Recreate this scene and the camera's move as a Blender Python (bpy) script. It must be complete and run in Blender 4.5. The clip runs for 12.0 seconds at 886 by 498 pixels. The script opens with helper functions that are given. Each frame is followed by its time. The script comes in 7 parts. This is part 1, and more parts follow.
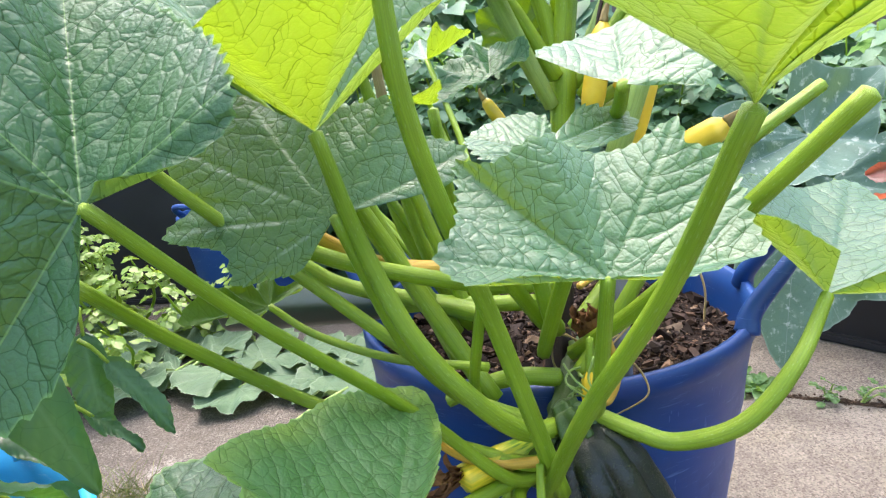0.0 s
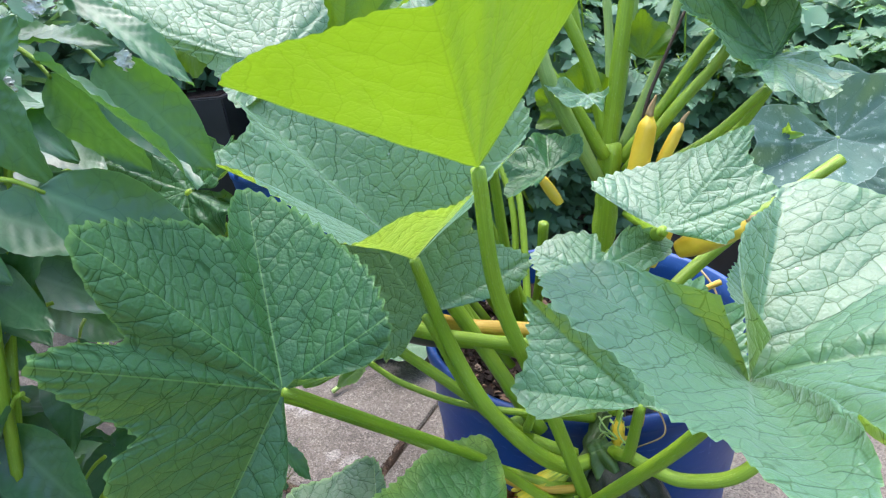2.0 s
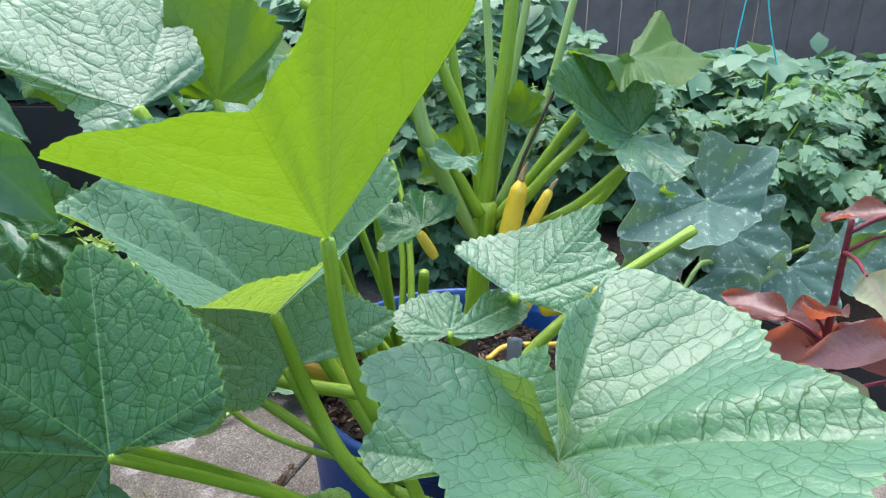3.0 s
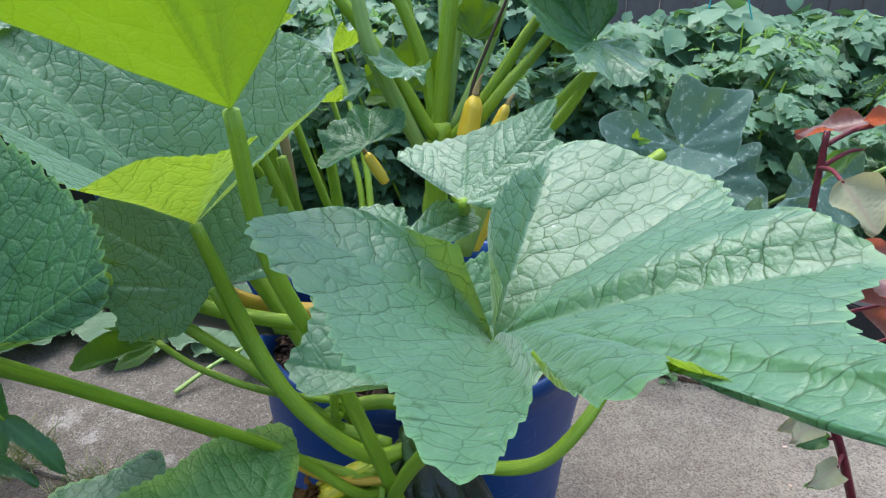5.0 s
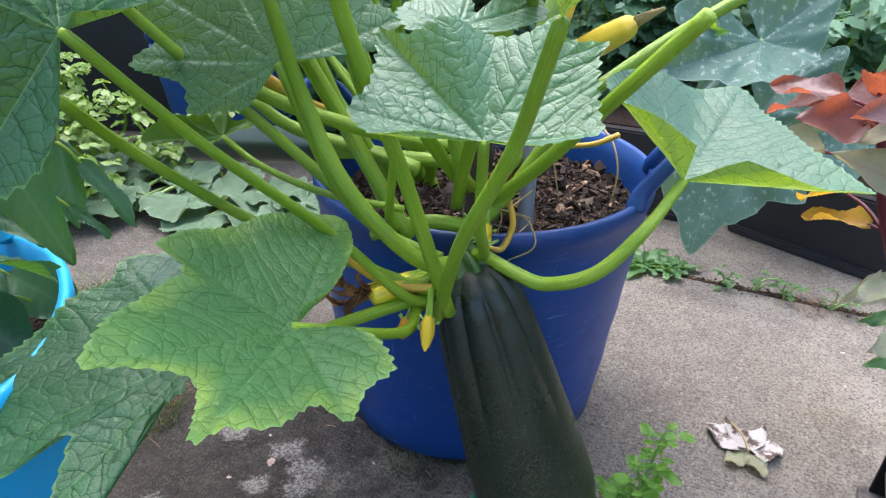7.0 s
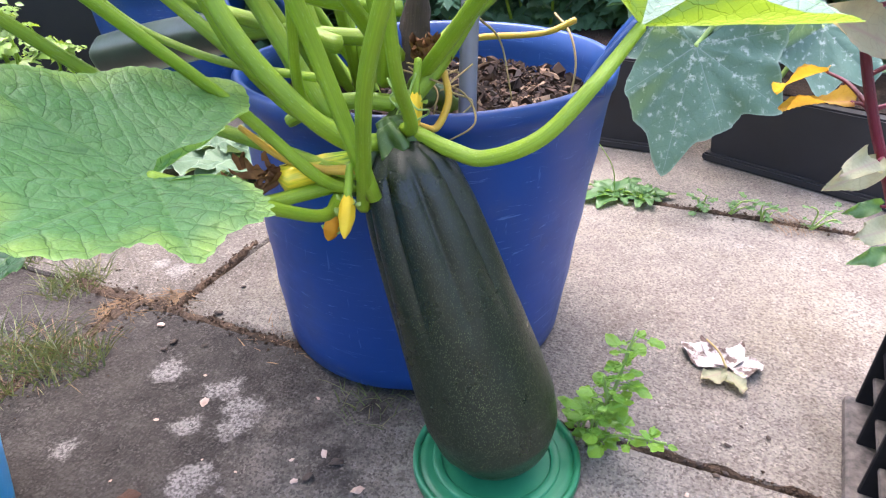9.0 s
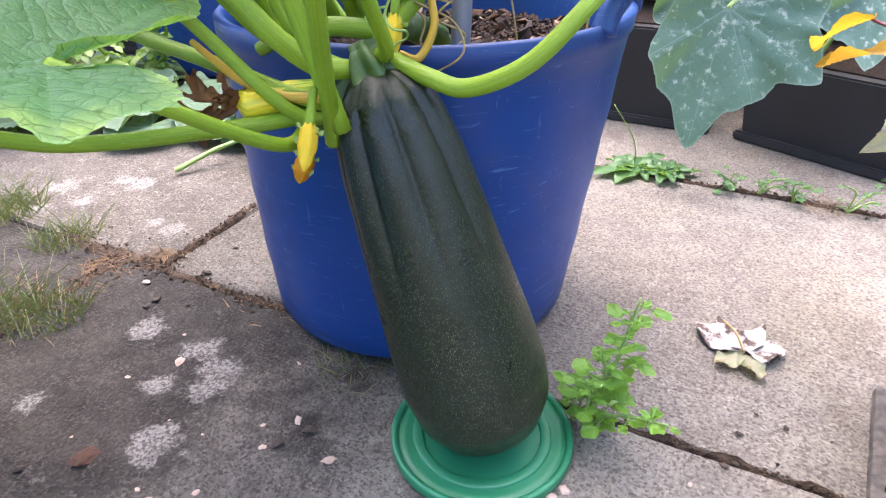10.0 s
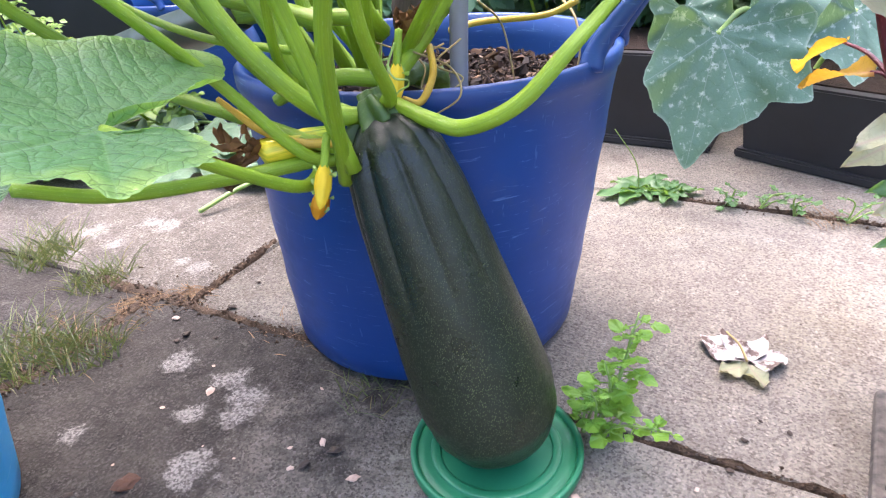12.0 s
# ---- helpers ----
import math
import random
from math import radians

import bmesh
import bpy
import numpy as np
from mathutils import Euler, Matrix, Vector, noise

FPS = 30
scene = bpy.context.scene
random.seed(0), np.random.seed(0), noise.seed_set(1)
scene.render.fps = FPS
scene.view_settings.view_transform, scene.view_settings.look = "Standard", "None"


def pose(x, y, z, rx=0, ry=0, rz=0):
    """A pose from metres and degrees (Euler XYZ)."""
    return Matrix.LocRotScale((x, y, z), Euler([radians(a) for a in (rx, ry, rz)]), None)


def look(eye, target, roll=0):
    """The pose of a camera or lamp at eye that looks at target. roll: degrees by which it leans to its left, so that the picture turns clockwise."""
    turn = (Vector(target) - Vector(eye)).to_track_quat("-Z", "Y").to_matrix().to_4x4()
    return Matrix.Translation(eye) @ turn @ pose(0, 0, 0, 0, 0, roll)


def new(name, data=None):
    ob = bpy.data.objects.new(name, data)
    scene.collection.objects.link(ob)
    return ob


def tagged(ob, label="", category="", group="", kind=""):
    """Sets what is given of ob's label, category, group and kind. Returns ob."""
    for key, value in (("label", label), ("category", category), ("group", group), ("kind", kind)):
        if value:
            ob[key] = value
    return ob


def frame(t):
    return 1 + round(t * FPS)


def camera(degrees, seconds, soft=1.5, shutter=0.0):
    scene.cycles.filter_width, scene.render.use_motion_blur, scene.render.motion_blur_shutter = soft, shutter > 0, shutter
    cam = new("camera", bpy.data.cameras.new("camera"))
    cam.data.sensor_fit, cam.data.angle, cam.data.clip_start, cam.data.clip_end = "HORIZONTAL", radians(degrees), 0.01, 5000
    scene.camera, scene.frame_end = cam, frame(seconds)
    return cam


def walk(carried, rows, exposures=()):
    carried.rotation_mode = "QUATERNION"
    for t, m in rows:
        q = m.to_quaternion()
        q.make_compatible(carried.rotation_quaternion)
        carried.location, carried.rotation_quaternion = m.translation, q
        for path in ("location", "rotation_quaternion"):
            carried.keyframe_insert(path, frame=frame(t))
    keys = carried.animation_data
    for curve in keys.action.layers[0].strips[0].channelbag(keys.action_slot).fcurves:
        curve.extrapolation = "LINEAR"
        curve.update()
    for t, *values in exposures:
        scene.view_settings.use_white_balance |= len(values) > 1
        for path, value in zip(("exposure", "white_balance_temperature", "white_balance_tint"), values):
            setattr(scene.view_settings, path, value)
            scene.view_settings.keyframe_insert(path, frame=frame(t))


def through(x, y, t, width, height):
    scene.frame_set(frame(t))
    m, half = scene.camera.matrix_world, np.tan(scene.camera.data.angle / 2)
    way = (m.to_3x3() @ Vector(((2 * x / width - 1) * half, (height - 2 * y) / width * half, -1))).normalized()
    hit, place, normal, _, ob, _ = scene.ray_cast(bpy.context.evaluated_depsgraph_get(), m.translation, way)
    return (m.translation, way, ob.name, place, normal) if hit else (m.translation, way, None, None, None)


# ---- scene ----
cam = camera(70.5, 12.0, soft=1.2)
PATH = [
    (0, (-0.0236, -0.6938, 0.6205), (-0.1546, 0.259, 0.3466), -7.53),
    (0.5, (-0.0168, -0.7049, 0.6359), (-0.1602, 0.259, 0.4113), -10.49),
    (1, (-0.015, -0.72, 0.7049), (-0.1978, 0.2236, 0.4287), -9.55),
    (1.5, (-0.021, -0.7377, 0.7647), (-0.2337, 0.1602, 0.3795), -10.30),
    (2, (-0.0362, -0.7448, 0.8042), (-0.2135, 0.1477, 0.3896), -7.46),
    (2.5, (-0.0151, -0.7425, 0.8284), (-0.1155, 0.1659, 0.4226), -3.29),
    (2.7, (-0.0038, -0.7409, 0.8345), (-0.0635, 0.1729, 0.4326), -1.14),
    (4.3, (0.0352, -0.7265, 0.7993), (0.0459, 0.2076, 0.4423), -2.39),
    (4.5, (0.0412, -0.718, 0.7851), (0.064, 0.2066, 0.4049), -1.96),
    (5, (0.0382, -0.7208, 0.7567), (0.019, 0.1905, 0.3453), -1.58),
    (5.5, (0.0337, -0.7245, 0.7305), (-0.0192, 0.1788, 0.3048), -2.01),
    (6, (0.0265, -0.7244, 0.7073), (-0.0322, 0.1742, 0.2724), -0.99),
    (6.5, (0.0303, -0.7656, 0.6671), (-0.0635, 0.1329, 0.2383), -0.18),
    (7, (0.0351, -0.7765, 0.6386), (-0.0656, 0.0989, 0.1658), -0.31),
    (7.5, (0.0465, -0.7852, 0.6117), (-0.03, 0.0859, 0.1266), 0.02),
    (9.3, (0.0853, -0.7254, 0.5103), (0.0052, 0.1334, 0.0042), -2.08),
    (9.5, (0.0934, -0.7157, 0.4978), (0.0002, 0.1412, -0.0092), -2.54),
    (10, (0.1092, -0.7067, 0.4706), (-0.0064, 0.142, -0.0456), -0.87),
    (10.5, (0.1183, -0.7072, 0.4691), (-0.0074, 0.1441, -0.0403), -1.68),
    (11, (0.1217, -0.7098, 0.4598), (-0.0006, 0.1351, -0.061), -1.52),
    (11.5, (0.1218, -0.7186, 0.4741), (-0.0213, 0.1377, -0.0222), -2.63),
    (12, (0.1234, -0.7418, 0.4901), (-0.0218, 0.1251, 0.0132), -4.17),
]
walk(cam, [(t, look(eye, target, roll)) for t, eye, target, roll in PATH],
     exposures=[(0.0, 2.48, 6500, 17), (0.9, 2.42, 6100, 19), (2.7, 2.1, 5950, 13), (5.5, 1.70, 5800, 9), (6.5, 1.82, 5700, 8), (7.5, 2.52, 6300, 23), (9.3, 2.86, 6250, 25), (12.0, 2.92, 6250, 25)])

# ---- light: bright overcast afternoon ----
world = bpy.data.worlds.new("overcast_sky")
world.use_nodes = True
scene.world = world
wn, wl = world.node_tree.nodes, world.node_tree.links
sky = wn.new("ShaderNodeTexSky")
sky.sky_type = "NISHITA"
sky.sun_disc = False
sky.sun_elevation = radians(70)
sky.sun_rotation = radians(-20)
sky.air_density, sky.dust_density, sky.ozone_density = 1.0, 4.0, 1.0
wl.new(sky.outputs[0], wn["Background"].inputs["Color"])
wn["Background"].inputs["Strength"].default_value = 0.15
sun = new("sun", bpy.data.lights.new("sun", "SUN"))
sun.data.energy, sun.data.angle, sun.data.color = 1.0, radians(60), (1.0, 0.96, 0.9)
sun.matrix_world = look((-0.4, 0.7, 4.0), (0, 0, 0))


# ---- materials ----
SLAB_TURN, SLAB_SIDE, CORNER = radians(-20.0), 0.61, Vector((-0.362, -0.034, 0))


class Mat:
    """A node material being put together."""

    def __init__(self, name):
        self.m = bpy.data.materials.new(name)
        self.m.use_nodes = True
        self.nt = self.m.node_tree
        self.p = self.nt.nodes["Principled BSDF"]
        self.out = self.nt.nodes["Material Output"]

    def n(self, kind, **kw):
        node = self.nt.nodes.new("ShaderNode" + kind)
        for k, v in kw.items():
            if k in node.inputs:
                self.set(node.inputs[k], v)
            else:
                setattr(node, k, v)
        return node

    def set(self, sock, v):
        if isinstance(v, bpy.types.NodeSocket):
            self.nt.links.new(v, sock)
        elif isinstance(v, tuple) and len(v) == 3 and sock.type == "RGBA":
            sock.default_value = (*v, 1)
        else:
            sock.default_value = v

    def coord(self, out="Object", scale=(1, 1, 1)):
        tc = self.n("TexCoord")
        mp = self.n("Mapping")
        self.set(mp.inputs["Vector"], tc.outputs[out])
        mp.inputs["Scale"].default_value = scale
        return mp.outputs[0]

    def noise(self, vec, scale, detail=4.0, rough=0.55, dist=0.0):
        t = self.n("TexNoise")
        self.set(t.inputs["Vector"], vec)
        t.inputs["Scale"].default_value, t.inputs["Detail"].default_value = scale, detail
        t.inputs["Roughness"].default_value, t.inputs["Distortion"].default_value = rough, dist
        return t.outputs["Fac"]

    def voronoi(self, vec, scale, feature="F1", rand=1.0):
        t = self.n("TexVoronoi")
        t.feature = feature
        self.set(t.inputs["Vector"], vec)
        t.inputs["Scale"].default_value, t.inputs["Randomness"].default_value = scale, rand
        return t.outputs["Distance"]

    def ramp(self, fac, *stops):
        r = self.n("ValToRGB")
        e = r.color_ramp.elements
        while len(e) < len(stops):
            e.new(0.5)
        for el, (pos, col) in zip(e, stops):
            el.position = pos
            el.color = (*col, 1) if isinstance(col, tuple) else (col, col, col, 1)
        self.set(r.inputs["Fac"], fac)
        return r.outputs["Color"]

    def mix(self, fac, a, b, mode="MIX"):
        x = self.n("MixRGB", blend_type=mode)
        self.set(x.inputs["Fac"], fac)
        self.set(x.inputs["Color1"], a)
        self.set(x.inputs["Color2"], b)
        return x.outputs["Color"]

    def math(self, op, a, b=0.0):
        x = self.n("Math", operation=op)
        self.set(x.inputs[0], a)
        self.set(x.inputs[1], b)
        return x.outputs[0]

    def attr(self, name):
        return self.n("Attribute", attribute_name=name).outputs["Fac"]

    def random(self):
        return self.n("ObjectInfo").outputs["Random"]

    def island(self):
        return self.n("NewGeometry").outputs["Random Per Island"]

    def bump(self, height, strength=0.3, dist=0.002, normal=None):
        b = self.n("Bump")
        b.inputs["Strength"].default_value, b.inputs["Distance"].default_value = strength, dist
        self.set(b.inputs["Height"], height)
        if normal:
            self.set(b.inputs["Normal"], normal)
        return b.outputs[0]

    def done(self, color=None, rough=None, normal=None, metal=0.0, spec=None, through=None, fac=0.4, coat=0.0):
        p = self.p
        if color is not None:
            self.set(p.inputs["Base Color"], color)
        if rough is not None:
            self.set(p.inputs["Roughness"], rough)
        if normal is not None:
            self.set(p.inputs["Normal"], normal)
        p.inputs["Metallic"].default_value = metal
        if spec is not None:
            self.set(p.inputs["Specular IOR Level"], spec)
        if coat:
            p.inputs["Coat Weight"].default_value = coat
            p.inputs["Coat Roughness"].default_value = 0.25
        if through is not None:
            tr = self.n("BsdfTranslucent")
            self.set(tr.inputs["Color"], through)
            if normal is not None:
                self.set(tr.inputs["Normal"], normal)
            mx = self.n("MixShader")
            self.set(mx.inputs[0], fac)
            self.nt.links.new(p.outputs[0], mx.inputs[1])
            self.nt.links.new(tr.outputs[0], mx.inputs[2])
            self.nt.links.new(mx.outputs[0], self.out.inputs["Surface"])
        return self.m


def leaf_material(name, dark, mid, vein, glow, rough=0.42, fine=178.0, mottled=0.0, fac=0.42, spec=0.5, yellow=None, net=1.0, bloom=0.3, lines=1.0, sheen=0.2, relief=0.20, rim=0.5):
    """A leaf: light main veins, sunken side veins with a net of cells between them, groove shade in the colour, puffed
    skin, light shining through.
    """
    M = Mat(name)
    uv = M.coord("UV")
    span = M.attr("span")
    none = M.math("LESS_THAN", span, 0.0001)
    # main veins run out along whole numbers of "phase", side veins slant off them in steps of "grade"
    f = M.math("SUBTRACT", M.math("FRACT", M.math("ADD", M.attr("phase"), 0.5)), 0.5)
    away = M.math("MULTIPLY", M.math("ABSOLUTE", f), span)
    grade = M.attr("grade")
    flip = M.math("GREATER_THAN", f, 0.0)
    wob = M.math("MULTIPLY", M.math("SUBTRACT", M.noise(uv, 38.0, 3.0), 0.5), 0.85)
    bend = M.math("MULTIPLY", M.math("POWER", away, 1.35), 0.8)
    run = M.math("ADD", M.math("SUBTRACT", grade, bend), M.math("ADD", wob, M.math("MULTIPLY", flip, 0.5)))
    side = M.math("ABSOLUTE", M.math("SUBTRACT", M.math("FRACT", M.math("ADD", run, 0.5)), 0.5))
    # cells of the net on the leaf's surface, wider on the large leaves that have main veins
    flat = M.n("VectorMath", operation="SCALE").outputs[0]
    M.set(flat.node.inputs[0], uv)
    M.set(flat.node.inputs["Scale"], M.math("ADD", fine * 0.56, M.math("MULTIPLY", none, fine * 0.44)))
    warp = M.n("TexNoise", Scale=70.0)
    M.set(warp.inputs["Vector"], uv)
    place = M.mix(0.30, flat, warp.outputs["Color"], "ADD")
    cell = M.voronoi(place, 1.0, "DISTANCE_TO_EDGE", 0.85)
    cell2 = M.voronoi(place, 2.9, "DISTANCE_TO_EDGE")
    line = M.ramp(cell, (0.0, 1.0), (0.014, 0.8), (0.034, 0.0))
    line2 = M.ramp(cell2, (0.0, 1.0), (0.10, 0.0))
    thin = M.math("ADD", 1.0, M.math("MULTIPLY", grade, 0.10))
    main_d = M.math("ADD", M.math("MULTIPLY", away, thin), none)
    side_d = M.math("ADD", side, none)
    main_l = M.ramp(main_d, (0.012, 1.0), (0.042, 0.0))
    groove = M.ramp(main_d, (0.03, 0.8), (0.10, 0.0))
    side_l = M.ramp(side_d, (0.0, 1.0), (0.012, 0.8), (0.030, 0.0))
    mains = M.math("MAXIMUM", main_l, M.attr("vein"))
    big = M.noise(uv, 9.0, 3.0)
    small = M.noise(uv, 260.0, 3.0, 0.7)
    base = M.mix(M.ramp(big, (0.35, 0.0), (0.68, 1.0)), dark, mid)
    base = M.mix(M.math("MULTIPLY", M.ramp(small, (0.35, 0.0), (0.7, 1.0)), 0.3), base, dark)
    tone = M.n("TexVoronoi", Scale=1.0)
    M.set(tone.inputs["Vector"], place)
    base = M.mix(M.math("MULTIPLY", M.ramp(tone.outputs["Color"], (0.2, 0.0), (0.8, 0.30)), net), base, dark)
    if yellow:
        edge = M.ramp(M.attr("rim"), (0.45, 0.0), (1.0, 1.0))
        patch = M.math("MULTIPLY", edge, M.ramp(M.noise(uv, 24.0, 3.0), (0.35, 0.15), (0.65, 1.0)))
        base = M.mix(patch, base, yellow)
    if mottled:
        spots = M.ramp(M.noise(uv, 70.0, 4.0, 0.65), (0.54, 0.0), (0.62, 1.0))
        near = M.math("MULTIPLY", M.attr("near"), spots)
        base = M.mix(M.math("MULTIPLY", near, mottled), base, (0.42, 0.50, 0.42))
    # shade of the sunken veins and net is put into the colour
    groove_shade = tuple(c * 0.42 for c in dark)
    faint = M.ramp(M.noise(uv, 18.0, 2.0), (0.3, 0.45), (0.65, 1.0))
    base = M.mix(M.math("MULTIPLY", M.math("MULTIPLY", line, faint), 0.58 * net * lines), base, groove_shade)
    base = M.mix(M.math("MULTIPLY", line2, 0.22 * net), base, groove_shade)
    base = M.mix(M.math("MULTIPLY", side_l, 0.62 * lines), base, groove_shade)
    base = M.mix(M.math("MULTIPLY", groove, 0.25 * lines), base, groove_shade)
    base = M.mix(M.math("MULTIPLY", mains, 0.55), base, vein)
    base = M.mix(M.ramp(M.attr("rim"), (0.93, 0.0), (0.99, rim)), base, vein)
    speck = M.ramp(M.voronoi(uv, 75.0), (0.05, 1.0), (0.09, 0.0))
    gate = M.ramp(M.noise(uv, 31.0, 1.0), (0.54, 0.0), (0.62, 1.0))
    base = M.mix(M.math("MULTIPLY", M.math("MULTIPLY", speck, gate), bloom), base, (0.62, 0.68, 0.60))
    puff = M.math("MULTIPLY", M.math("SMOOTH_MIN", cell, 0.17), 2.6)
    puff.node.inputs[0].links[0].from_node.inputs[2].default_value = 0.10
    sunk = M.math("MULTIPLY", M.math("SMOOTH_MIN", side_d, 0.13), 3.0)
    sunk.node.inputs[0].links[0].from_node.inputs[2].default_value = 0.08
    h = M.math("ADD", M.math("ADD", puff, sunk), M.math("MULTIPLY", M.math("MINIMUM", cell2, 0.3), 0.5))
    grain = M.noise(uv, 620.0, 3.0, 0.7)
    h = M.math("ADD", h, M.math("ADD", M.math("MULTIPLY", small, 0.40), M.math("MULTIPLY", grain, 0.25)))
    nrm = M.bump(h, relief * min(1.0, net + 0.1), 0.0022)
    dim = M.math("MAXIMUM", M.math("MULTIPLY", M.math("MAXIMUM", M.math("MULTIPLY", line, 0.5), side_l), 0.7 * lines), M.math("MULTIPLY", mains, 0.5))
    thru = M.mix(dim, glow, tuple(c * 0.4 for c in glow))
    thru = M.mix(M.ramp(big, (0.3, 0.0), (0.7, 0.5)), thru, tuple(c * 0.75 for c in glow))
    rg = M.ramp(M.noise(uv, 26.0, 3.0), (0.3, rough - 0.07), (0.7, rough + 0.10))
    # gloss and sheen are cut along these grooves too, imitating occlusion
    mask = M.math("MAXIMUM", M.math("MULTIPLY", line, faint), side_l)
    dull = M.math("SUBTRACT", 1.0, M.math("MULTIPLY", mask, 0.6 * lines * min(1.0, net + 0.1)))
    M.set(M.p.inputs["Sheen Weight"], M.math("MULTIPLY", dull, sheen))
    spec = M.math("MULTIPLY", dull, spec)
    M.p.inputs["Sheen Roughness"].default_value = 0.45
    M.p.inputs["Sheen Tint"].default_value = (0.80, 0.96, 0.90, 1)
    return M.done(base, rg, nrm, spec=spec, through=thru, fac=fac)


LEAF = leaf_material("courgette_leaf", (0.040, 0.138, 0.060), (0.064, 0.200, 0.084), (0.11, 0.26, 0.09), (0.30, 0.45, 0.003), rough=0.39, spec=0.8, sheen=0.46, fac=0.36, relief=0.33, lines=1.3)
# dark leaf tone, with the shade over some of these leaves put into it
LEAF_DARK = leaf_material("courgette_leaf_dark_shaded", (0.022, 0.088, 0.028), (0.038, 0.134, 0.038), (0.15, 0.31, 0.07), (0.17, 0.32, 0.02), fac=0.2, rough=0.40, bloom=0.2, spec=0.5, sheen=0.05, relief=0.37, lines=1.3)
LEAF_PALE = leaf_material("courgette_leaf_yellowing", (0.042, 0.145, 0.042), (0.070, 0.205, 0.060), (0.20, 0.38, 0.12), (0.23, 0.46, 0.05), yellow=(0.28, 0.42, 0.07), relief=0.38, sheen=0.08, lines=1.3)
LEAF_THIN = leaf_material("courgette_leaf_thin", (0.055, 0.16, 0.015), (0.085, 0.20, 0.018), (0.09, 0.20, 0.02), (0.130, 0.225, 0.003), fac=0.6, rough=0.5, bloom=0.1, lines=0.35)
LEAF_SQUASH = leaf_material("squash_leaf_mottled", (0.052, 0.115, 0.090), (0.078, 0.155, 0.118), (0.24, 0.31, 0.26), (0.20, 0.34, 0.08), mottled=0.8, fac=0.25, rough=0.6, spec=0.3, bloom=0.0, lines=0.35, net=0.5)
LEAF_PEPPER = leaf_material("pepper_leaf", (0.030, 0.098, 0.040), (0.050, 0.148, 0.058), (0.11, 0.25, 0.10), (0.12, 0.30, 0.012), fine=80.0, rough=0.36, fac=0.3, net=0.15, bloom=0.05, sheen=0.12, spec=0.6)
LEAF_WILT = leaf_material("wilted_leaf", (0.05, 0.11, 0.05), (0.10, 0.17, 0.08), (0.30, 0.38, 0.25), (0.2, 0.3, 0.08), fac=0.2, rough=0.65, bloom=0.0, net=0.5)
LEAF_WEED = leaf_material("weed_leaf", (0.10, 0.25, 0.03), (0.18, 0.37, 0.045), (0.22, 0.4, 0.07), (0.38, 0.58, 0.03), fine=160.0, fac=0.45, net=0.12, bloom=0.0, sheen=0.08)
LEAF_ROSETTE = leaf_material("rosette_leaf", (0.045, 0.125, 0.035), (0.075, 0.18, 0.05), (0.14, 0.27, 0.09), (0.2, 0.38, 0.04), fine=160.0, fac=0.35, net=0.12, bloom=0.0)
LEAF_FEATHER = leaf_material("feathery_weed_leaf", (0.11, 0.21, 0.03), (0.20, 0.32, 0.05), (0.24, 0.36, 0.08), (0.32, 0.48, 0.03), fine=160.0, fac=0.35, net=0.1, bloom=0.0, sheen=0.1)
LEAF_TOMATO = leaf_material("tomato_leaf", (0.088, 0.195, 0.11), (0.14, 0.27, 0.15), (0.14, 0.25, 0.13), (0.22, 0.42, 0.11), fine=120.0, fac=0.42, rough=0.55, net=0.25, bloom=0.0)
LEAF_RED = leaf_material("amaranth_leaf", (0.095, 0.038, 0.030), (0.170, 0.068, 0.048), (0.26, 0.06, 0.06), (0.48, 0.11, 0.04), fine=90.0, fac=0.42, rough=0.36, net=0.5, bloom=0.0, sheen=0.35, spec=0.7)
LEAF_RED_OLD = leaf_material("amaranth_leaf_pale", (0.24, 0.27, 0.15), (0.33, 0.33, 0.20), (0.36, 0.22, 0.18), (0.5, 0.44, 0.18), fine=90.0, fac=0.35, rough=0.5, net=0.3, bloom=0.0, sheen=0.05)
LEAF_RED_SUN = leaf_material("amaranth_leaf_orange", (0.30, 0.20, 0.02), (0.42, 0.26, 0.02), (0.40, 0.03, 0.07), (0.6, 0.35, 0.02), fine=80.0, fac=0.45, rough=0.5, net=0.3, bloom=0.0, sheen=0.05)


def stalk_material(name, low, high, speck=(0.45, 0.62, 0.25), rough=0.42, glow=(0.4, 0.6, 0.05)):
    """A ridged fleshy stalk with pale flecks and short bristles."""
    M = Mat(name)
    ob = M.coord("Object")
    uv = M.coord("UV", (1, 1, 1))
    fib = M.noise(M.coord("UV", (60, 9, 1)), 3.0, 3.0)
    col = M.mix(M.ramp(M.noise(ob, 16.0, 3.0), (0.3, 0.0), (0.7, 1.0)), low, high)
    col = M.mix(M.math("MULTIPLY", fib, 0.3), col, low)
    line = M.noise(M.coord("UV", (34, 1.5, 1)), 1.0, 2.0)
    col = M.mix(M.ramp(line, (0.42, 0.0), (0.60, 0.40)), col, tuple(c * 0.65 for c in low))
    dots = M.ramp(M.voronoi(M.coord("UV", (22, 46, 1)), 1.0), (0.10, 1.0), (0.24, 0.0))
    col = M.mix(M.math("MULTIPLY", dots, 0.30), col, speck)
    h = M.math("ADD", M.math("MULTIPLY", dots, 0.5), M.math("ADD", fib, M.math("MULTIPLY", line, 1.2)))
    return M.done(col, rough, M.bump(h, 0.4, 0.001), through=glow, fac=0.18)


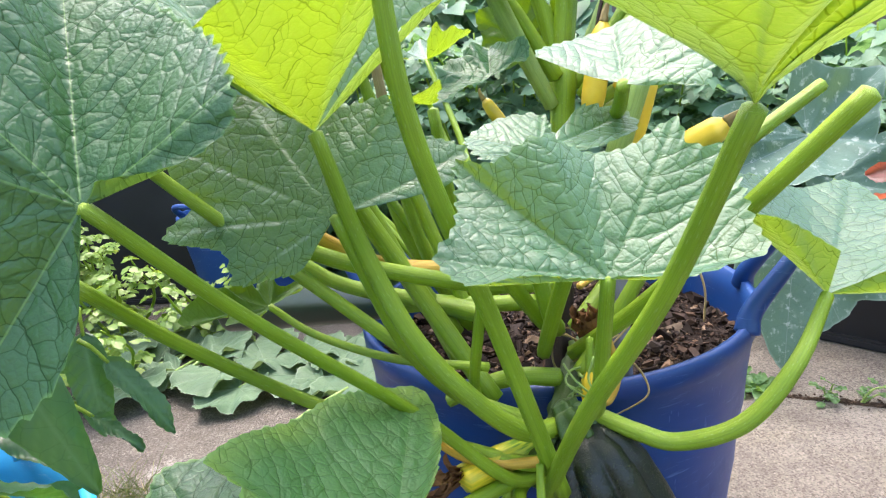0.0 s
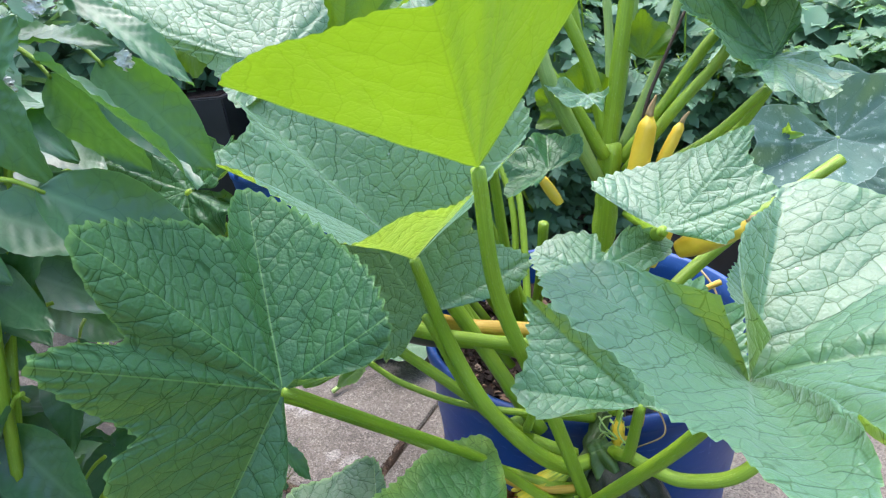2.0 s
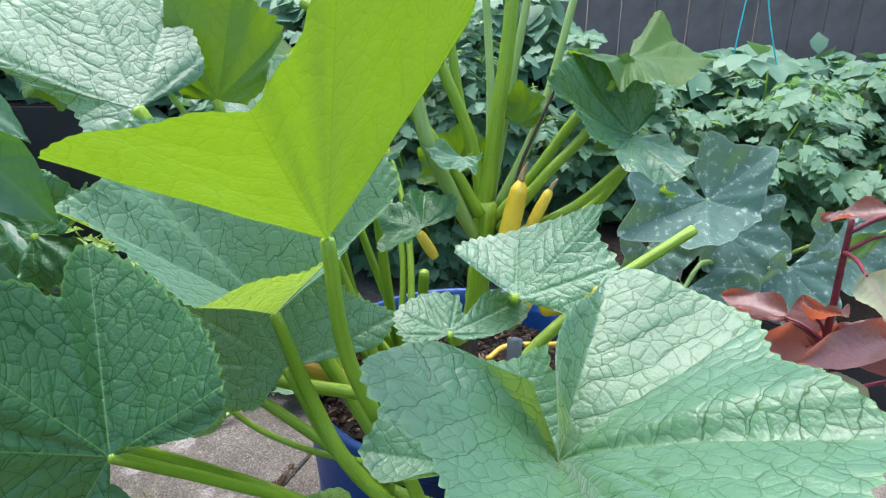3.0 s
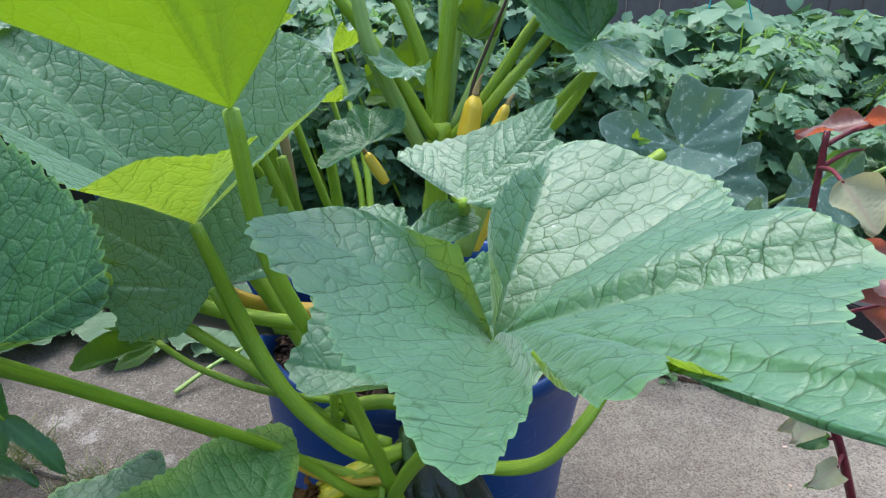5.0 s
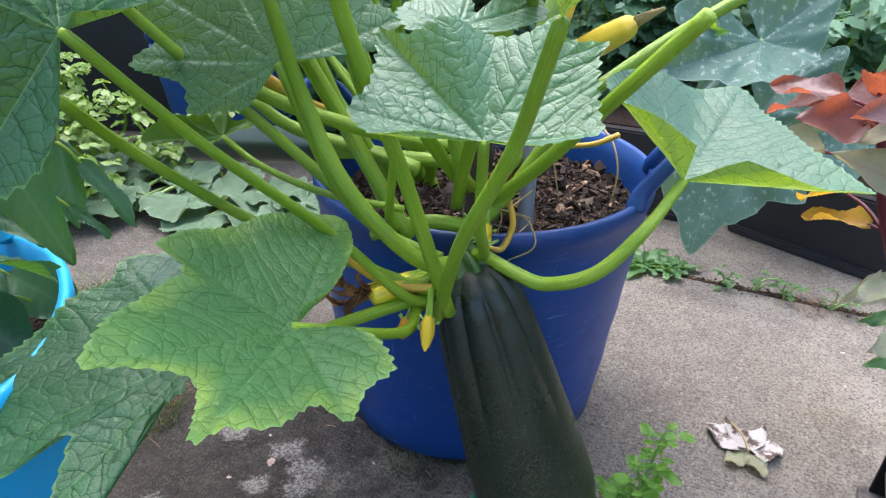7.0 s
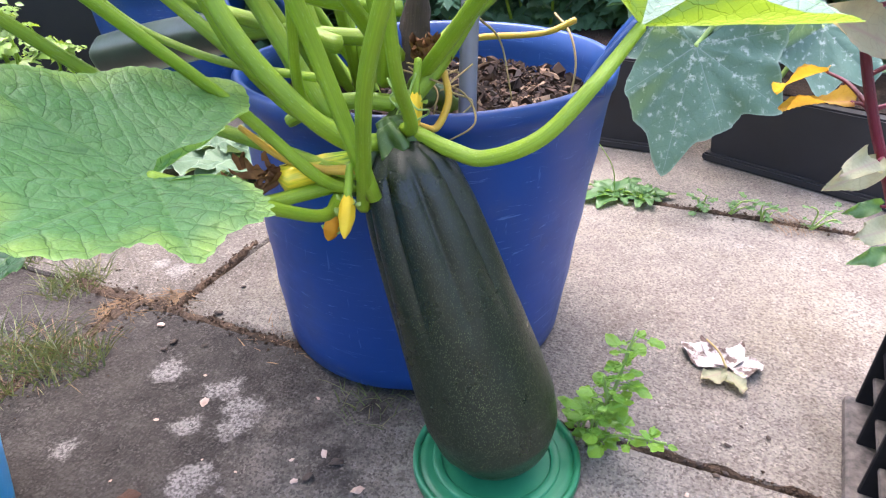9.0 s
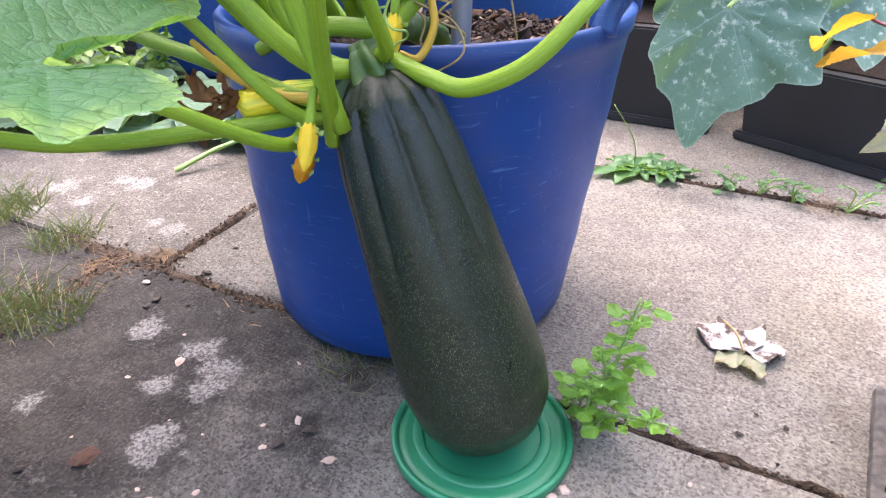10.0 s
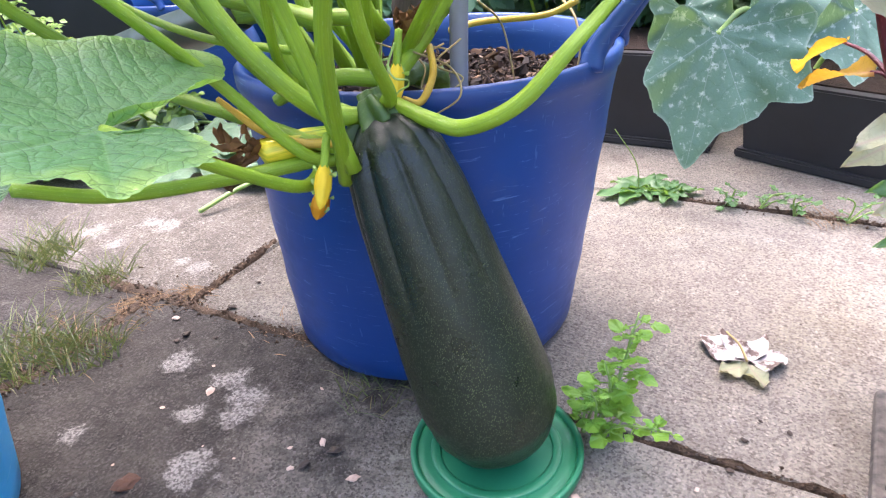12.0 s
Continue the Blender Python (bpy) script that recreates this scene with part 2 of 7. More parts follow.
STALK = stalk_material("green_stalk", (0.185, 0.315, 0.012), (0.28, 0.43, 0.022))
STALK_DEEP = stalk_material("dark_green_stem", (0.030, 0.062, 0.012), (0.065, 0.12, 0.026), (0.16, 0.22, 0.09))
STALK_CAP = stalk_material("mottled_fruit_stalk", (0.030, 0.075, 0.014), (0.075, 0.145, 0.028), (0.40, 0.48, 0.16))
STALK_PALE = stalk_material("pale_stalk", (0.22, 0.36, 0.08), (0.36, 0.48, 0.15))
STALK_YELLOW = stalk_material("yellowed_stalk", (0.55, 0.33, 0.03), (0.68, 0.45, 0.06), (0.7, 0.55, 0.2))
STALK_RED = stalk_material("crimson_stalk", (0.10, 0.012, 0.018), (0.24, 0.018, 0.04), (0.45, 0.15, 0.12), glow=(0.5, 0.05, 0.05))
STALK_BROWN = stalk_material("dry_brown_stem", (0.035, 0.024, 0.017), (0.09, 0.065, 0.045), (0.16, 0.12, 0.09), 0.8, (0.05, 0.03, 0.02))
STALK_DRY = stalk_material("dry_straw_stalk", (0.30, 0.20, 0.08), (0.48, 0.36, 0.18), (0.5, 0.42, 0.26), 0.75)


def plain(name, a, b, scale=30.0, rough=0.5, bump=0.2, dist=0.001, spec=0.5, fine=200.0, through=None, fac=0.2):
    M = Mat(name)
    ob = M.coord("Object")
    big, small = M.noise(ob, scale, 4.0), M.noise(ob, fine, 3.0)
    col = M.mix(M.ramp(big, (0.3, 0.0), (0.7, 1.0)), a, b)
    col = M.mix(M.math("MULTIPLY", small, 0.25), col, tuple(c * 0.7 for c in a))
    return M.done(col, M.ramp(big, (0.3, rough - 0.05), (0.7, rough + 0.08)), M.bump(M.math("ADD", big, small), bump, dist), spec=spec, through=through, fac=fac)


def tub_plastic(name, a, b, scuff):
    """Soft dyed plastic, scuffed and dusty, with fine rings from its mould."""
    M = Mat(name)
    ob = M.coord("Object")
    col = M.mix(M.ramp(M.noise(ob, 5.0, 4.0), (0.35, 0.0), (0.7, 1.0)), a, b)
    marks = M.ramp(M.noise(M.coord("Object", (1, 1, 9)), 26.0, 6.0, 0.7, 0.6), (0.60, 0.0), (0.72, 1.0))
    scratch = M.ramp(M.noise(M.coord("Object", (30, 30, 3)), 8.0, 2.0), (0.70, 0.0), (0.74, 1.0))
    dirt = M.ramp(M.noise(ob, 11.0, 6.0, 0.65), (0.55, 0.0), (0.75, 1.0))
    col = M.mix(M.math("MULTIPLY", marks, 0.45), col, scuff)
    col = M.mix(M.math("MULTIPLY", scratch, 0.16), col, scuff)
    col = M.mix(M.math("MULTIPLY", dirt, 0.22), col, (0.16, 0.13, 0.10))
    rg = M.ramp(dirt, (0.0, 0.42), (1.0, 0.62))
    rings = M.n("TexWave", wave_type="BANDS", bands_direction="Z")
    M.set(rings.inputs["Vector"], ob)
    rings.inputs["Scale"].default_value = 22.0
    rings.inputs["Distortion"].default_value = 0.4
    h = M.math("ADD", M.math("MULTIPLY", rings.outputs["Fac"], 0.12), M.math("MULTIPLY", M.noise(ob, 90.0, 3.0), 0.3))
    return M.done(col, rg, M.bump(h, 0.25, 0.0012), spec=0.45)


TUB_BLUE = tub_plastic("blue_tub_plastic", (0.0035, 0.037, 0.165), (0.006, 0.052, 0.215), (0.20, 0.34, 0.58))
TUB_CYAN = tub_plastic("sky_blue_tub_plastic", (0.015, 0.36, 0.70), (0.025, 0.44, 0.80), (0.4, 0.62, 0.80))
BLACK = plain("black_plastic", (0.010, 0.010, 0.011), (0.020, 0.020, 0.021), 12.0, 0.55, 0.2)
GREEN_LID = plain("green_lid_plastic", (0.009, 0.15, 0.062), (0.014, 0.19, 0.082), 18.0, 0.42, 0.1, 0.0006)
PIPE = plain("grey_pipe_plastic", (0.13, 0.14, 0.17), (0.18, 0.19, 0.22), 20.0, 0.45, 0.15)
DRY = plain("dry_brown_petal", (0.09, 0.04, 0.016), (0.25, 0.115, 0.042), 60.0, 0.8, 0.5, 0.002, 0.2)
PETAL = plain("yellow_petal", (0.72, 0.50, 0.02), (0.85, 0.66, 0.05), 40.0, 0.5, 0.2, 0.001, 0.3, through=(0.9, 0.6, 0.05), fac=0.3)
PETAL_ORANGE = plain("orange_petal", (0.65, 0.26, 0.01), (0.80, 0.40, 0.02), 40.0, 0.5, 0.2, 0.001, 0.3, through=(0.9, 0.4, 0.03), fac=0.3)
PETAL_WHITE = plain("white_petal", (0.70, 0.70, 0.58), (0.80, 0.80, 0.70), 40.0, 0.5, 0.1)
CRATE_BLACK = plain("crate_plastic", (0.007, 0.007, 0.008), (0.016, 0.016, 0.016), 40.0, 0.7, 0.3, 0.001, 0.15)
CRATE_DUST = plain("dusty_crate_plastic", (0.030, 0.027, 0.024), (0.15, 0.132, 0.112), 90.0, 0.8, 0.5, 0.001)
TWINE = plain("teal_twine", (0.02, 0.35, 0.36), (0.04, 0.45, 0.45), 80.0, 0.7, 0.3)
FRUIT_DARK = plain("dark_courgette_skin", (0.008, 0.020, 0.009), (0.017, 0.036, 0.014), 30.0, 0.32, 0.12)
FRUIT_YELLOW = plain("yellow_courgette_skin", (0.55, 0.38, 0.02), (0.74, 0.55, 0.05), 22.0, 0.36, 0.12)


def marrow_skin():
    """Near-black green skin, grained all over with short pale flecks, and a few pits."""
    M = Mat("marrow_skin")
    ob = M.coord("Object")
    long = M.coord("Object", (1, 1, 0.5))
    col = M.mix(M.ramp(M.noise(ob, 7.0, 4.0), (0.35, 0.0), (0.7, 1.0)), (0.008, 0.013, 0.0065), (0.014, 0.021, 0.010))
    fleck = M.ramp(M.voronoi(long, 820.0), (0.16, 1.0), (0.30, 0.0))
    band = M.ramp(M.noise(M.coord("UV", (9, 1.2, 1)), 2.2, 4.0, 0.6), (0.40, 0.0), (0.66, 1.0))
    sp = M.n("SeparateXYZ")
    M.set(sp.inputs[0], M.coord("UV"))
    low = M.ramp(sp.outputs["Y"], (0.12, 0.35), (0.55, 1.0))
    amount = M.math("MULTIPLY", M.math("ADD", M.math("MULTIPLY", band, 0.6), 0.32), low)
    col = M.mix(M.math("MULTIPLY", fleck, amount), col, (0.19, 0.23, 0.085))
    grain = M.noise(long, 900.0, 2.0, 0.7)
    col = M.mix(M.ramp(grain, (0.5, 0.0), (0.75, 0.7)), col, (0.008, 0.012, 0.008))
    pits = M.ramp(M.voronoi(ob, 60.0), (0.06, 1.0), (0.10, 0.0))
    gate = M.ramp(M.noise(ob, 18.0, 1.0), (0.54, 0.0), (0.60, 1.0))
    pit = M.math("MULTIPLY", pits, gate)
    col = M.mix(M.math("MULTIPLY", pit, 0.85), col, (0.004, 0.006, 0.004))
    h = M.math("ADD", M.math("MULTIPLY", fleck, -0.6), M.math("ADD", M.noise(ob, 130.0, 3.0), M.math("MULTIPLY", grain, 0.8)))
    h = M.math("SUBTRACT", h, M.math("MULTIPLY", pit, 1.5))
    rg = M.ramp(M.noise(ob, 24.0, 4.0), (0.3, 0.24), (0.7, 0.40))
    return M.done(col, rg, M.bump(h, 0.7, 0.0007), spec=0.38)


MARROW = marrow_skin()


def slab_material():
    """Old grey concrete: sandy aggregate, stains, lichen, and black dirt on one row of slabs."""
    M = Mat("concrete_slab")
    ob = M.n("NewGeometry").outputs["Position"]
    big = M.noise(ob, 2.4, 6.0, 0.6)
    med = M.noise(ob, 13.0, 6.0, 0.65, 0.3)
    grit = M.noise(ob, 420.0, 2.0)
    sand = M.noise(ob, 190.0, 4.0, 0.75)
    col = M.mix(M.ramp(big, (0.35, 0.0), (0.65, 1.0)), (0.205, 0.188, 0.154), (0.268, 0.244, 0.200))
    col = M.mix(M.math("MULTIPLY", M.random(), 0.22), col, (0.125, 0.108, 0.090))
    col = M.mix(M.ramp(med, (0.42, 0.0), (0.68, 0.36)), col, (0.085, 0.076, 0.066))
    col = M.mix(M.ramp(M.noise(ob, 5.5, 6.0, 0.7), (0.50, 0.0), (0.62, 0.45)), col, (0.095, 0.078, 0.058))
    col = M.mix(M.ramp(M.noise(ob, 3.2, 5.0, 0.65, 0.4), (0.50, 0.0), (0.70, 0.35)), col, (0.205, 0.180, 0.105))
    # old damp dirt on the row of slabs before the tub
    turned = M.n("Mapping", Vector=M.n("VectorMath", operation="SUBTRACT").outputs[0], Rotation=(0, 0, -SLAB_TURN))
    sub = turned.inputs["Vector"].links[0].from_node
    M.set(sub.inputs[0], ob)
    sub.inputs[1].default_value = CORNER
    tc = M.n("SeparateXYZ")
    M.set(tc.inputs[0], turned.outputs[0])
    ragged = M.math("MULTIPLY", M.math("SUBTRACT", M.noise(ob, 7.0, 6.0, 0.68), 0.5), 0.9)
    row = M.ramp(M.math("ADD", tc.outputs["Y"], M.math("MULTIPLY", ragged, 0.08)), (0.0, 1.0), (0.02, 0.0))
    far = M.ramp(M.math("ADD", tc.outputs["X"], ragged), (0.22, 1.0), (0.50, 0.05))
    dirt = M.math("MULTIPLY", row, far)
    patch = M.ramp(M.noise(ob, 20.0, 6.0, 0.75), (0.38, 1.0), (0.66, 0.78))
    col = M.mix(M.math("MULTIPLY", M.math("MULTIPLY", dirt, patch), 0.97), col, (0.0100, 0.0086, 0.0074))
    # grey-brown grime on the slab beyond it, with leaf shade mixed into the colour
    left = M.ramp(M.math("ADD", tc.outputs["X"], M.math("MULTIPLY", ragged, 0.35)), (-0.10, 1.0), (0.10, 0.0))
    grime_shade = M.math("MULTIPLY", M.math("MULTIPLY", left, M.math("SUBTRACT", 1.0, row)), M.ramp(M.noise(ob, 9.0, 6.0, 0.72), (0.32, 0.85), (0.70, 0.40)))
    col = M.mix(grime_shade, col, (0.052, 0.045, 0.036))
    # lichen and pale scabs, in clusters
    rag = M.math("ADD", M.math("MULTIPLY", M.math("SUBTRACT", M.noise(ob, 34.0, 6.0, 0.75), 0.5), 3.6), M.math("MULTIPLY", M.math("SUBTRACT", sand, 0.5), 0.8))
    near = None
    for x, y, r in LICHEN:
        d = M.n("VectorMath", operation="DISTANCE")
        M.set(d.inputs[0], ob)
        d.inputs[1].default_value = (x, y, 0)
        q = M.math("DIVIDE", d.outputs["Value"], r)
        near = q if near is None else M.math("MINIMUM", near, q)
    scab = M.ramp(M.math("ADD", near, rag), (0.55, 1.0), (1.15, 0.0))
    loose = M.ramp(M.math("ADD", M.noise(ob, 17.0, 5.0, 0.7), M.math("MULTIPLY", sand, 0.15)), (0.72, 0.0), (0.78, 1.0))
    scab = M.math("MAXIMUM", scab, M.math("MULTIPLY", loose, 0.7))
    col = M.mix(M.math("MULTIPLY", scab, 0.66), col, (0.32, 0.30, 0.275))
    # sand grains, dark and light
    stone = M.n("TexVoronoi")
    M.set(stone.inputs["Vector"], ob)
    stone.inputs["Scale"].default_value = 430.0
    grain = M.n("SeparateXYZ")
    M.set(grain.inputs[0], stone.outputs["Color"])
    rougher = M.math("ADD", 0.75, M.math("MULTIPLY", dirt, 0.25))
    col = M.mix(M.math("MULTIPLY", M.ramp(grain.outputs["X"], (0.50, 0.0), (0.85, 0.75)), rougher), col, (0.030, 0.025, 0.021))
    blot = M.ramp(M.noise(ob, 42.0, 5.0, 0.7), (0.38, 0.15), (0.64, 1.0))
    col = M.mix(M.math("MULTIPLY", M.math("MULTIPLY", M.ramp(grain.outputs["Y"], (0.55, 0.0), (0.85, 0.85)), blot), rougher), col, M.mix(dirt, (0.31, 0.285, 0.24), (0.088, 0.080, 0.070)))
    col = M.mix(M.math("MULTIPLY", M.ramp(sand, (0.50, 0.0), (0.66, 0.56)), rougher), col, (0.024, 0.021, 0.017))
    pale = M.ramp(M.noise(ob, 120.0, 4.0, 0.75), (0.60, 0.0), (0.70, 0.5))
    col = M.mix(pale, col, M.mix(dirt, (0.27, 0.25, 0.22), (0.055, 0.048, 0.041)))
    # cast pimples on the upper face
    dots = M.voronoi(M.n("Mapping", Vector=ob, Rotation=(0, 0, 0.35)).outputs[0], 185.0, rand=0.55)
    worn = M.ramp(M.noise(ob, 4.0, 4.0), (0.35, 0.2), (0.6, 1.0))
    clean = M.math("MULTIPLY", worn, M.math("SUBTRACT", 1.0, M.math("MULTIPLY", dirt, 0.7)))
    col = M.mix(M.math("MULTIPLY", M.ramp(dots, (0.30, 0.0), (0.55, 0.32)), clean), col, (0.075, 0.064, 0.055))
    h = M.math("ADD", M.math("MULTIPLY", M.math("SUBTRACT", 0.5, dots), M.math("MULTIPLY", worn, 1.6)), M.math("MULTIPLY", grit, 0.9))
    h = M.math("ADD", h, M.math("ADD", M.math("MULTIPLY", med, 1.6), M.math("MULTIPLY", sand, 1.6)))
    return M.done(col, 0.9, M.bump(h, 0.8, 0.0022), spec=0.2)


LICHEN = ((-0.245, -0.185, 0.025), (-0.212, -0.215, 0.027), (-0.208, -0.245, 0.022), (-0.268, -0.245, 0.018), (-0.325, -0.155, 0.025), (-0.229, -0.326, 0.027), (-0.390, -0.285, 0.018), (-0.625, 0.165, 0.025), (-0.422, 0.084, 0.022), (-0.464, 0.103, 0.018), (-0.563, 0.236, 0.027), (-0.698, 0.212, 0.031), (-0.604, 0.250, 0.025), (-0.685, 0.128, 0.022))
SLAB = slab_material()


def earth(name, a, b, c):
    M = Mat(name)
    ob = M.n("NewGeometry").outputs["Position"]
    col = M.mix(M.ramp(M.noise(ob, 40.0, 5.0, 0.7), (0.3, 0.0), (0.7, 1.0)), a, b)
    col = M.mix(M.ramp(M.voronoi(ob, 120.0), (0.10, 0.8), (0.22, 0.0)), col, c)
    h = M.math("ADD", M.noise(ob, 90.0, 5.0, 0.7), M.noise(ob, 300.0, 2.0))
    return M.done(col, 0.9, M.bump(h, 0.9, 0.006), spec=0.2)


SOIL = earth("bark_compost", (0.012, 0.008, 0.006), (0.035, 0.022, 0.015), (0.08, 0.055, 0.038))
DIRT = earth("joint_soil", (0.036, 0.025, 0.017), (0.090, 0.060, 0.038), (0.16, 0.105, 0.065))
GROUND = earth("garden_soil", (0.030, 0.024, 0.016), (0.06, 0.048, 0.032), (0.08, 0.07, 0.04))


def chip_material():
    M = Mat("bark_chip")
    ob = M.coord("Object")
    col = M.ramp(M.island(), (0.0, (0.008, 0.006, 0.0045)), (0.6, (0.024, 0.015, 0.011)), (0.86, (0.08, 0.048, 0.030)), (0.94, (0.22, 0.14, 0.085)), (1.0, (0.36, 0.27, 0.19)))
    col = M.mix(M.math("MULTIPLY", M.noise(ob, 160.0, 4.0), 0.5), col, (0.03, 0.02, 0.014))
    return M.done(col, 0.85, M.bump(M.noise(ob, 220.0, 4.0), 0.6, 0.001), spec=0.2)


CHIP = chip_material()
CRUMB = plain("pale_crumb", (0.33, 0.22, 0.165), (0.50, 0.40, 0.32), 60.0, 0.85, 0.4)
CLOD = plain("dark_clod", (0.03, 0.022, 0.016), (0.07, 0.05, 0.035), 60.0, 0.9, 0.6, 0.002)
def grass_material():
    M = Mat("grass_blade")
    col = M.ramp(M.island(), (0.0, (0.024, 0.045, 0.012)), (0.5, (0.060, 0.090, 0.022)), (0.78, (0.13, 0.125, 0.04)), (1.0, (0.21, 0.15, 0.07)))
    return M.done(col, 0.55, through=(0.20, 0.26, 0.05), fac=0.2)


GRASS = grass_material()
STRAW = plain("dry_grass", (0.13, 0.075, 0.032), (0.26, 0.16, 0.075), 25.0, 0.7, 0.2)
FENCE = plain("weathered_fence_wood", (0.10, 0.085, 0.072), (0.17, 0.15, 0.13), 9.0, 0.8, 0.5, 0.002)
HEDGE = leaf_material("hedge_leaf", (0.085, 0.20, 0.11), (0.14, 0.28, 0.15), (0.10, 0.18, 0.09), (0.14, 0.28, 0.05), fine=140.0, fac=0.25, rough=0.55, net=0.15)


# ---- building helpers ----
V = Vector


def to_mesh(name, verts, faces, smooth=True):
    me = bpy.data.meshes.new(name)
    me.from_pydata([tuple(v) for v in verts], [], faces)
    if smooth:
        me.polygons.foreach_set("use_smooth", [True] * len(me.polygons))
    me.update()
    return me


def thing(name, at, label, category, group="", kind=""):
    ob = new(name)
    ob.empty_display_size = 0.05
    ob.location = at
    return tagged(ob, label, category, group, kind)


def put(name, me, material, parent=None, label=""):
    """Links a mesh, whose points are in the world, as one part under its thing."""
    ob = new(name, me)
    if material is not None:
        me.materials.append(material)
    if parent is not None:
        off = V((0, 0, 0))
        up = parent
        while up is not None:
            off += up.location
            up = up.parent
        ob.parent = parent
        ob.location = -off
    if label:
        ob["label"] = label
    return ob


def part(name, bm, material, parent, label=""):
    me = bpy.data.meshes.new(name)
    bm.to_mesh(me)
    bm.free()
    me.polygons.foreach_set("use_smooth", [True] * len(me.polygons))
    return put(name, me, material, parent, label)


def spline(points, steps=8):
    """A smooth line through the given points."""
    P = [V(p) for p in points]
    if len(P) == 2:
        return [P[0].lerp(P[1], i / steps) for i in range(steps + 1)]
    P = [2 * P[0] - P[1]] + P + [2 * P[-1] - P[-2]]
    out = []
    for i in range(1, len(P) - 2):
        a, b, c, d = P[i - 1 : i + 3]
        for k in range(steps):
            t = k / steps
            out.append(0.5 * (2 * b + (c - a) * t + (2 * a - 5 * b + 4 * c - d) * t**2 + (3 * b - a - 3 * c + d) * t**3))
    return out + [P[-2]]


def tube(points, radii, sides=12, ridge=0.0, ridges=5, steps=8, closed=True, uneven=0.0):
    """A mesh swept along a smooth line, with a radius that follows radii and optional ridges."""
    line = spline(points, steps)
    n = len(line)
    rad = np.interp(np.linspace(0, 1, n), np.linspace(0, 1, len(radii)), radii)
    verts, faces, uv = [], [], []
    side = None
    for i, p in enumerate(line):
        d = (line[min(i + 1, n - 1)] - line[max(i - 1, 0)]).normalized()
        if side is None:
            side = d.orthogonal().normalized()
        side = (side - d * side.dot(d)).normalized()
        other = d.cross(side)
        for k in range(sides):
            f = 2 * math.pi * k / sides
            r = rad[i] * (1 + ridge * math.cos(ridges * f) + uneven * noise.noise(p * 60 + V((f, 0, 0))))
            verts.append(p + (side * math.cos(f) + other * math.sin(f)) * r)
    for i in range(n - 1):
        for k in range(sides):
            k2 = (k + 1) % sides
            faces.append((i * sides + k, i * sides + k2, (i + 1) * sides + k2, (i + 1) * sides + k))
    if closed:
        verts += [line[0] - (line[1] - line[0]).normalized() * rad[0] * 0.4, line[-1] + (line[-1] - line[-2]).normalized() * rad[-1] * 0.4]
        a, b = len(verts) - 2, len(verts) - 1
        for k in range(sides):
            k2 = (k + 1) % sides
            faces.append((a, k2, k))
            faces.append((b, (n - 1) * sides + k, (n - 1) * sides + k2))
    me = to_mesh("tube", verts, faces)
    lay = me.uv_layers.new(name="UVMap")
    co = np.empty(len(me.loops), dtype=np.int64)
    me.loops.foreach_get("vertex_index", co)
    ring, spoke = co // sides, co % sides
    seam = spoke[: 4 * sides * (n - 1)].reshape(-1, 4)
    seam[:, 1:3] += np.where((seam[:, :1] == sides - 1) & (seam[:, 1:3] == 0), sides, 0)
    lay.data.foreach_set("uv", np.stack([spoke / sides, ring / max(n - 1, 1)], 1).astype(np.float32).ravel())
    return me


def join_meshes(name, meshes):
    bm = bmesh.new()
    for me in meshes:
        bm.from_mesh(me)
    out = bpy.data.meshes.new(name)
    bm.to_mesh(out)
    bm.free()
    out.polygons.foreach_set("use_smooth", [True] * len(out.polygons))
    return out


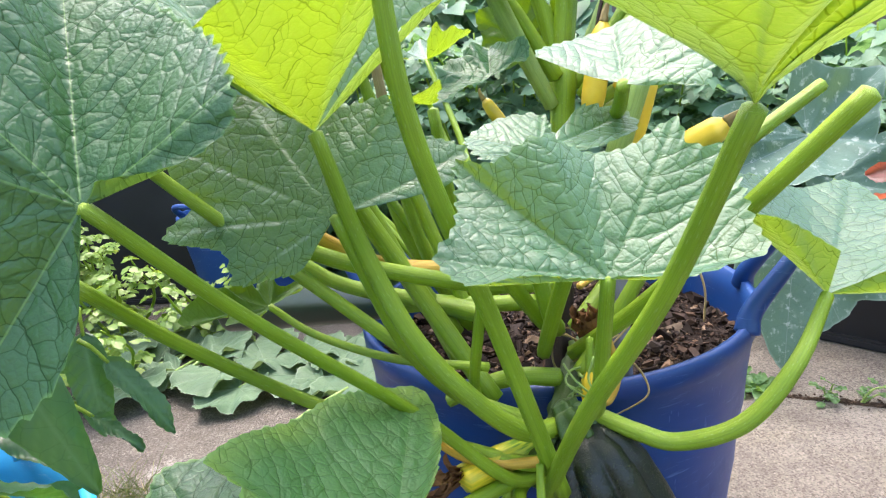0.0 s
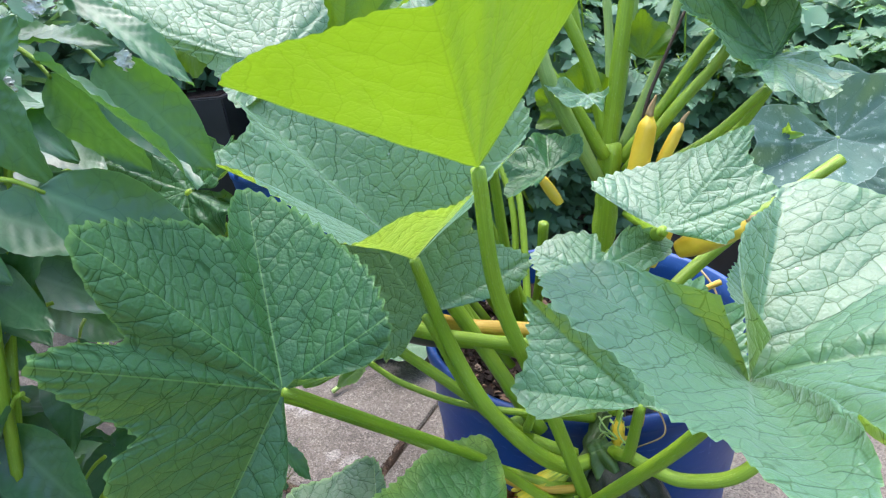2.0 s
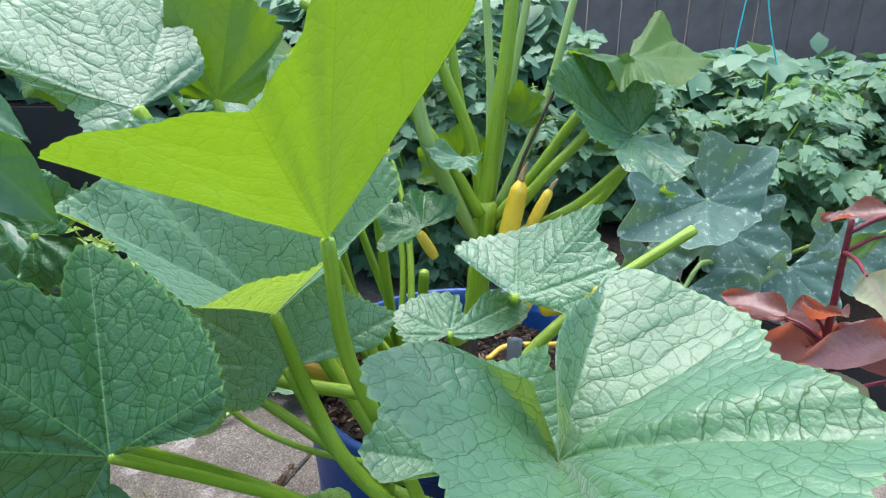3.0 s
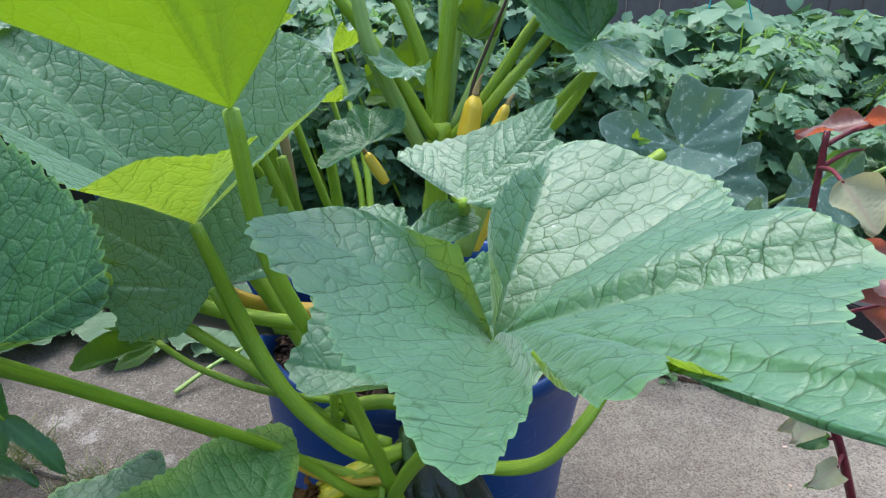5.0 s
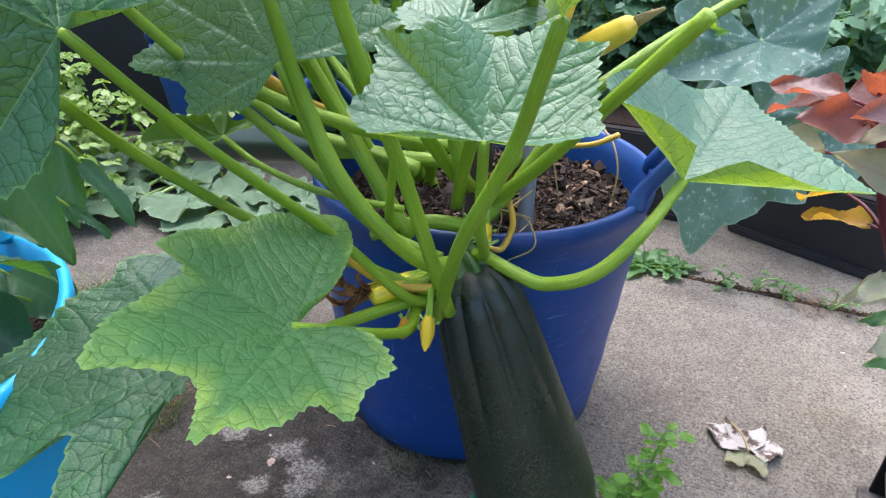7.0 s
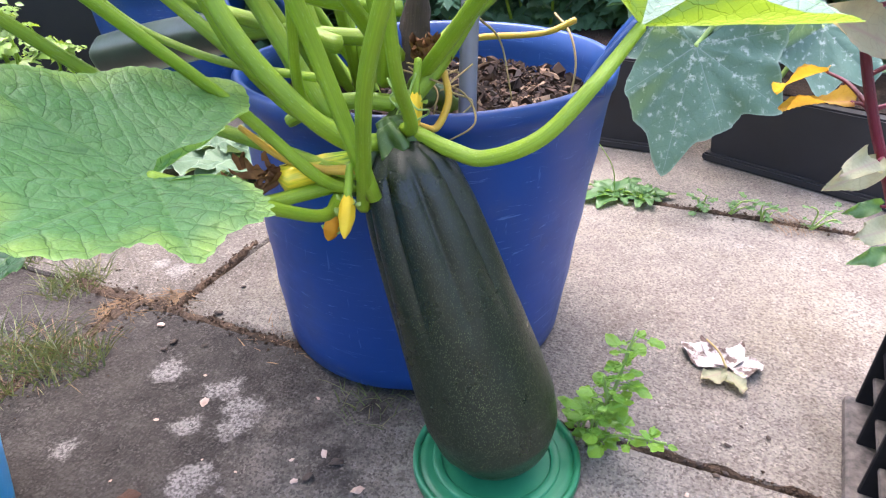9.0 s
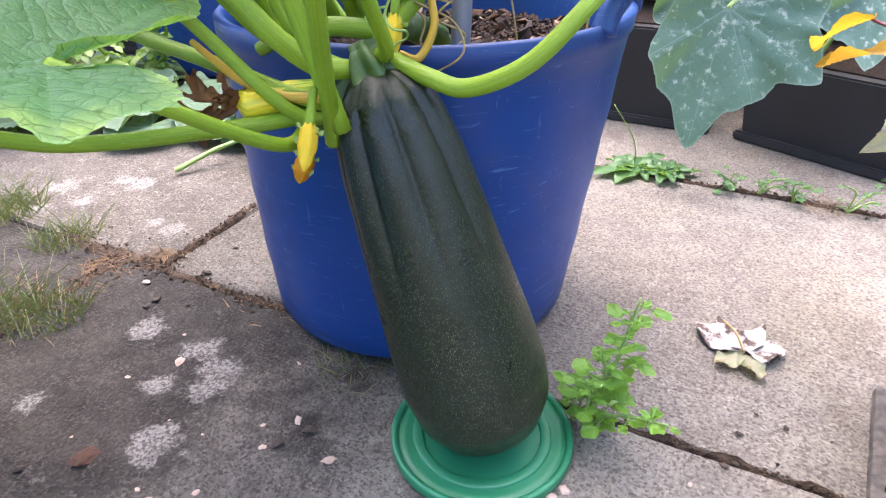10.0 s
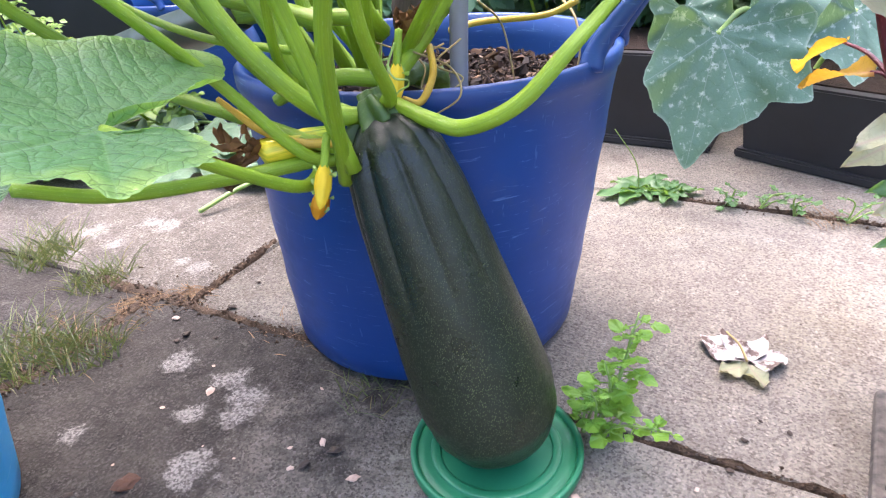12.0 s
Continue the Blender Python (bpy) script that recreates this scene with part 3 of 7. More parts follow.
def leaf_mesh(junction, tips, up, seed=0, notch=0.85, ends=28, na=150, nr=26, ripple=0.004, quilt=0.0014, teeth=62, tooth=0.075, bow=1.4, veins=True, gap=0.55, dips=None):
    """A lobed blade: it spreads from the junction to its lobe tips (in order round the blade, from one side of the notch to the other),
    with a toothed edge, sunk main and side veins and puffed skin between them."""
    rng = random.Random(seed)
    J, Z = V(junction), V(up).normalized()
    T = [V(t) - J for t in tips]
    mid = T[len(T) // 2]
    if len(T) % 2 == 0:
        mid = T[len(T) // 2] + T[len(T) // 2 - 1]
    Y = (mid - Z * mid.dot(Z)).normalized()
    X = Y.cross(Z)
    loc = [(math.atan2(t.dot(X), t.dot(Y)), math.hypot(t.dot(X), t.dot(Y)), t.dot(Z)) for t in T]
    ang = [loc[0][0]]
    order = 1 if sum(math.atan2(math.sin(b[0] - a[0]), math.cos(b[0] - a[0])) for a, b in zip(loc, loc[1:])) > 0 else -1
    for a in loc[1:]:
        v = a[0]
        while order * (v - ang[-1]) < 0:
            v += order * 2 * math.pi
        while order * (v - ang[-1]) > 2 * math.pi:
            v -= order * 2 * math.pi
        ang.append(v)
    length, lift = [a[1] for a in loc], [a[2] for a in loc]
    e0, e1 = (radians(q) * order for q in (ends if isinstance(ends, tuple) else (ends, ends)))
    g0, g1 = gap if isinstance(gap, tuple) else (gap, gap)
    ca, cl, ch = [ang[0] - e0], [length[0] * g0], [lift[0] * 0.5]
    for i in range(len(ang)):
        ca.append(ang[i]), cl.append(length[i]), ch.append(lift[i])
        if i + 1 < len(ang):
            dip = dips[i] if dips and dips.get(i) else notch + (1 - notch) * 0.25 * rng.uniform(-1, 1)
            ca.append((ang[i] + ang[i + 1]) / 2), cl.append(dip * (length[i] + length[i + 1]) / 2), ch.append((lift[i] + lift[i + 1]) / 2)
    ca.append(ang[-1] + e1), cl.append(length[-1] * g1), ch.append(lift[-1] * 0.5)
    ca, cl, ch = np.array(ca) * order, np.array(cl), np.array(ch)
    th = np.linspace(ca[0], ca[-1], na)
    seg = np.clip(np.searchsorted(ca, th, side="right") - 1, 0, len(ca) - 2)
    u = (th - ca[seg]) / (ca[seg + 1] - ca[seg])
    # from a tip the edge falls quickly, towards a dip it rounds out
    a, b = cl[seg], cl[seg + 1]
    soft = 3 * u**2 - 2 * u**3
    fall = 0.55 * soft + 0.45 * np.where(a > b, 1 - (1 - u) ** 1.3, u**1.3)
    rad = a + (b - a) * fall
    hgt = ch[seg] + (ch[seg + 1] - ch[seg]) * (3 * u**2 - 2 * u**3)
    ph = [rng.uniform(0, 6.3) for _ in range(6)]
    saw = ((th * teeth / 6.283 + 0.25 * np.sin(5 * th + ph[0])) % 1.0)
    rad_t = rad * (1 + tooth * (0.45 + 0.9 * np.abs(np.sin(7.3 * th + ph[5]) * np.sin(2.1 * th + ph[4]))) * (saw - 0.5) + 0.02 * np.sin(9 * th + ph[1]) + 0.015 * np.sin(17 * th + ph[2]))
    s = np.linspace(0, 1, nr + 1)[1:, None] ** 0.92
    r = rad * s * (1 + (rad_t / rad - 1) * s**6)
    x, y = r * np.sin(th * order), r * np.cos(th * order)
    size = float(np.mean(length))
    z = hgt * s**bow + ripple * s**2 * (np.sin(6 * th + ph[3]) + 0.7 * np.sin(11 * th + ph[4]) + 0.5 * np.sin(3 * th + 9 * s + ph[5]))
    pts = np.stack([x, y], -1)
    # whole numbers of phase lie on the main veins; side veins slant off them in even steps
    va = np.array(ang) * order
    ks = np.arange(len(va), dtype=float)
    phase = np.interp(th, va, ks)
    wide = np.interp(th, (va[1:] + va[:-1]) / 2, np.diff(va)) if len(va) > 2 else np.full(na, va[-1] - va[0])
    wide = np.clip(wide, 0.25, 1.2)
    phase = np.where(th < va[0], (th - va[0]) / 0.8, np.where(th > va[-1], ks[-1] + (th - va[-1]) / 0.8, phase))
    wide = np.where((th < va[0]) | (th > va[-1]), 0.8, wide)
    step = 0.18 * size
    phase = np.broadcast_to(phase, x.shape)
    span = np.maximum(r * wide / step, 0.001)
    grade = r / step + (seed % 7) * 0.13
    f = (phase + 0.5) % 1.0 - 0.5
    away = np.abs(f) * span
    sd = np.abs((grade - 1.05 * away + 0.5 * (f > 0) + 0.5) % 1.0 - 0.5)
    if not veins:
        sd, away, span = sd * 0 + 0.5, away * 0 + 0.5, span * 0
    near = np.exp(-(np.minimum(away, sd * 1.2) / 0.24) ** 2)
    puff = np.minimum(1 - np.exp(-((away / 0.35) ** 2)), 1 - np.exp(-((sd / 0.24) ** 2)))
    z = z + quilt * (0.4 * puff - 0.5 * np.exp(-((away / 0.1) ** 2))) * np.minimum(1, s * 3)
    nv = np.array([noise.noise(V((float(px) * 38, float(py) * 38, seed * 3.1))) for px, py in pts.reshape(-1, 2)]).reshape(x.shape)
    z = z + quilt * 0.6 * nv
    rim = np.broadcast_to(np.clip((s - 0.55) / 0.45, 0, 1), x.shape)
    Jn, Xn, Yn, Zn = (np.array(q) for q in (J, X, Y, Z))
    W = Jn + x[..., None] * Xn + y[..., None] * Yn + z[..., None] * Zn
    verts = [tuple(Jn)] + [tuple(p) for p in W.reshape(-1, 3)]
    faces = []
    for k in range(na - 1):
        tri = (0, 1 + k, 2 + k)
        faces.append(tri if order < 0 else tri[::-1])
    for j in range(nr - 1):
        o = 1 + j * na
        for k in range(na - 1):
            q = (o + k, o + na + k, o + na + k + 1, o + k + 1)
            faces.append(q if order < 0 else q[::-1])
    me = to_mesh("leaf", verts, faces)
    flat = np.concatenate([[[0, 0]], pts.reshape(-1, 2)]) + seed * 0.37
    co = np.empty(len(me.loops), dtype=np.int64)
    me.loops.foreach_get("vertex_index", co)
    me.uv_layers.new(name="UVMap").data.foreach_set("uv", flat[co].astype(np.float32).ravel())
    for name, values, first in (("phase", phase, 0.0), ("span", span, 0.001 * veins), ("grade", grade, 0.0), ("rim", rim, 0.0), ("near", near, 1.0)):
        at = me.attributes.new(name, "FLOAT", "POINT")
        at.data.foreach_set("value", np.concatenate([[first], values.ravel()]).astype(np.float32))
    return me


def blade_mesh(junction, edge, up, veins, seed=0, bow=1.15, na=300, nr=44, ripple=0.004, quilt=0.0011, tooth=0.0046, pitch=0.0095, fold=0.0, curls=()):
    """A lobed blade: skin spread from the junction to an edge that runs smoothly through the given points, from one side of the notch to the other,
    with a toothed rim, sunk main veins towards the named edge points, and puffed skin between the side veins."""
    rng = random.Random(seed)
    J, Z = np.array(junction, float), np.array(V(up).normalized())
    line = np.array([tuple(p) for p in spline(edge, 10)])
    walk_on = np.concatenate([[0], np.cumsum(np.linalg.norm(np.diff(line, axis=0), axis=1))])
    at = np.linspace(0, walk_on[-1], na)
    O = np.stack([np.interp(at, walk_on, line[:, i]) for i in range(3)], 1) - J
    R = np.linalg.norm(O, axis=1)
    D = O / R[:, None]
    size = float(np.mean(R))
    turn = np.concatenate([[0], np.cumsum(np.arccos(np.clip(np.sum(D[1:] * D[:-1], 1), -1, 1)))])
    ph = [rng.uniform(0, 6.3) for _ in range(6)]
    # teeth of uneven size
    saw = (at / pitch + 0.35 * np.sin(at * 55 + ph[0])) % 1.0
    big = (0.5 + 0.8 * np.abs(np.sin(at * 41 + ph[1]) * np.sin(at * 17 + ph[2])))
    teeth = tooth * big * (np.minimum(saw / 0.62, (1 - saw) / 0.38) - 0.5)
    s = np.linspace(0, 1, nr + 1)[1:, None] ** 0.9
    r = R * s + teeth * s**9
    lift = O @ Z
    flat = (O - lift[:, None] * Z) / R[:, None]
    z = lift * s**bow
    # phase: whole numbers on the main veins
    knots = np.interp(walk_on[[i * 10 for i in veins]], at, turn)
    ks = np.arange(len(veins), dtype=float)
    phase = np.interp(turn, knots, ks)
    gaps = np.clip(np.diff(knots), 0.2, 1.4)
    wide = np.interp(turn, (knots[1:] + knots[:-1]) / 2, gaps)
    out_lo, out_hi = turn < knots[0], turn > knots[-1]
    phase = np.where(out_lo, (turn - knots[0]) / 0.8, np.where(out_hi, ks[-1] + (turn - knots[-1]) / 0.8, phase))
    wide = np.where(out_lo | out_hi, 0.8, wide)
    step = 0.17 * size
    phase = np.broadcast_to(phase, r.shape)
    span = np.maximum(r * wide / step, 0.001)
    grade = r / step + (seed % 7) * 0.13
    f = (phase + 0.5) % 1.0 - 0.5
    away = np.abs(f) * span
    sd = np.abs((grade - 0.8 * away**1.35 + 0.5 * (f > 0) + 0.5) % 1.0 - 0.5)
    near = np.exp(-(np.minimum(away, sd * 1.2) / 0.24) ** 2)
    puff = np.minimum(1 - np.exp(-((away / 0.45) ** 2)), 1 - np.exp(-((sd / 0.26) ** 2)))
    z = z + (quilt * (0.5 * puff - 0.9 * np.exp(-((away / 0.16) ** 2))) - fold * size * np.exp(-((away / 0.9) ** 2)) * s) * np.minimum(1, s * 3) * (1 - 0.6 * s**6)
    z = z + ripple * s**3 * (np.sin(at * 47 + ph[3]) + 0.7 * np.sin(at * 89 + ph[4]) + 0.6 * np.sin(at * 23 + 5 * s + ph[5]))
    # stretches of the rim that curl up, from one edge point to another
    for i0, i1, depth in curls:
        a0, a1 = walk_on[int(i0 * 10)], walk_on[int(i1 * 10)]
        weight = np.clip((at - a0) / 0.02, 0, 1) * np.clip((a1 - at) / 0.02, 0, 1)
        z = z - depth * weight * np.exp(-(((s - 0.90) / 0.06) ** 2))
    W = J + flat * r[..., None] + Z * z[..., None]
    nv = np.array([noise.noise(V(p) * 34 + V((seed, 0, 0))) for p in W.reshape(-1, 3)]).reshape(r.shape)
    W = W + Z * (quilt * 0.9 * nv * np.minimum(1, s * 3))[..., None]
    away_up = float(np.sum(np.cross(O[:-1], O[1:]) @ Z)) > 0
    faces = [(0, 1 + k, 2 + k) if away_up else (0, 2 + k, 1 + k) for k in range(na - 1)]
    for j in range(nr - 1):
        o = 1 + j * na
        for k in range(na - 1):
            q = (o + k, o + na + k, o + na + k + 1, o + k + 1)
            faces.append(q if away_up else q[::-1])
    me = to_mesh("leaf", [tuple(J)] + [tuple(p) for p in W.reshape(-1, 3)], faces)
    uv = np.concatenate([[[0, 0]], np.stack([r * np.sin(turn), r * np.cos(turn)], -1).reshape(-1, 2)]) + seed * 0.37
    co = np.empty(len(me.loops), dtype=np.int64)
    me.loops.foreach_get("vertex_index", co)
    me.uv_layers.new(name="UVMap").data.foreach_set("uv", uv[co].astype(np.float32).ravel())
    rim = np.broadcast_to(np.clip((s - 0.55) / 0.45, 0, 1), r.shape)
    for name, values, first in (("phase", phase, 0.0), ("span", span, 0.001), ("grade", grade, 0.0), ("rim", rim, 0.0), ("near", near, 1.0)):
        layer = me.attributes.new(name, "FLOAT", "POINT")
        layer.data.foreach_set("value", np.concatenate([[first], values.ravel()]).astype(np.float32))
    return me


def lance_mesh(base, tip, up, width, seed=0, fold=0.25, curl=0.15, nl=22, nw=8, twist=0.0, wavy=0.003):
    """A smooth pointed blade, folded along its midrib, as peppers and amaranths have."""
    rng = random.Random(seed)
    B, D = V(base), V(tip) - V(base)
    L = D.length
    Y = D.normalized()
    Z = (V(up) - Y * V(up).dot(Y)).normalized()
    X = Y.cross(Z)
    ph = rng.uniform(0, 6)
    verts, vein, rim, uv = [], [], [], []
    for i in range(nl + 1):
        t = i / nl
        half = width * 0.5 * (math.sin(math.pi * t**0.75) ** 0.8 if 0 < t < 1 else 0.0) + 0.0008
        tw = twist * t
        for k in range(-nw, nw + 1):
            w = k / nw
            a = fold * abs(w)
            px = half * w * math.cos(a)
            pz = half * abs(w) * math.sin(a) - curl * L * (t**2) + wavy * abs(w) ** 2 * math.sin(9 * t + ph + w)
            pz += 0.0009 * math.sin((t * 9 - abs(w) * 1.6) * 6.28) * min(1, abs(w) * 3)
            X2 = X * math.cos(tw) + Z * math.sin(tw)
            Z2 = Z * math.cos(tw) - X * math.sin(tw)
            verts.append(B + Y * (L * t) + X2 * px + Z2 * pz)
            side = abs(((t * 9 - abs(w) * 1.6) % 1.0) - 0.5) * 2
            vein.append(max(math.exp(-((w * half) / 0.0012) ** 2), 0.55 * max(0, 1 - side * 6)))
            rim.append(max(0, abs(w) * 2 - 1))
            uv.append((half * w + seed * 0.3, L * t + seed * 0.17))
    n = 2 * nw + 1
    faces = [(i * n + k, i * n + k + 1, (i + 1) * n + k + 1, (i + 1) * n + k) for i in range(nl) for k in range(n - 1)]
    me = to_mesh("blade", verts, faces)
    co = np.empty(len(me.loops), dtype=np.int64)
    me.loops.foreach_get("vertex_index", co)
    me.uv_layers.new(name="UVMap").data.foreach_set("uv", np.array(uv, dtype=np.float32)[co].ravel())
    for name, values in (("vein", vein), ("rim", rim), ("near", vein)):
        at = me.attributes.new(name, "FLOAT", "POINT")
        at.data.foreach_set("value", np.array(values, dtype=np.float32))
    return me


def lathe(profile, sides=64, centre=(0, 0), wobble=0.0, squash=1.0, close=True, shift=0.0, full=1.0):
    """A turned shape from (radius, height) pairs."""
    verts, faces = [], []
    n = len(profile)
    for j, (r, z) in enumerate(profile):
        for k in range(sides):
            f = 2 * math.pi * k / sides
            rr = r * (1 + wobble * noise.noise(V((math.cos(f) * 1.5, math.sin(f) * 1.5, z * 3))))
            verts.append((centre[0] + shift * (1 - z / full) + rr * math.cos(f), centre[1] + rr * math.sin(f) * squash, z))
    for j in range(n - 1):
        for k in range(sides):
            k2 = (k + 1) % sides
            faces.append((j * sides + k, j * sides + k2, (j + 1) * sides + k2, (j + 1) * sides + k))
    if close:
        faces.append(tuple(range(sides))[::-1])
        faces.append(tuple((n - 1) * sides + k for k in range(sides)))
    return to_mesh("turned", verts, faces)


def stuff_leaves(spots, seed, size, shape="oval", lift=0.4):
    """Many small folded leaves in one mesh: each spot is a place and the way that its leaf points."""
    rng = random.Random(seed)
    verts, faces, uv, vein = [], [], [], []
    out = {"oval": ((0, 0), (0.30, 0.30), (0.36, 0.6), (0, 1.0)), "lobed": ((0, 0), (0.34, 0.22), (0.20, 0.42), (0.33, 0.58), (0.14, 0.78), (0, 1.0)), "round": ((0, 0), (0.38, 0.18), (0.5, 0.55), (0.3, 0.88), (0, 1.0))}[shape]
    for p, d in spots:
        L = size * rng.uniform(0.6, 1.25)
        Y = V(d).normalized()
        up = V((rng.uniform(-0.6, 0.6), rng.uniform(-0.8, 0.3), 1)).normalized()
        Z = (up - Y * up.dot(Y)).normalized()
        X = Y.cross(Z)
        o = len(verts)
        ou, ov = rng.uniform(0, 9), rng.uniform(0, 9)
        mids = len(out)
        for w, t in out:
            q = V(p) + Y * (t * L) - Z * (0.18 * L * t * t)
            verts.append(q), uv.append((ou, ov + t * L)), vein.append(0.5)
        for sgn in (-1, 1):
            for w, t in out[1:-1]:
                q = V(p) + Y * (t * L) + X * (sgn * w * L) + Z * (lift * w * L * 0.6 - 0.18 * L * t * t)
                verts.append(q), uv.append((ou + sgn * w * L, ov + t * L)), vein.append(0.0)
        k = mids - 2
        for g, sgn in enumerate((-1, 1)):
            e = o + mids + g * k
            ring = [o] + [e + i for i in range(k)] + [o + mids - 1]
            for i in range(mids - 1):
                f = (o + i, o + i + 1, ring[i + 1], ring[i])
                f = tuple(dict.fromkeys(f))
                if len(f) > 2:
                    faces.append(f if sgn < 0 else f[::-1])
    me = to_mesh("leaves", verts, faces)
    co = np.empty(len(me.loops), dtype=np.int64)
    me.loops.foreach_get("vertex_index", co)
    me.uv_layers.new(name="UVMap").data.foreach_set("uv", np.array(uv, dtype=np.float32)[co].ravel())
    for name in ("vein", "rim", "near"):
        at = me.attributes.new(name, "FLOAT", "POINT")
        at.data.foreach_set("value", np.array(vein, dtype=np.float32) * (name == "vein"))
    return me


# ---- the ground ----
ground = put("ground", to_mesh("ground", [(-60, -60, -0.009), (60, -60, -0.009), (60, 60, -0.009), (-60, 60, -0.009)], [(0, 1, 2, 3)], False), GROUND)
tagged(ground, "dark garden soil under and beyond the paving", "ground", kind="structure")

pave_u = V((math.cos(SLAB_TURN), math.sin(SLAB_TURN), 0))
pave_v = V((-math.sin(SLAB_TURN), math.cos(SLAB_TURN), 0))


def patio_point(u, v, z=0.0):
    return CORNER + pave_u * u + pave_v * v + V((0, 0, z))


# ---- blue tub with the courgette ----
RIM_Z, RIM_R, BASE_R = 0.355, 0.215, 0.190


def flexible_tub(name, at, rim_z, rim_r, base_r, plastic, label, group="", handle_turns=(20, 200), handle_h=0.048, shift=0.0):
    """A soft round tub with a rolled rim and two raised loop handles."""
    tub = thing(name, (at[0], at[1], 0), label, "tub", group)
    outer = [(base_r * 0.30, 0.004), (base_r - 0.012, 0.002), (base_r, 0.012)]
    for i in range(1, 13):
        f = i / 12
        outer.append((base_r + (rim_r - base_r) * f**0.92 + 0.0012 * (i % 3 == 0), 0.012 + (rim_z - 0.035) * f))
    outer += [(rim_r + 0.004, rim_z - 0.020), (rim_r + 0.005, rim_z - 0.004), (rim_r + 0.001, rim_z)]
    inner = [(rim_r - 0.005, rim_z - 0.002), (rim_r - 0.006, rim_z - 0.03)]
    for i in range(6):
        f = 1 - (i + 1) / 6
        inner.append((base_r + (rim_r - base_r) * f - 0.005, 0.03 + (rim_z - 0.06) * f))
    inner.append((base_r * 0.3, 0.03))
    put("tub_wall", lathe(outer + inner, 96, at, 0.018, shift=shift, full=rim_z), plastic, tub)
    for k, turn in enumerate(handle_turns):
        a = radians(turn)
        span = 0.32
        mid = V((at[0], at[1], 0))
        way = lambda f, r, z: mid + V((math.cos(f) * r, math.sin(f) * r, z))
        pts = [way(a - span, rim_r - 0.001, rim_z - 0.008), way(a - span * 0.86, rim_r + 0.002, rim_z + 0.012), way(a - span * 0.62, rim_r + 0.028, rim_z + handle_h * 0.72),
               way(a - span * 0.3, rim_r + 0.040, rim_z + handle_h), way(a + span * 0.3, rim_r + 0.040, rim_z + handle_h), way(a + span * 0.62, rim_r + 0.028, rim_z + handle_h * 0.72),
               way(a + span * 0.86, rim_r + 0.002, rim_z + 0.012), way(a + span, rim_r - 0.001, rim_z - 0.008)]
        put("handle", tube(pts, [0.0120, 0.0100, 0.0078, 0.0070, 0.0070, 0.0078, 0.0100, 0.0120], 14), plastic, tub)
    return tub


flexible_tub("planting_tub", (0, 0), RIM_Z, RIM_R, BASE_R, TUB_BLUE, "large blue flexible plastic tub, scuffed, planted with a courgette", "blue tubs", (-17, 163), 0.076, shift=-0.016)


def compost(name, at, z, r, seed, label, chips=900):
    """Compost heaped in a container, with bark chips lying on it."""
    rng = random.Random(seed)
    bed = thing(name, (at[0], at[1], z - 0.03), label, "compost", kind="")
    verts, faces = [], []
    nr, na = 14, 48
    for j in range(nr + 1):
        for k in range(na):
            rr = r * j / nr
            f = 2 * math.pi * k / na
            px, py = at[0] + rr * math.cos(f), at[1] + rr * math.sin(f)
            verts.append((px, py, z + 0.010 * noise.noise(V((px * 14, py * 14, seed))) + 0.006 * noise.noise(V((px * 50, py * 50, seed)))))
    for j in range(nr):
        for k in range(na):
            k2 = (k + 1) % na
            faces.append((j * na + k, (j + 1) * na + k, (j + 1) * na + k2, j * na + k2))
    put("soil", to_mesh("soil", verts, faces), SOIL, bed)
    cv, cf = [], []
    for _ in range(chips):
        rr, f = (r - 0.006) * math.sqrt(rng.random()), rng.uniform(0, 6.283)
        big = rng.random() < 0.16
        l = rng.uniform(0.012, 0.030) if big else rng.uniform(0.003, 0.011)
        w, h = l * rng.uniform(0.15, 0.7), l * rng.uniform(0.12, 0.4)
        m = Matrix.Translation((at[0] + rr * math.cos(f), at[1] + rr * math.sin(f), z + rng.uniform(0.0, 0.012))) @ Euler((rng.uniform(-0.7, 0.7), rng.uniform(-0.7, 0.7), rng.uniform(0, 6.3))).to_matrix().to_4x4()
        o = len(cv)
        for sx, sy, sz in ((-1, -0.6, -1), (1, -1, -1), (0.8, 1, -1), (-0.9, 0.8, -1), (-0.8, -0.5, 1), (0.9, -0.7, 0.8), (0.6, 0.8, 1), (-0.7, 0.6, 0.7)):
            cv.append(m @ V((sx * l * rng.uniform(0.22, 0.6), sy * w * rng.uniform(0.2, 0.65), sz * h * rng.uniform(0.2, 0.8))))
        for q in ((0, 3, 2, 1), (4, 5, 6, 7), (0, 1, 5, 4), (1, 2, 6, 5), (2, 3, 7, 6), (3, 0, 4, 7)):
            cf.append(tuple(o + i for i in q))
    ch = put("bark_mulch", to_mesh("chips", cv, cf, False), CHIP, bed)
    ch["kind"] = "stuff"
    return bed


compost("compost", (0, 0), 0.298, 0.204, 3, "dark compost with bark chips filling the blue tub", 4200)

# grey pipe used as a stake
stake = thing("support_stake", (0.052, -0.180, 0.28), "smooth grey plastic pipe pushed into the compost as a stake", "stake")
put("pipe", tube([(0.052, -0.182, 0.26), (0.054, -0.160, 0.38), (0.057, -0.140, 0.47)], [0.0085] * 3, 16), PIPE, stake)


# ---- the courgette plant ----
plant = thing("courgette_plant", (0.02, -0.12, 0.30), "large courgette plant with lobed leaves sprawling over the tub", "plant")
CROWN = V((-0.012, -0.255, 0.345))


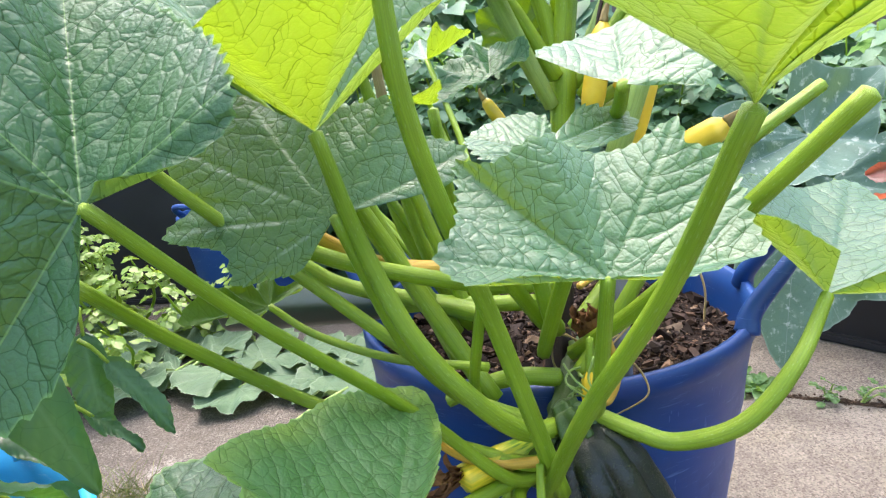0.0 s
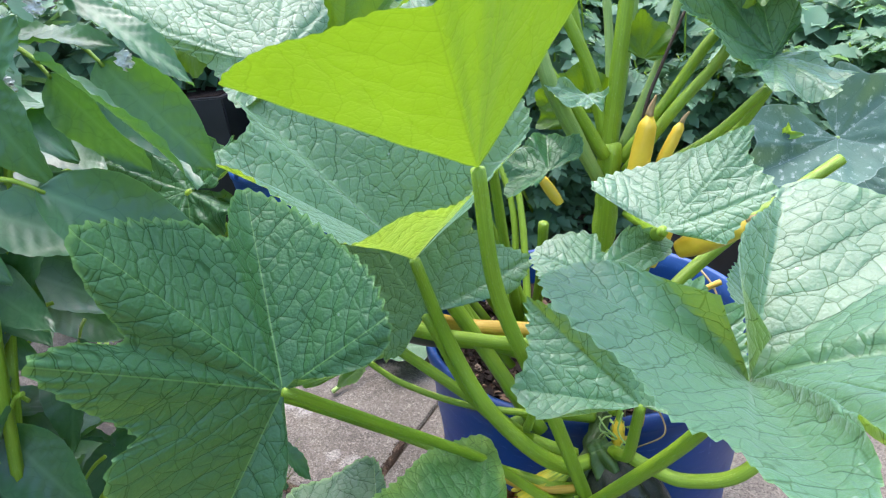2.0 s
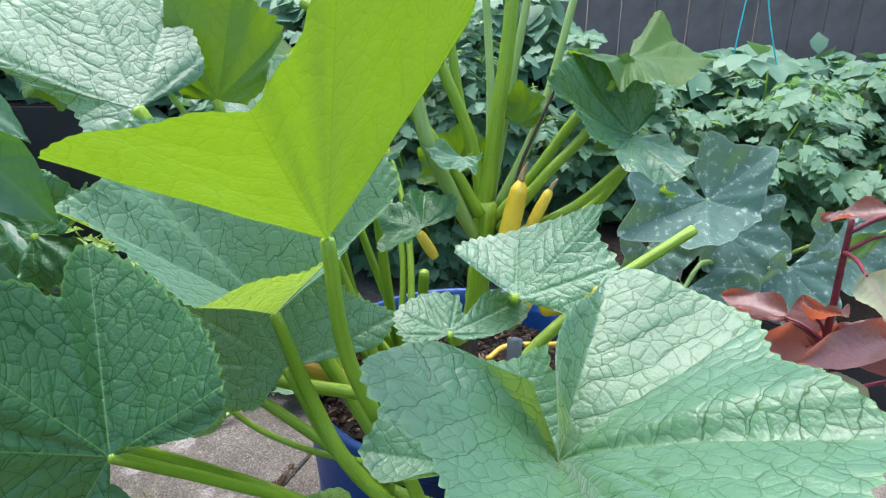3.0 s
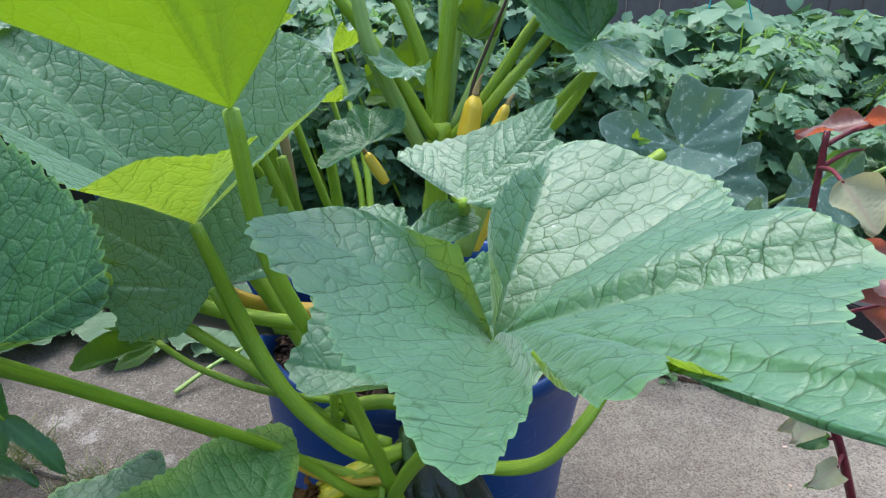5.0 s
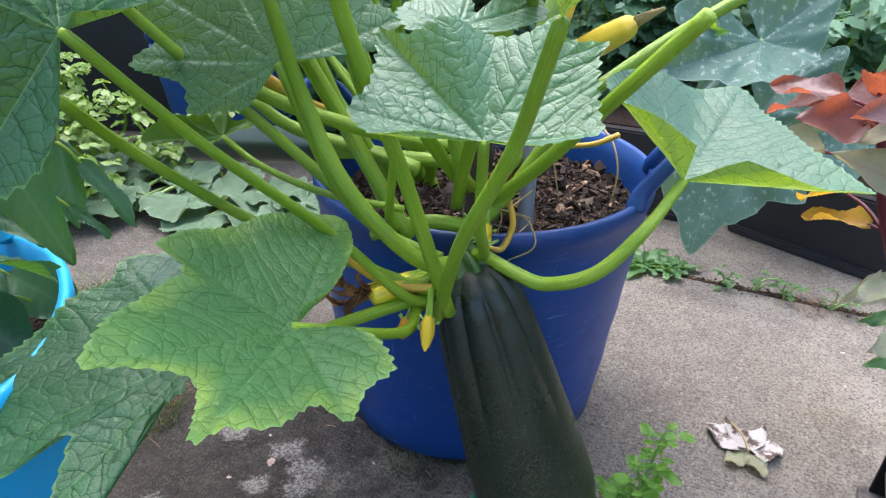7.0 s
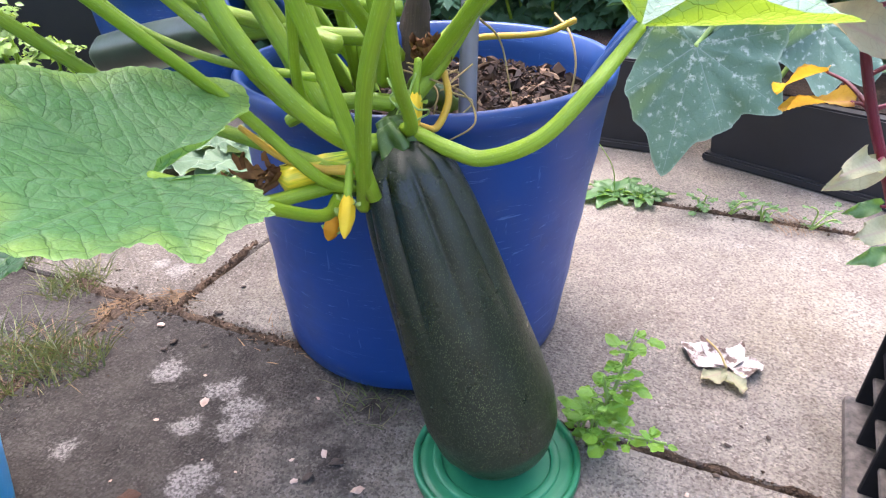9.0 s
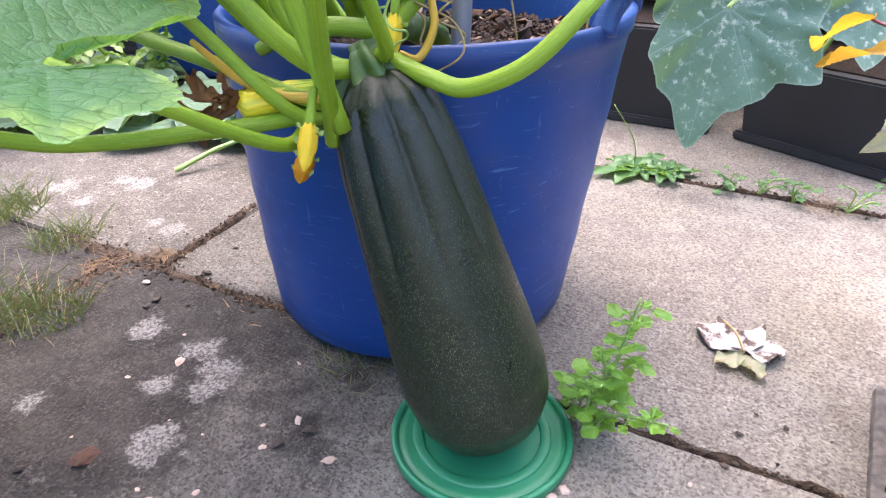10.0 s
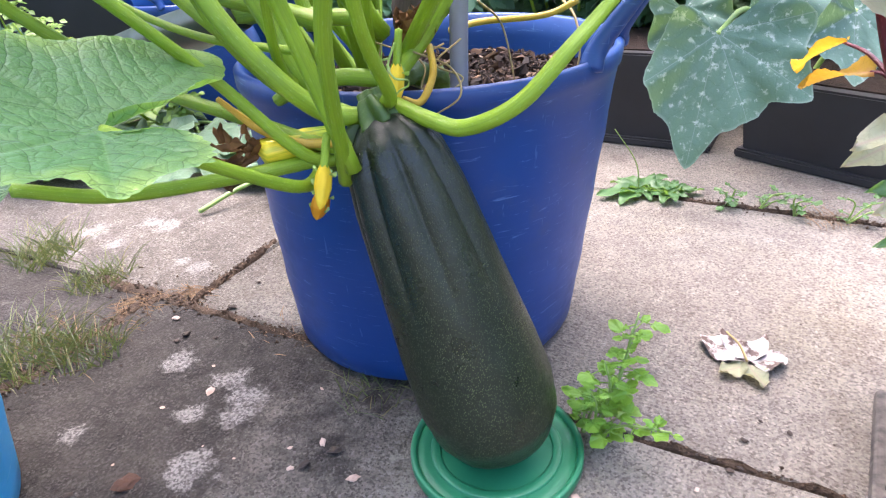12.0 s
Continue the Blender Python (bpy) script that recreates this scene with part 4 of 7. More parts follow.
def courgette_leaf(owner, junction, tips, up, stalk, material=LEAF, seed=0, r=(0.0095, 0.008, 0.0065), stalk_material=None, label="", stalk_ridge=0.05, **kw):
    """A blade with its stalk, from the crown to the junction."""
    blade = put("leaf", leaf_mesh(junction, tips, up, seed, **kw), material, owner, label)
    if stalk:
        end = V(junction) - V(up).normalized() * (r[-1] * 0.15)
        put("leaf_stalk", tube(list(stalk) + [end], [q * 0.78 for q in r], 16, stalk_ridge, 7, 9), stalk_material or STALK, blade)
    return blade


def lobed_leaf(owner, junction, edge, up, veins, stalk, material, seed, r, stalk_ridge=0.05, **kw):
    """A large leaf on its stalk, with an edge that runs through the given points."""
    leaf = put("leaf", blade_mesh(junction, edge, up, veins, seed, **kw), material, owner)
    end = V(junction) - V(up).normalized() * (r[-1] * 0.15)
    put("leaf_stalk", tube(list(stalk) + [end], [q * 0.86 for q in r], 18, stalk_ridge, 7, 9), STALK, leaf)
    return leaf


put("main_stem", tube([(0.030, -0.02, 0.29), (0.026, -0.10, 0.335), (0.012, -0.18, 0.362), (-0.004, -0.235, 0.355), (-0.018, -0.270, 0.335), (-0.040, -0.288, 0.318)],
                      [0.010, 0.010, 0.010, 0.010, 0.011, 0.007], 18, 0.12, 7, 10, True, 0.6), STALK_DEEP, plant)

# big leaf before the camera
BIG_EDGE = [(0.040, -0.468, 0.640), (0.011, -0.452, 0.648), (-0.020, -0.450, 0.659), (-0.043, -0.472, 0.663), (-0.040, -0.502, 0.660), (-0.012, -0.522, 0.648), (0.000, -0.552, 0.645), (0.018, -0.572, 0.648), (0.023, -0.594, 0.648), (0.032, -0.616, 0.652),
            (0.043, -0.619, 0.655), (0.051, -0.600, 0.652), (0.058, -0.584, 0.650), (0.061, -0.562, 0.652), (0.068, -0.584, 0.655), (0.074, -0.600, 0.660), (0.085, -0.602, 0.667), (0.093, -0.586, 0.664), (0.105, -0.590, 0.664), (0.111, -0.604, 0.667), (0.116, -0.618, 0.671), (0.121, -0.634, 0.676), (0.124, -0.643, 0.680),
            (0.130, -0.652, 0.684), (0.138, -0.640, 0.682), (0.136, -0.622, 0.678), (0.142, -0.594, 0.672), (0.152, -0.562, 0.665), (0.184, -0.532, 0.664), (0.171, -0.498, 0.668), (0.165, -0.455, 0.660), (0.167, -0.424, 0.656), (0.134, -0.392, 0.660), (0.100, -0.372, 0.664),
            (0.083, -0.392, 0.660), (0.060, -0.424, 0.652), (0.053, -0.460, 0.642), (0.058, -0.488, 0.636)]
BIG_J = (0.055, -0.474, 0.596)
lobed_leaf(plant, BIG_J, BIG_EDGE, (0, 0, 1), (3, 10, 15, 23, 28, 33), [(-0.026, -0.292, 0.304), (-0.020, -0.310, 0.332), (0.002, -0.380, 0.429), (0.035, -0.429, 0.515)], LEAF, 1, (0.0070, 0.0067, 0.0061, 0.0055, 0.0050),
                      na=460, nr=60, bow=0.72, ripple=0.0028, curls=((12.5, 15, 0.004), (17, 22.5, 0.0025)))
# leaf lit from behind, high over the crown, folded along its midrib
lobed_leaf(plant, (-0.080, -0.386, 0.690),
           [(-0.097, -0.398, 0.7025), (-0.113, -0.413, 0.7165), (-0.137, -0.438, 0.7365), (-0.160, -0.463, 0.756), (-0.177, -0.484, 0.768), (-0.144, -0.502, 0.780), (-0.117, -0.508, 0.787), (-0.096, -0.507, 0.791), (-0.076, -0.503, 0.790), (-0.066, -0.503, 0.803), (-0.055, -0.502, 0.815),
            (-0.048, -0.505, 0.829), (-0.038, -0.500, 0.848), (-0.018, -0.470, 0.862), (0.004, -0.425, 0.850), (0.010, -0.385, 0.822), (-0.011, -0.3815, 0.789), (-0.033, -0.3815, 0.756), (-0.055, -0.382, 0.723)],
           (0.0, 0.55, 0.84), (1, 4, 8, 12, 15), [(-0.014, -0.305, 0.318), (-0.046, -0.330, 0.458), (-0.076, -0.372, 0.592)], LEAF_THIN, 2, (0.0074, 0.0070, 0.0064, 0.0054), na=300, nr=40, bow=1.0, ripple=0.0012, tooth=0.002)
# leaf standing steeply, with its front edge turned up
lobed_leaf(plant, (-0.147, -0.308, 0.593),
           [(-0.098, -0.318, 0.640), (-0.082, -0.290, 0.652), (-0.056, -0.252, 0.668), (-0.052, -0.240, 0.684), (-0.070, -0.232, 0.708), (-0.112, -0.232, 0.727), (-0.183, -0.242, 0.741), (-0.241, -0.266, 0.740), (-0.268, -0.292, 0.732), (-0.252, -0.318, 0.711), (-0.270, -0.356, 0.702),
            (-0.236, -0.370, 0.690), (-0.196, -0.388, 0.668), (-0.168, -0.404, 0.656), (-0.147, -0.413, 0.660), (-0.124, -0.398, 0.664), (-0.098, -0.372, 0.662), (-0.082, -0.342, 0.664)],
           (0, -0.35, 0.94), (3, 6, 8, 10, 14, 16), [(-0.014, -0.270, 0.350), (-0.036, -0.286, 0.358), (-0.065, -0.300, 0.389), (-0.104, -0.301, 0.442), (-0.133, -0.294, 0.512)], LEAF, 3, (0.0084, 0.0088, 0.0084, 0.0080, 0.0072, 0.0056), na=340, nr=46, bow=0.95, ripple=0.002)
# wide leaf on the long stalk
lobed_leaf(plant, (-0.199, -0.463, 0.586),
           [(-0.190, -0.463, 0.594), (-0.166, -0.461, 0.595), (-0.146, -0.460, 0.601), (-0.132, -0.455, 0.612), (-0.131, -0.450, 0.627), (-0.146, -0.426, 0.646), (-0.171, -0.408, 0.659), (-0.196, -0.398, 0.677), (-0.227, -0.394, 0.690), (-0.230, -0.412, 0.686), (-0.226, -0.433, 0.673),
            (-0.237, -0.440, 0.686), (-0.252, -0.470, 0.702), (-0.257, -0.508, 0.713), (-0.252, -0.516, 0.685), (-0.250, -0.508, 0.652), (-0.260, -0.529, 0.665), (-0.267, -0.551, 0.668), (-0.264, -0.541, 0.642), (-0.260, -0.527, 0.618), (-0.254, -0.520, 0.601), (-0.262, -0.531, 0.595), (-0.266, -0.538, 0.581), (-0.266, -0.535, 0.545), (-0.248, -0.515, 0.505),
            (-0.212, -0.500, 0.517), (-0.198, -0.490, 0.540), (-0.194, -0.482, 0.563), (-0.197, -0.474, 0.579)],
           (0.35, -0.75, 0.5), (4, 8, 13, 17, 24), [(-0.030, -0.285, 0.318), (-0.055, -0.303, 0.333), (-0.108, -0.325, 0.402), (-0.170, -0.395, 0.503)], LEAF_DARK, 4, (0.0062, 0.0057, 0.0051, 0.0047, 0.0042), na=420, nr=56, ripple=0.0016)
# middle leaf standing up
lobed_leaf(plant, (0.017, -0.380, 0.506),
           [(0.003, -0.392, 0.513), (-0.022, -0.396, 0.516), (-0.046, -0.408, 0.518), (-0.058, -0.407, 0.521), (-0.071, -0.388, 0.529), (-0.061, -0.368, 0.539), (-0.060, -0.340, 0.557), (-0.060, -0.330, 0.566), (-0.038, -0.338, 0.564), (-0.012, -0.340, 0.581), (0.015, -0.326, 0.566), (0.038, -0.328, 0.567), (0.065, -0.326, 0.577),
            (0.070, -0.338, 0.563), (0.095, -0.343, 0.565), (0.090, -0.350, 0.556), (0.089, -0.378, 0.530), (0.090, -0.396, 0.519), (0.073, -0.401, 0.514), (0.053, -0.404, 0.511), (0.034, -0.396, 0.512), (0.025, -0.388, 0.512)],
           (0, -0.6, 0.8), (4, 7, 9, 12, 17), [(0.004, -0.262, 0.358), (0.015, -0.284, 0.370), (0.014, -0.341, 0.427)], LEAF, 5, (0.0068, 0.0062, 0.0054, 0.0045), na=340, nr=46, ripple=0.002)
# broad leaf behind, half shaded
lobed_leaf(plant, (-0.147, -0.300, 0.537),
           [(-0.156, -0.300, 0.524), (-0.171, -0.312, 0.505), (-0.196, -0.313, 0.503), (-0.222, -0.310, 0.499), (-0.231, -0.298, 0.519), (-0.272, -0.289, 0.526), (-0.275, -0.283, 0.535), (-0.255, -0.277, 0.551), (-0.275, -0.267, 0.564), (-0.265, -0.256, 0.587), (-0.232, -0.252, 0.599), (-0.231, -0.242, 0.619), (-0.215, -0.242, 0.622),
            (-0.176, -0.254, 0.599), (-0.158, -0.250, 0.604), (-0.133, -0.246, 0.605), (-0.110, -0.246, 0.606), (-0.104, -0.252, 0.590), (-0.085, -0.253, 0.579), (-0.058, -0.254, 0.562), (-0.073, -0.275, 0.543), (-0.097, -0.281, 0.543), (-0.121, -0.287, 0.541), (-0.142, -0.295, 0.536)],
           (0, -0.7, 0.7), (3, 6, 9, 12, 16, 19), [(-0.026, -0.262, 0.350), (-0.059, -0.260, 0.362), (-0.090, -0.258, 0.380), (-0.120, -0.275, 0.432)], LEAF, 6, (0.0072, 0.0072, 0.0068, 0.0062, 0.0050), na=320, nr=40, ripple=0.002)
# leaf on the arched stalk over the handle
lobed_leaf(plant, (0.184, -0.253, 0.434),
           [(0.186, -0.264, 0.468), (0.160, -0.272, 0.486), (0.130, -0.280, 0.505), (0.112, -0.235, 0.510), (0.128, -0.180, 0.508), (0.165, -0.140, 0.506), (0.212, -0.128, 0.482), (0.262, -0.120, 0.482), (0.276, -0.172, 0.468), (0.298, -0.222, 0.456), (0.324, -0.282, 0.442), (0.286, -0.304, 0.448), (0.248, -0.300, 0.458), (0.222, -0.285, 0.468)],
           (0, -0.25, 0.97), (2, 5, 7, 10, 13), [(0.007, -0.258, 0.358), (0.044, -0.278, 0.348), (0.072, -0.289, 0.345), (0.112, -0.302, 0.366), (0.148, -0.292, 0.402)], LEAF, 7, (0.0074, 0.0075, 0.0075, 0.0068, 0.0052), na=260, nr=36, bow=0.95, ripple=0.002)
# yellowing leaf low in front
lobed_leaf(plant, (-0.101, -0.452, 0.400),
           [(-0.099, -0.444, 0.408), (-0.085, -0.392, 0.402), (-0.092, -0.325, 0.399), (-0.111, -0.300, 0.409), (-0.147, -0.338, 0.426), (-0.170, -0.385, 0.439), (-0.188, -0.440, 0.453), (-0.176, -0.452, 0.447), (-0.163, -0.462, 0.442), (-0.171, -0.488, 0.447), (-0.172, -0.519, 0.452), (-0.162, -0.564, 0.455), (-0.153, -0.558, 0.447),
            (-0.142, -0.549, 0.439), (-0.126, -0.539, 0.430), (-0.118, -0.546, 0.425), (-0.104, -0.582, 0.424), (-0.095, -0.565, 0.418), (-0.076, -0.552, 0.409), (-0.064, -0.526, 0.402), (-0.045, -0.527, 0.397), (-0.042, -0.500, 0.394), (-0.030, -0.476, 0.390), (-0.046, -0.448, 0.393), (-0.070, -0.446, 0.399), (-0.090, -0.454, 0.402)],
           (0.1, 0.1, 0.98), (3, 6, 11, 16, 20, 22), [(-0.024, -0.270, 0.318), (-0.044, -0.290, 0.313), (-0.050, -0.344, 0.322)], LEAF_PALE, 8, (0.0066, 0.0062, 0.0056, 0.0045), na=360, nr=50, ripple=0.002)
# dark leaf in the shade under it
lobed_leaf(plant, (-0.180, -0.440, 0.362),
           [(-0.180, -0.380, 0.380), (-0.215, -0.310, 0.388), (-0.259, -0.329, 0.384), (-0.288, -0.345, 0.379), (-0.288, -0.368, 0.372), (-0.310, -0.384, 0.366), (-0.318, -0.412, 0.360), (-0.326, -0.446, 0.354), (-0.326, -0.485, 0.348), (-0.300, -0.530, 0.335), (-0.268, -0.536, 0.336), (-0.253, -0.522, 0.340), (-0.238, -0.508, 0.342), (-0.230, -0.548, 0.325),
            (-0.206, -0.548, 0.322), (-0.198, -0.515, 0.330), (-0.192, -0.486, 0.345), (-0.178, -0.468, 0.355)],
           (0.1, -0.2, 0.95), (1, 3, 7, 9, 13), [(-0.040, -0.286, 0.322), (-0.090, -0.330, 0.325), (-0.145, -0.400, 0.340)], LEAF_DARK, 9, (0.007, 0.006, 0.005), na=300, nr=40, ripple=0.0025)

# ---- the marrow on its lid ----
def marrow():
    ob = thing("marrow", (0.088, -0.285, 0.016), "giant dark green marrow resting on a green plastic lid", "marrow")
    top, low = V((0.001, -0.2695, 0.350)), V((0.098, -0.285, 0.014))
    axis = low - top
    L = axis.length
    d = axis.normalized()
    s1 = d.orthogonal().normalized()
    s2 = d.cross(s1)
    prof = [(0.0, 0.010), (0.012, 0.020), (0.05, 0.033), (0.10, 0.040), (0.2, 0.0465), (0.35, 0.0525), (0.5, 0.058), (0.65, 0.063), (0.78, 0.0655), (0.87, 0.062), (0.94, 0.050), (0.98, 0.032), (1.0, 0.004)]
    fs, rs = zip(*prof)
    nl, na = 72, 160
    verts, faces, uv = [], [], []
    for i in range(nl + 1):
        f = i / nl
        f = f + 0.03 * math.sin(2 * math.pi * f) * -0.6
        r = float(np.interp(f, fs, rs))
        rib = 1.25 * max(0, 1 - f / 0.5) ** 0.8
        for k in range(na):
            a = 2 * math.pi * k / na
            rr = r * (1 + 0.085 * rib * (2.2 * abs(math.cos(4.5 * a + 0.5)) ** 0.7 - 1.4) * min(1, f * 14) + 0.012 * math.cos(5 * a) * (1 - f) + 0.014 * noise.noise(V((math.cos(a), math.sin(a), f * 3))))
            verts.append(top + d * (L * f) + (s1 * math.cos(a) + s2 * math.sin(a)) * rr)
            uv.append((k / na, f))
    for i in range(nl):
        for k in range(na):
            k2 = (k + 1) % na
            faces.append((i * na + k, (i + 1) * na + k, (i + 1) * na + k2, i * na + k2))
    me = to_mesh("fruit", verts, faces)
    co = np.empty(len(me.loops), dtype=np.int64)
    me.loops.foreach_get("vertex_index", co)
    me.uv_layers.new(name="UVMap").data.foreach_set("uv", np.array(uv, dtype=np.float32)[co].ravel())
    put("fruit", me, MARROW, ob)
    put("fruit_stalk", tube([V((-0.008, -0.263, 0.366)), V((-0.006, -0.265, 0.362)), V((-0.003, -0.2675, 0.357)), top + d * 0.006], [0.0085, 0.009, 0.0125, 0.017], 40, 0.22, 5, 8, True, 0.35), STALK_CAP, ob, "short ribbed green stalk mottled with yellow")
    return ob


marrow()

lid = thing("plastic_lid", (0.086, -0.281, 0.0), "round green plastic lid with raised rings, lying on the paving", "lid")
put("disc", lathe([(0.002, 0.001), (0.083, 0.001), (0.083, 0.0095), (0.072, 0.0095), (0.060, 0.0085), (0.002, 0.0085)], 96, (0.086, -0.281)), GREEN_LID, lid)
put("outer_rim", lathe([(0.080, 0.0015), (0.086, 0.001), (0.0870, 0.004), (0.0868, 0.0115), (0.0862, 0.0130), (0.0815, 0.0130), (0.0800, 0.0095), (0.080, 0.0015)], 96, (0.086, -0.281), close=False), GREEN_LID, lid)
put("raised_ring", lathe([(0.0665, 0.008), (0.0660, 0.0108), (0.0650, 0.0114), (0.0575, 0.0114), (0.0565, 0.0108), (0.0560, 0.008)], 96, (0.086, -0.281), close=False), GREEN_LID, lid)


# ---- more of the courgette plant: other leaves, bare and cut stalks, flowers ----
def bare_stalk(owner, pts, r, material=None, name="leaf_stalk", label="", ridge=0.06):
    r = [q * 0.78 for q in r]
    return put(name, tube(pts, r, 14, ridge, 7, 9), material or STALK, owner, label)


bare_stalk(plant, [(-0.022, -0.276, 0.330), (-0.040, -0.289, 0.333), (-0.109, -0.288, 0.358), (-0.200, -0.276, 0.388), (-0.263, -0.324, 0.465), (-0.279, -0.382, 0.529)], [0.0078, 0.0072, 0.0066, 0.0062, 0.0058])
bare_stalk(plant, [(0.008, -0.200, 0.376), (0.057, -0.269, 0.446), (0.105, -0.315, 0.516), (0.152, -0.356, 0.583)], [0.0082, 0.0078, 0.0074, 0.0072], None, "cut_stalk", "green leaf stalk cut off at its end")
bare_stalk(plant, [(0.012, -0.180, 0.390), (0.090, -0.110, 0.450), (0.180, -0.070, 0.510), (0.271, -0.040, 0.561)], [0.0095, 0.0092, 0.0088, 0.0084], None, "cut_stalk", "green leaf stalk cut off at its end")
bare_stalk(plant, [(-0.017, -0.206, 0.381), (-0.008, -0.245, 0.430), (0.006, -0.285, 0.488)], [0.0078, 0.0078, 0.0070], None, "cut_stalk")
bare_stalk(plant, [(-0.006, -0.200, 0.398), (-0.019, -0.215, 0.419), (-0.049, -0.258, 0.484)], [0.0088, 0.0084, 0.0074], None, "cut_stalk")
bare_stalk(plant, [(-0.004, -0.205, 0.402), (-0.010, -0.236, 0.428), (-0.020, -0.238, 0.480)], [0.0088, 0.0086, 0.0076], None, "cut_stalk")
bare_stalk(plant, [(0.010, -0.225, 0.372), (0.034, -0.215, 0.400), (0.060, -0.212, 0.440), (0.085, -0.210, 0.480)], [0.0080, 0.0078, 0.0072], None, "cut_stalk")
bare_stalk(plant, [(-0.074, -0.232, 0.362), (-0.070, -0.280, 0.400), (-0.054, -0.318, 0.480)], [0.0052, 0.0050, 0.0046])
bare_stalk(plant, [(-0.006, -0.226, 0.368), (-0.040, -0.224, 0.370), (-0.076, -0.227, 0.364), (-0.100, -0.225, 0.352)], [0.0095, 0.0092, 0.0086, 0.0070], None, "side_shoot")
bare_stalk(plant, [(-0.010, -0.200, 0.452), (-0.082, -0.205, 0.460), (-0.147, -0.212, 0.474), (-0.200, -0.222, 0.511)], [0.0105, 0.0105, 0.0100, 0.0085], STALK_YELLOW, "withered_stalk", "withered yellow leaf stalk lying across the plant")
bare_stalk(plant, [(-0.030, -0.292, 0.336), (-0.058, -0.296, 0.338), (-0.085, -0.303, 0.352), (-0.108, -0.312, 0.378)], [0.0050, 0.0048, 0.0042, 0.0026], STALK_YELLOW, "withered_stalk", "thin yellow withered stalk")
bare_stalk(plant, [(0.036, -0.215, 0.392), (0.040, -0.230, 0.372), (0.030, -0.240, 0.352), (0.016, -0.244, 0.356)], [0.0036, 0.0040, 0.0040, 0.0030], STALK_YELLOW, "withered_stalk", "thin yellow withered stalk")
bare_stalk(plant, [(0.000, -0.200, 0.440), (-0.060, -0.222, 0.452), (-0.148, -0.252, 0.486), (-0.195, -0.267, 0.511), (-0.222, -0.262, 0.508)], [0.0085, 0.0085, 0.0080, 0.0076, 0.0065], None, "side_shoot")
bare_stalk(plant, [(-0.020, -0.150, 0.405), (-0.100, -0.160, 0.415), (-0.190, -0.160, 0.440), (-0.230, -0.165, 0.470)], [0.0095, 0.0095, 0.0085, 0.0075], None, "side_shoot")

# little courgette with its dried flower
baby = put("young_courgette", tube([(-0.034, -0.266, 0.334), (-0.056, -0.284, 0.334), (-0.084, -0.306, 0.334)], [0.0080, 0.0112, 0.0104], 20, 0.07, 8, 8), None, plant, "young green and yellow striped courgette")
Mb = Mat("young_courgette_skin")
_uv = Mb.coord("UV", (1, 1, 1))
_st = Mb.ramp(Mb.noise(Mb.coord("UV", (9, 0.8, 1)), 3.0, 2.0), (0.42, 0.0), (0.58, 1.0))
_sp = Mb.n("SeparateXYZ")
Mb.set(_sp.inputs[0], _uv)
_c = Mb.mix(Mb.ramp(_sp.outputs["Y"], (0.35, 0.0), (0.75, 1.0)), Mb.mix(_st, (0.12, 0.26, 0.02), (0.42, 0.50, 0.04)), Mb.mix(_st, (0.55, 0.48, 0.02), (0.78, 0.60, 0.03)))
Mb.done(_c, 0.4)
baby.data.materials.clear()
baby.data.materials.append(Mb.m)
dry = []
rng = random.Random(21)
for k in range(7):
    a = k * 0.9
    e = V((-0.104, -0.316, 0.336)) + V((rng.uniform(-0.022, 0.006), rng.uniform(-0.012, 0.012), rng.uniform(-0.022, 0.024)))
    dry.append(lance_mesh((-0.084, -0.306, 0.334), e, (math.cos(a), 0.3, math.sin(a)), 0.011, k, 1.3, 0.35, 14, 4, 3.5, 0.006))
put("dried_flower", join_meshes("dried_flower", dry), DRY, baby, "shrivelled brown flower")


def bud_flower(owner, base, tip, r, material, label):
    stem = put("flower_bud", tube([V(base), V(base).lerp(V(tip), 0.45)], [r * 0.5, r * 0.55], 10), STALK, owner, label)
    d = V(tip) - V(base)
    put("petals", tube([V(base) + d * 0.42, V(base) + d * 0.55, V(base) + d * 0.72, V(base) + d * 0.9, V(tip)], [r * 0.5, r * 0.95, r, r * 0.6, r * 0.12], 15, 0.16, 5, 6), material, stem)
    sep = []
    for k in range(5):
        a = k * 1.257
        o = V((math.cos(a), 0.3 * math.sin(a), math.sin(a))) * r
        sep.append(lance_mesh(V(base) + d * 0.44, V(base) + d * 0.58 + o * 1.5, o, 0.003, k, 0.3, 0.0, 8, 2))
    put("sepals", join_meshes("sepals", sep), STALK_PALE, stem)


bud_flower(plant, (-0.028, -0.315, 0.350), (-0.031, -0.345, 0.304), 0.0060, PETAL, "closed yellow flower bud hanging down")
bud_flower(plant, (-0.052, -0.262, 0.300), (-0.066, -0.268, 0.258), 0.0075, PETAL_ORANGE, "closed orange flower bud")
bud_flower(plant, (0.018, -0.245, 0.410), (0.012, -0.262, 0.352), 0.006, PETAL, "withered yellow flower")

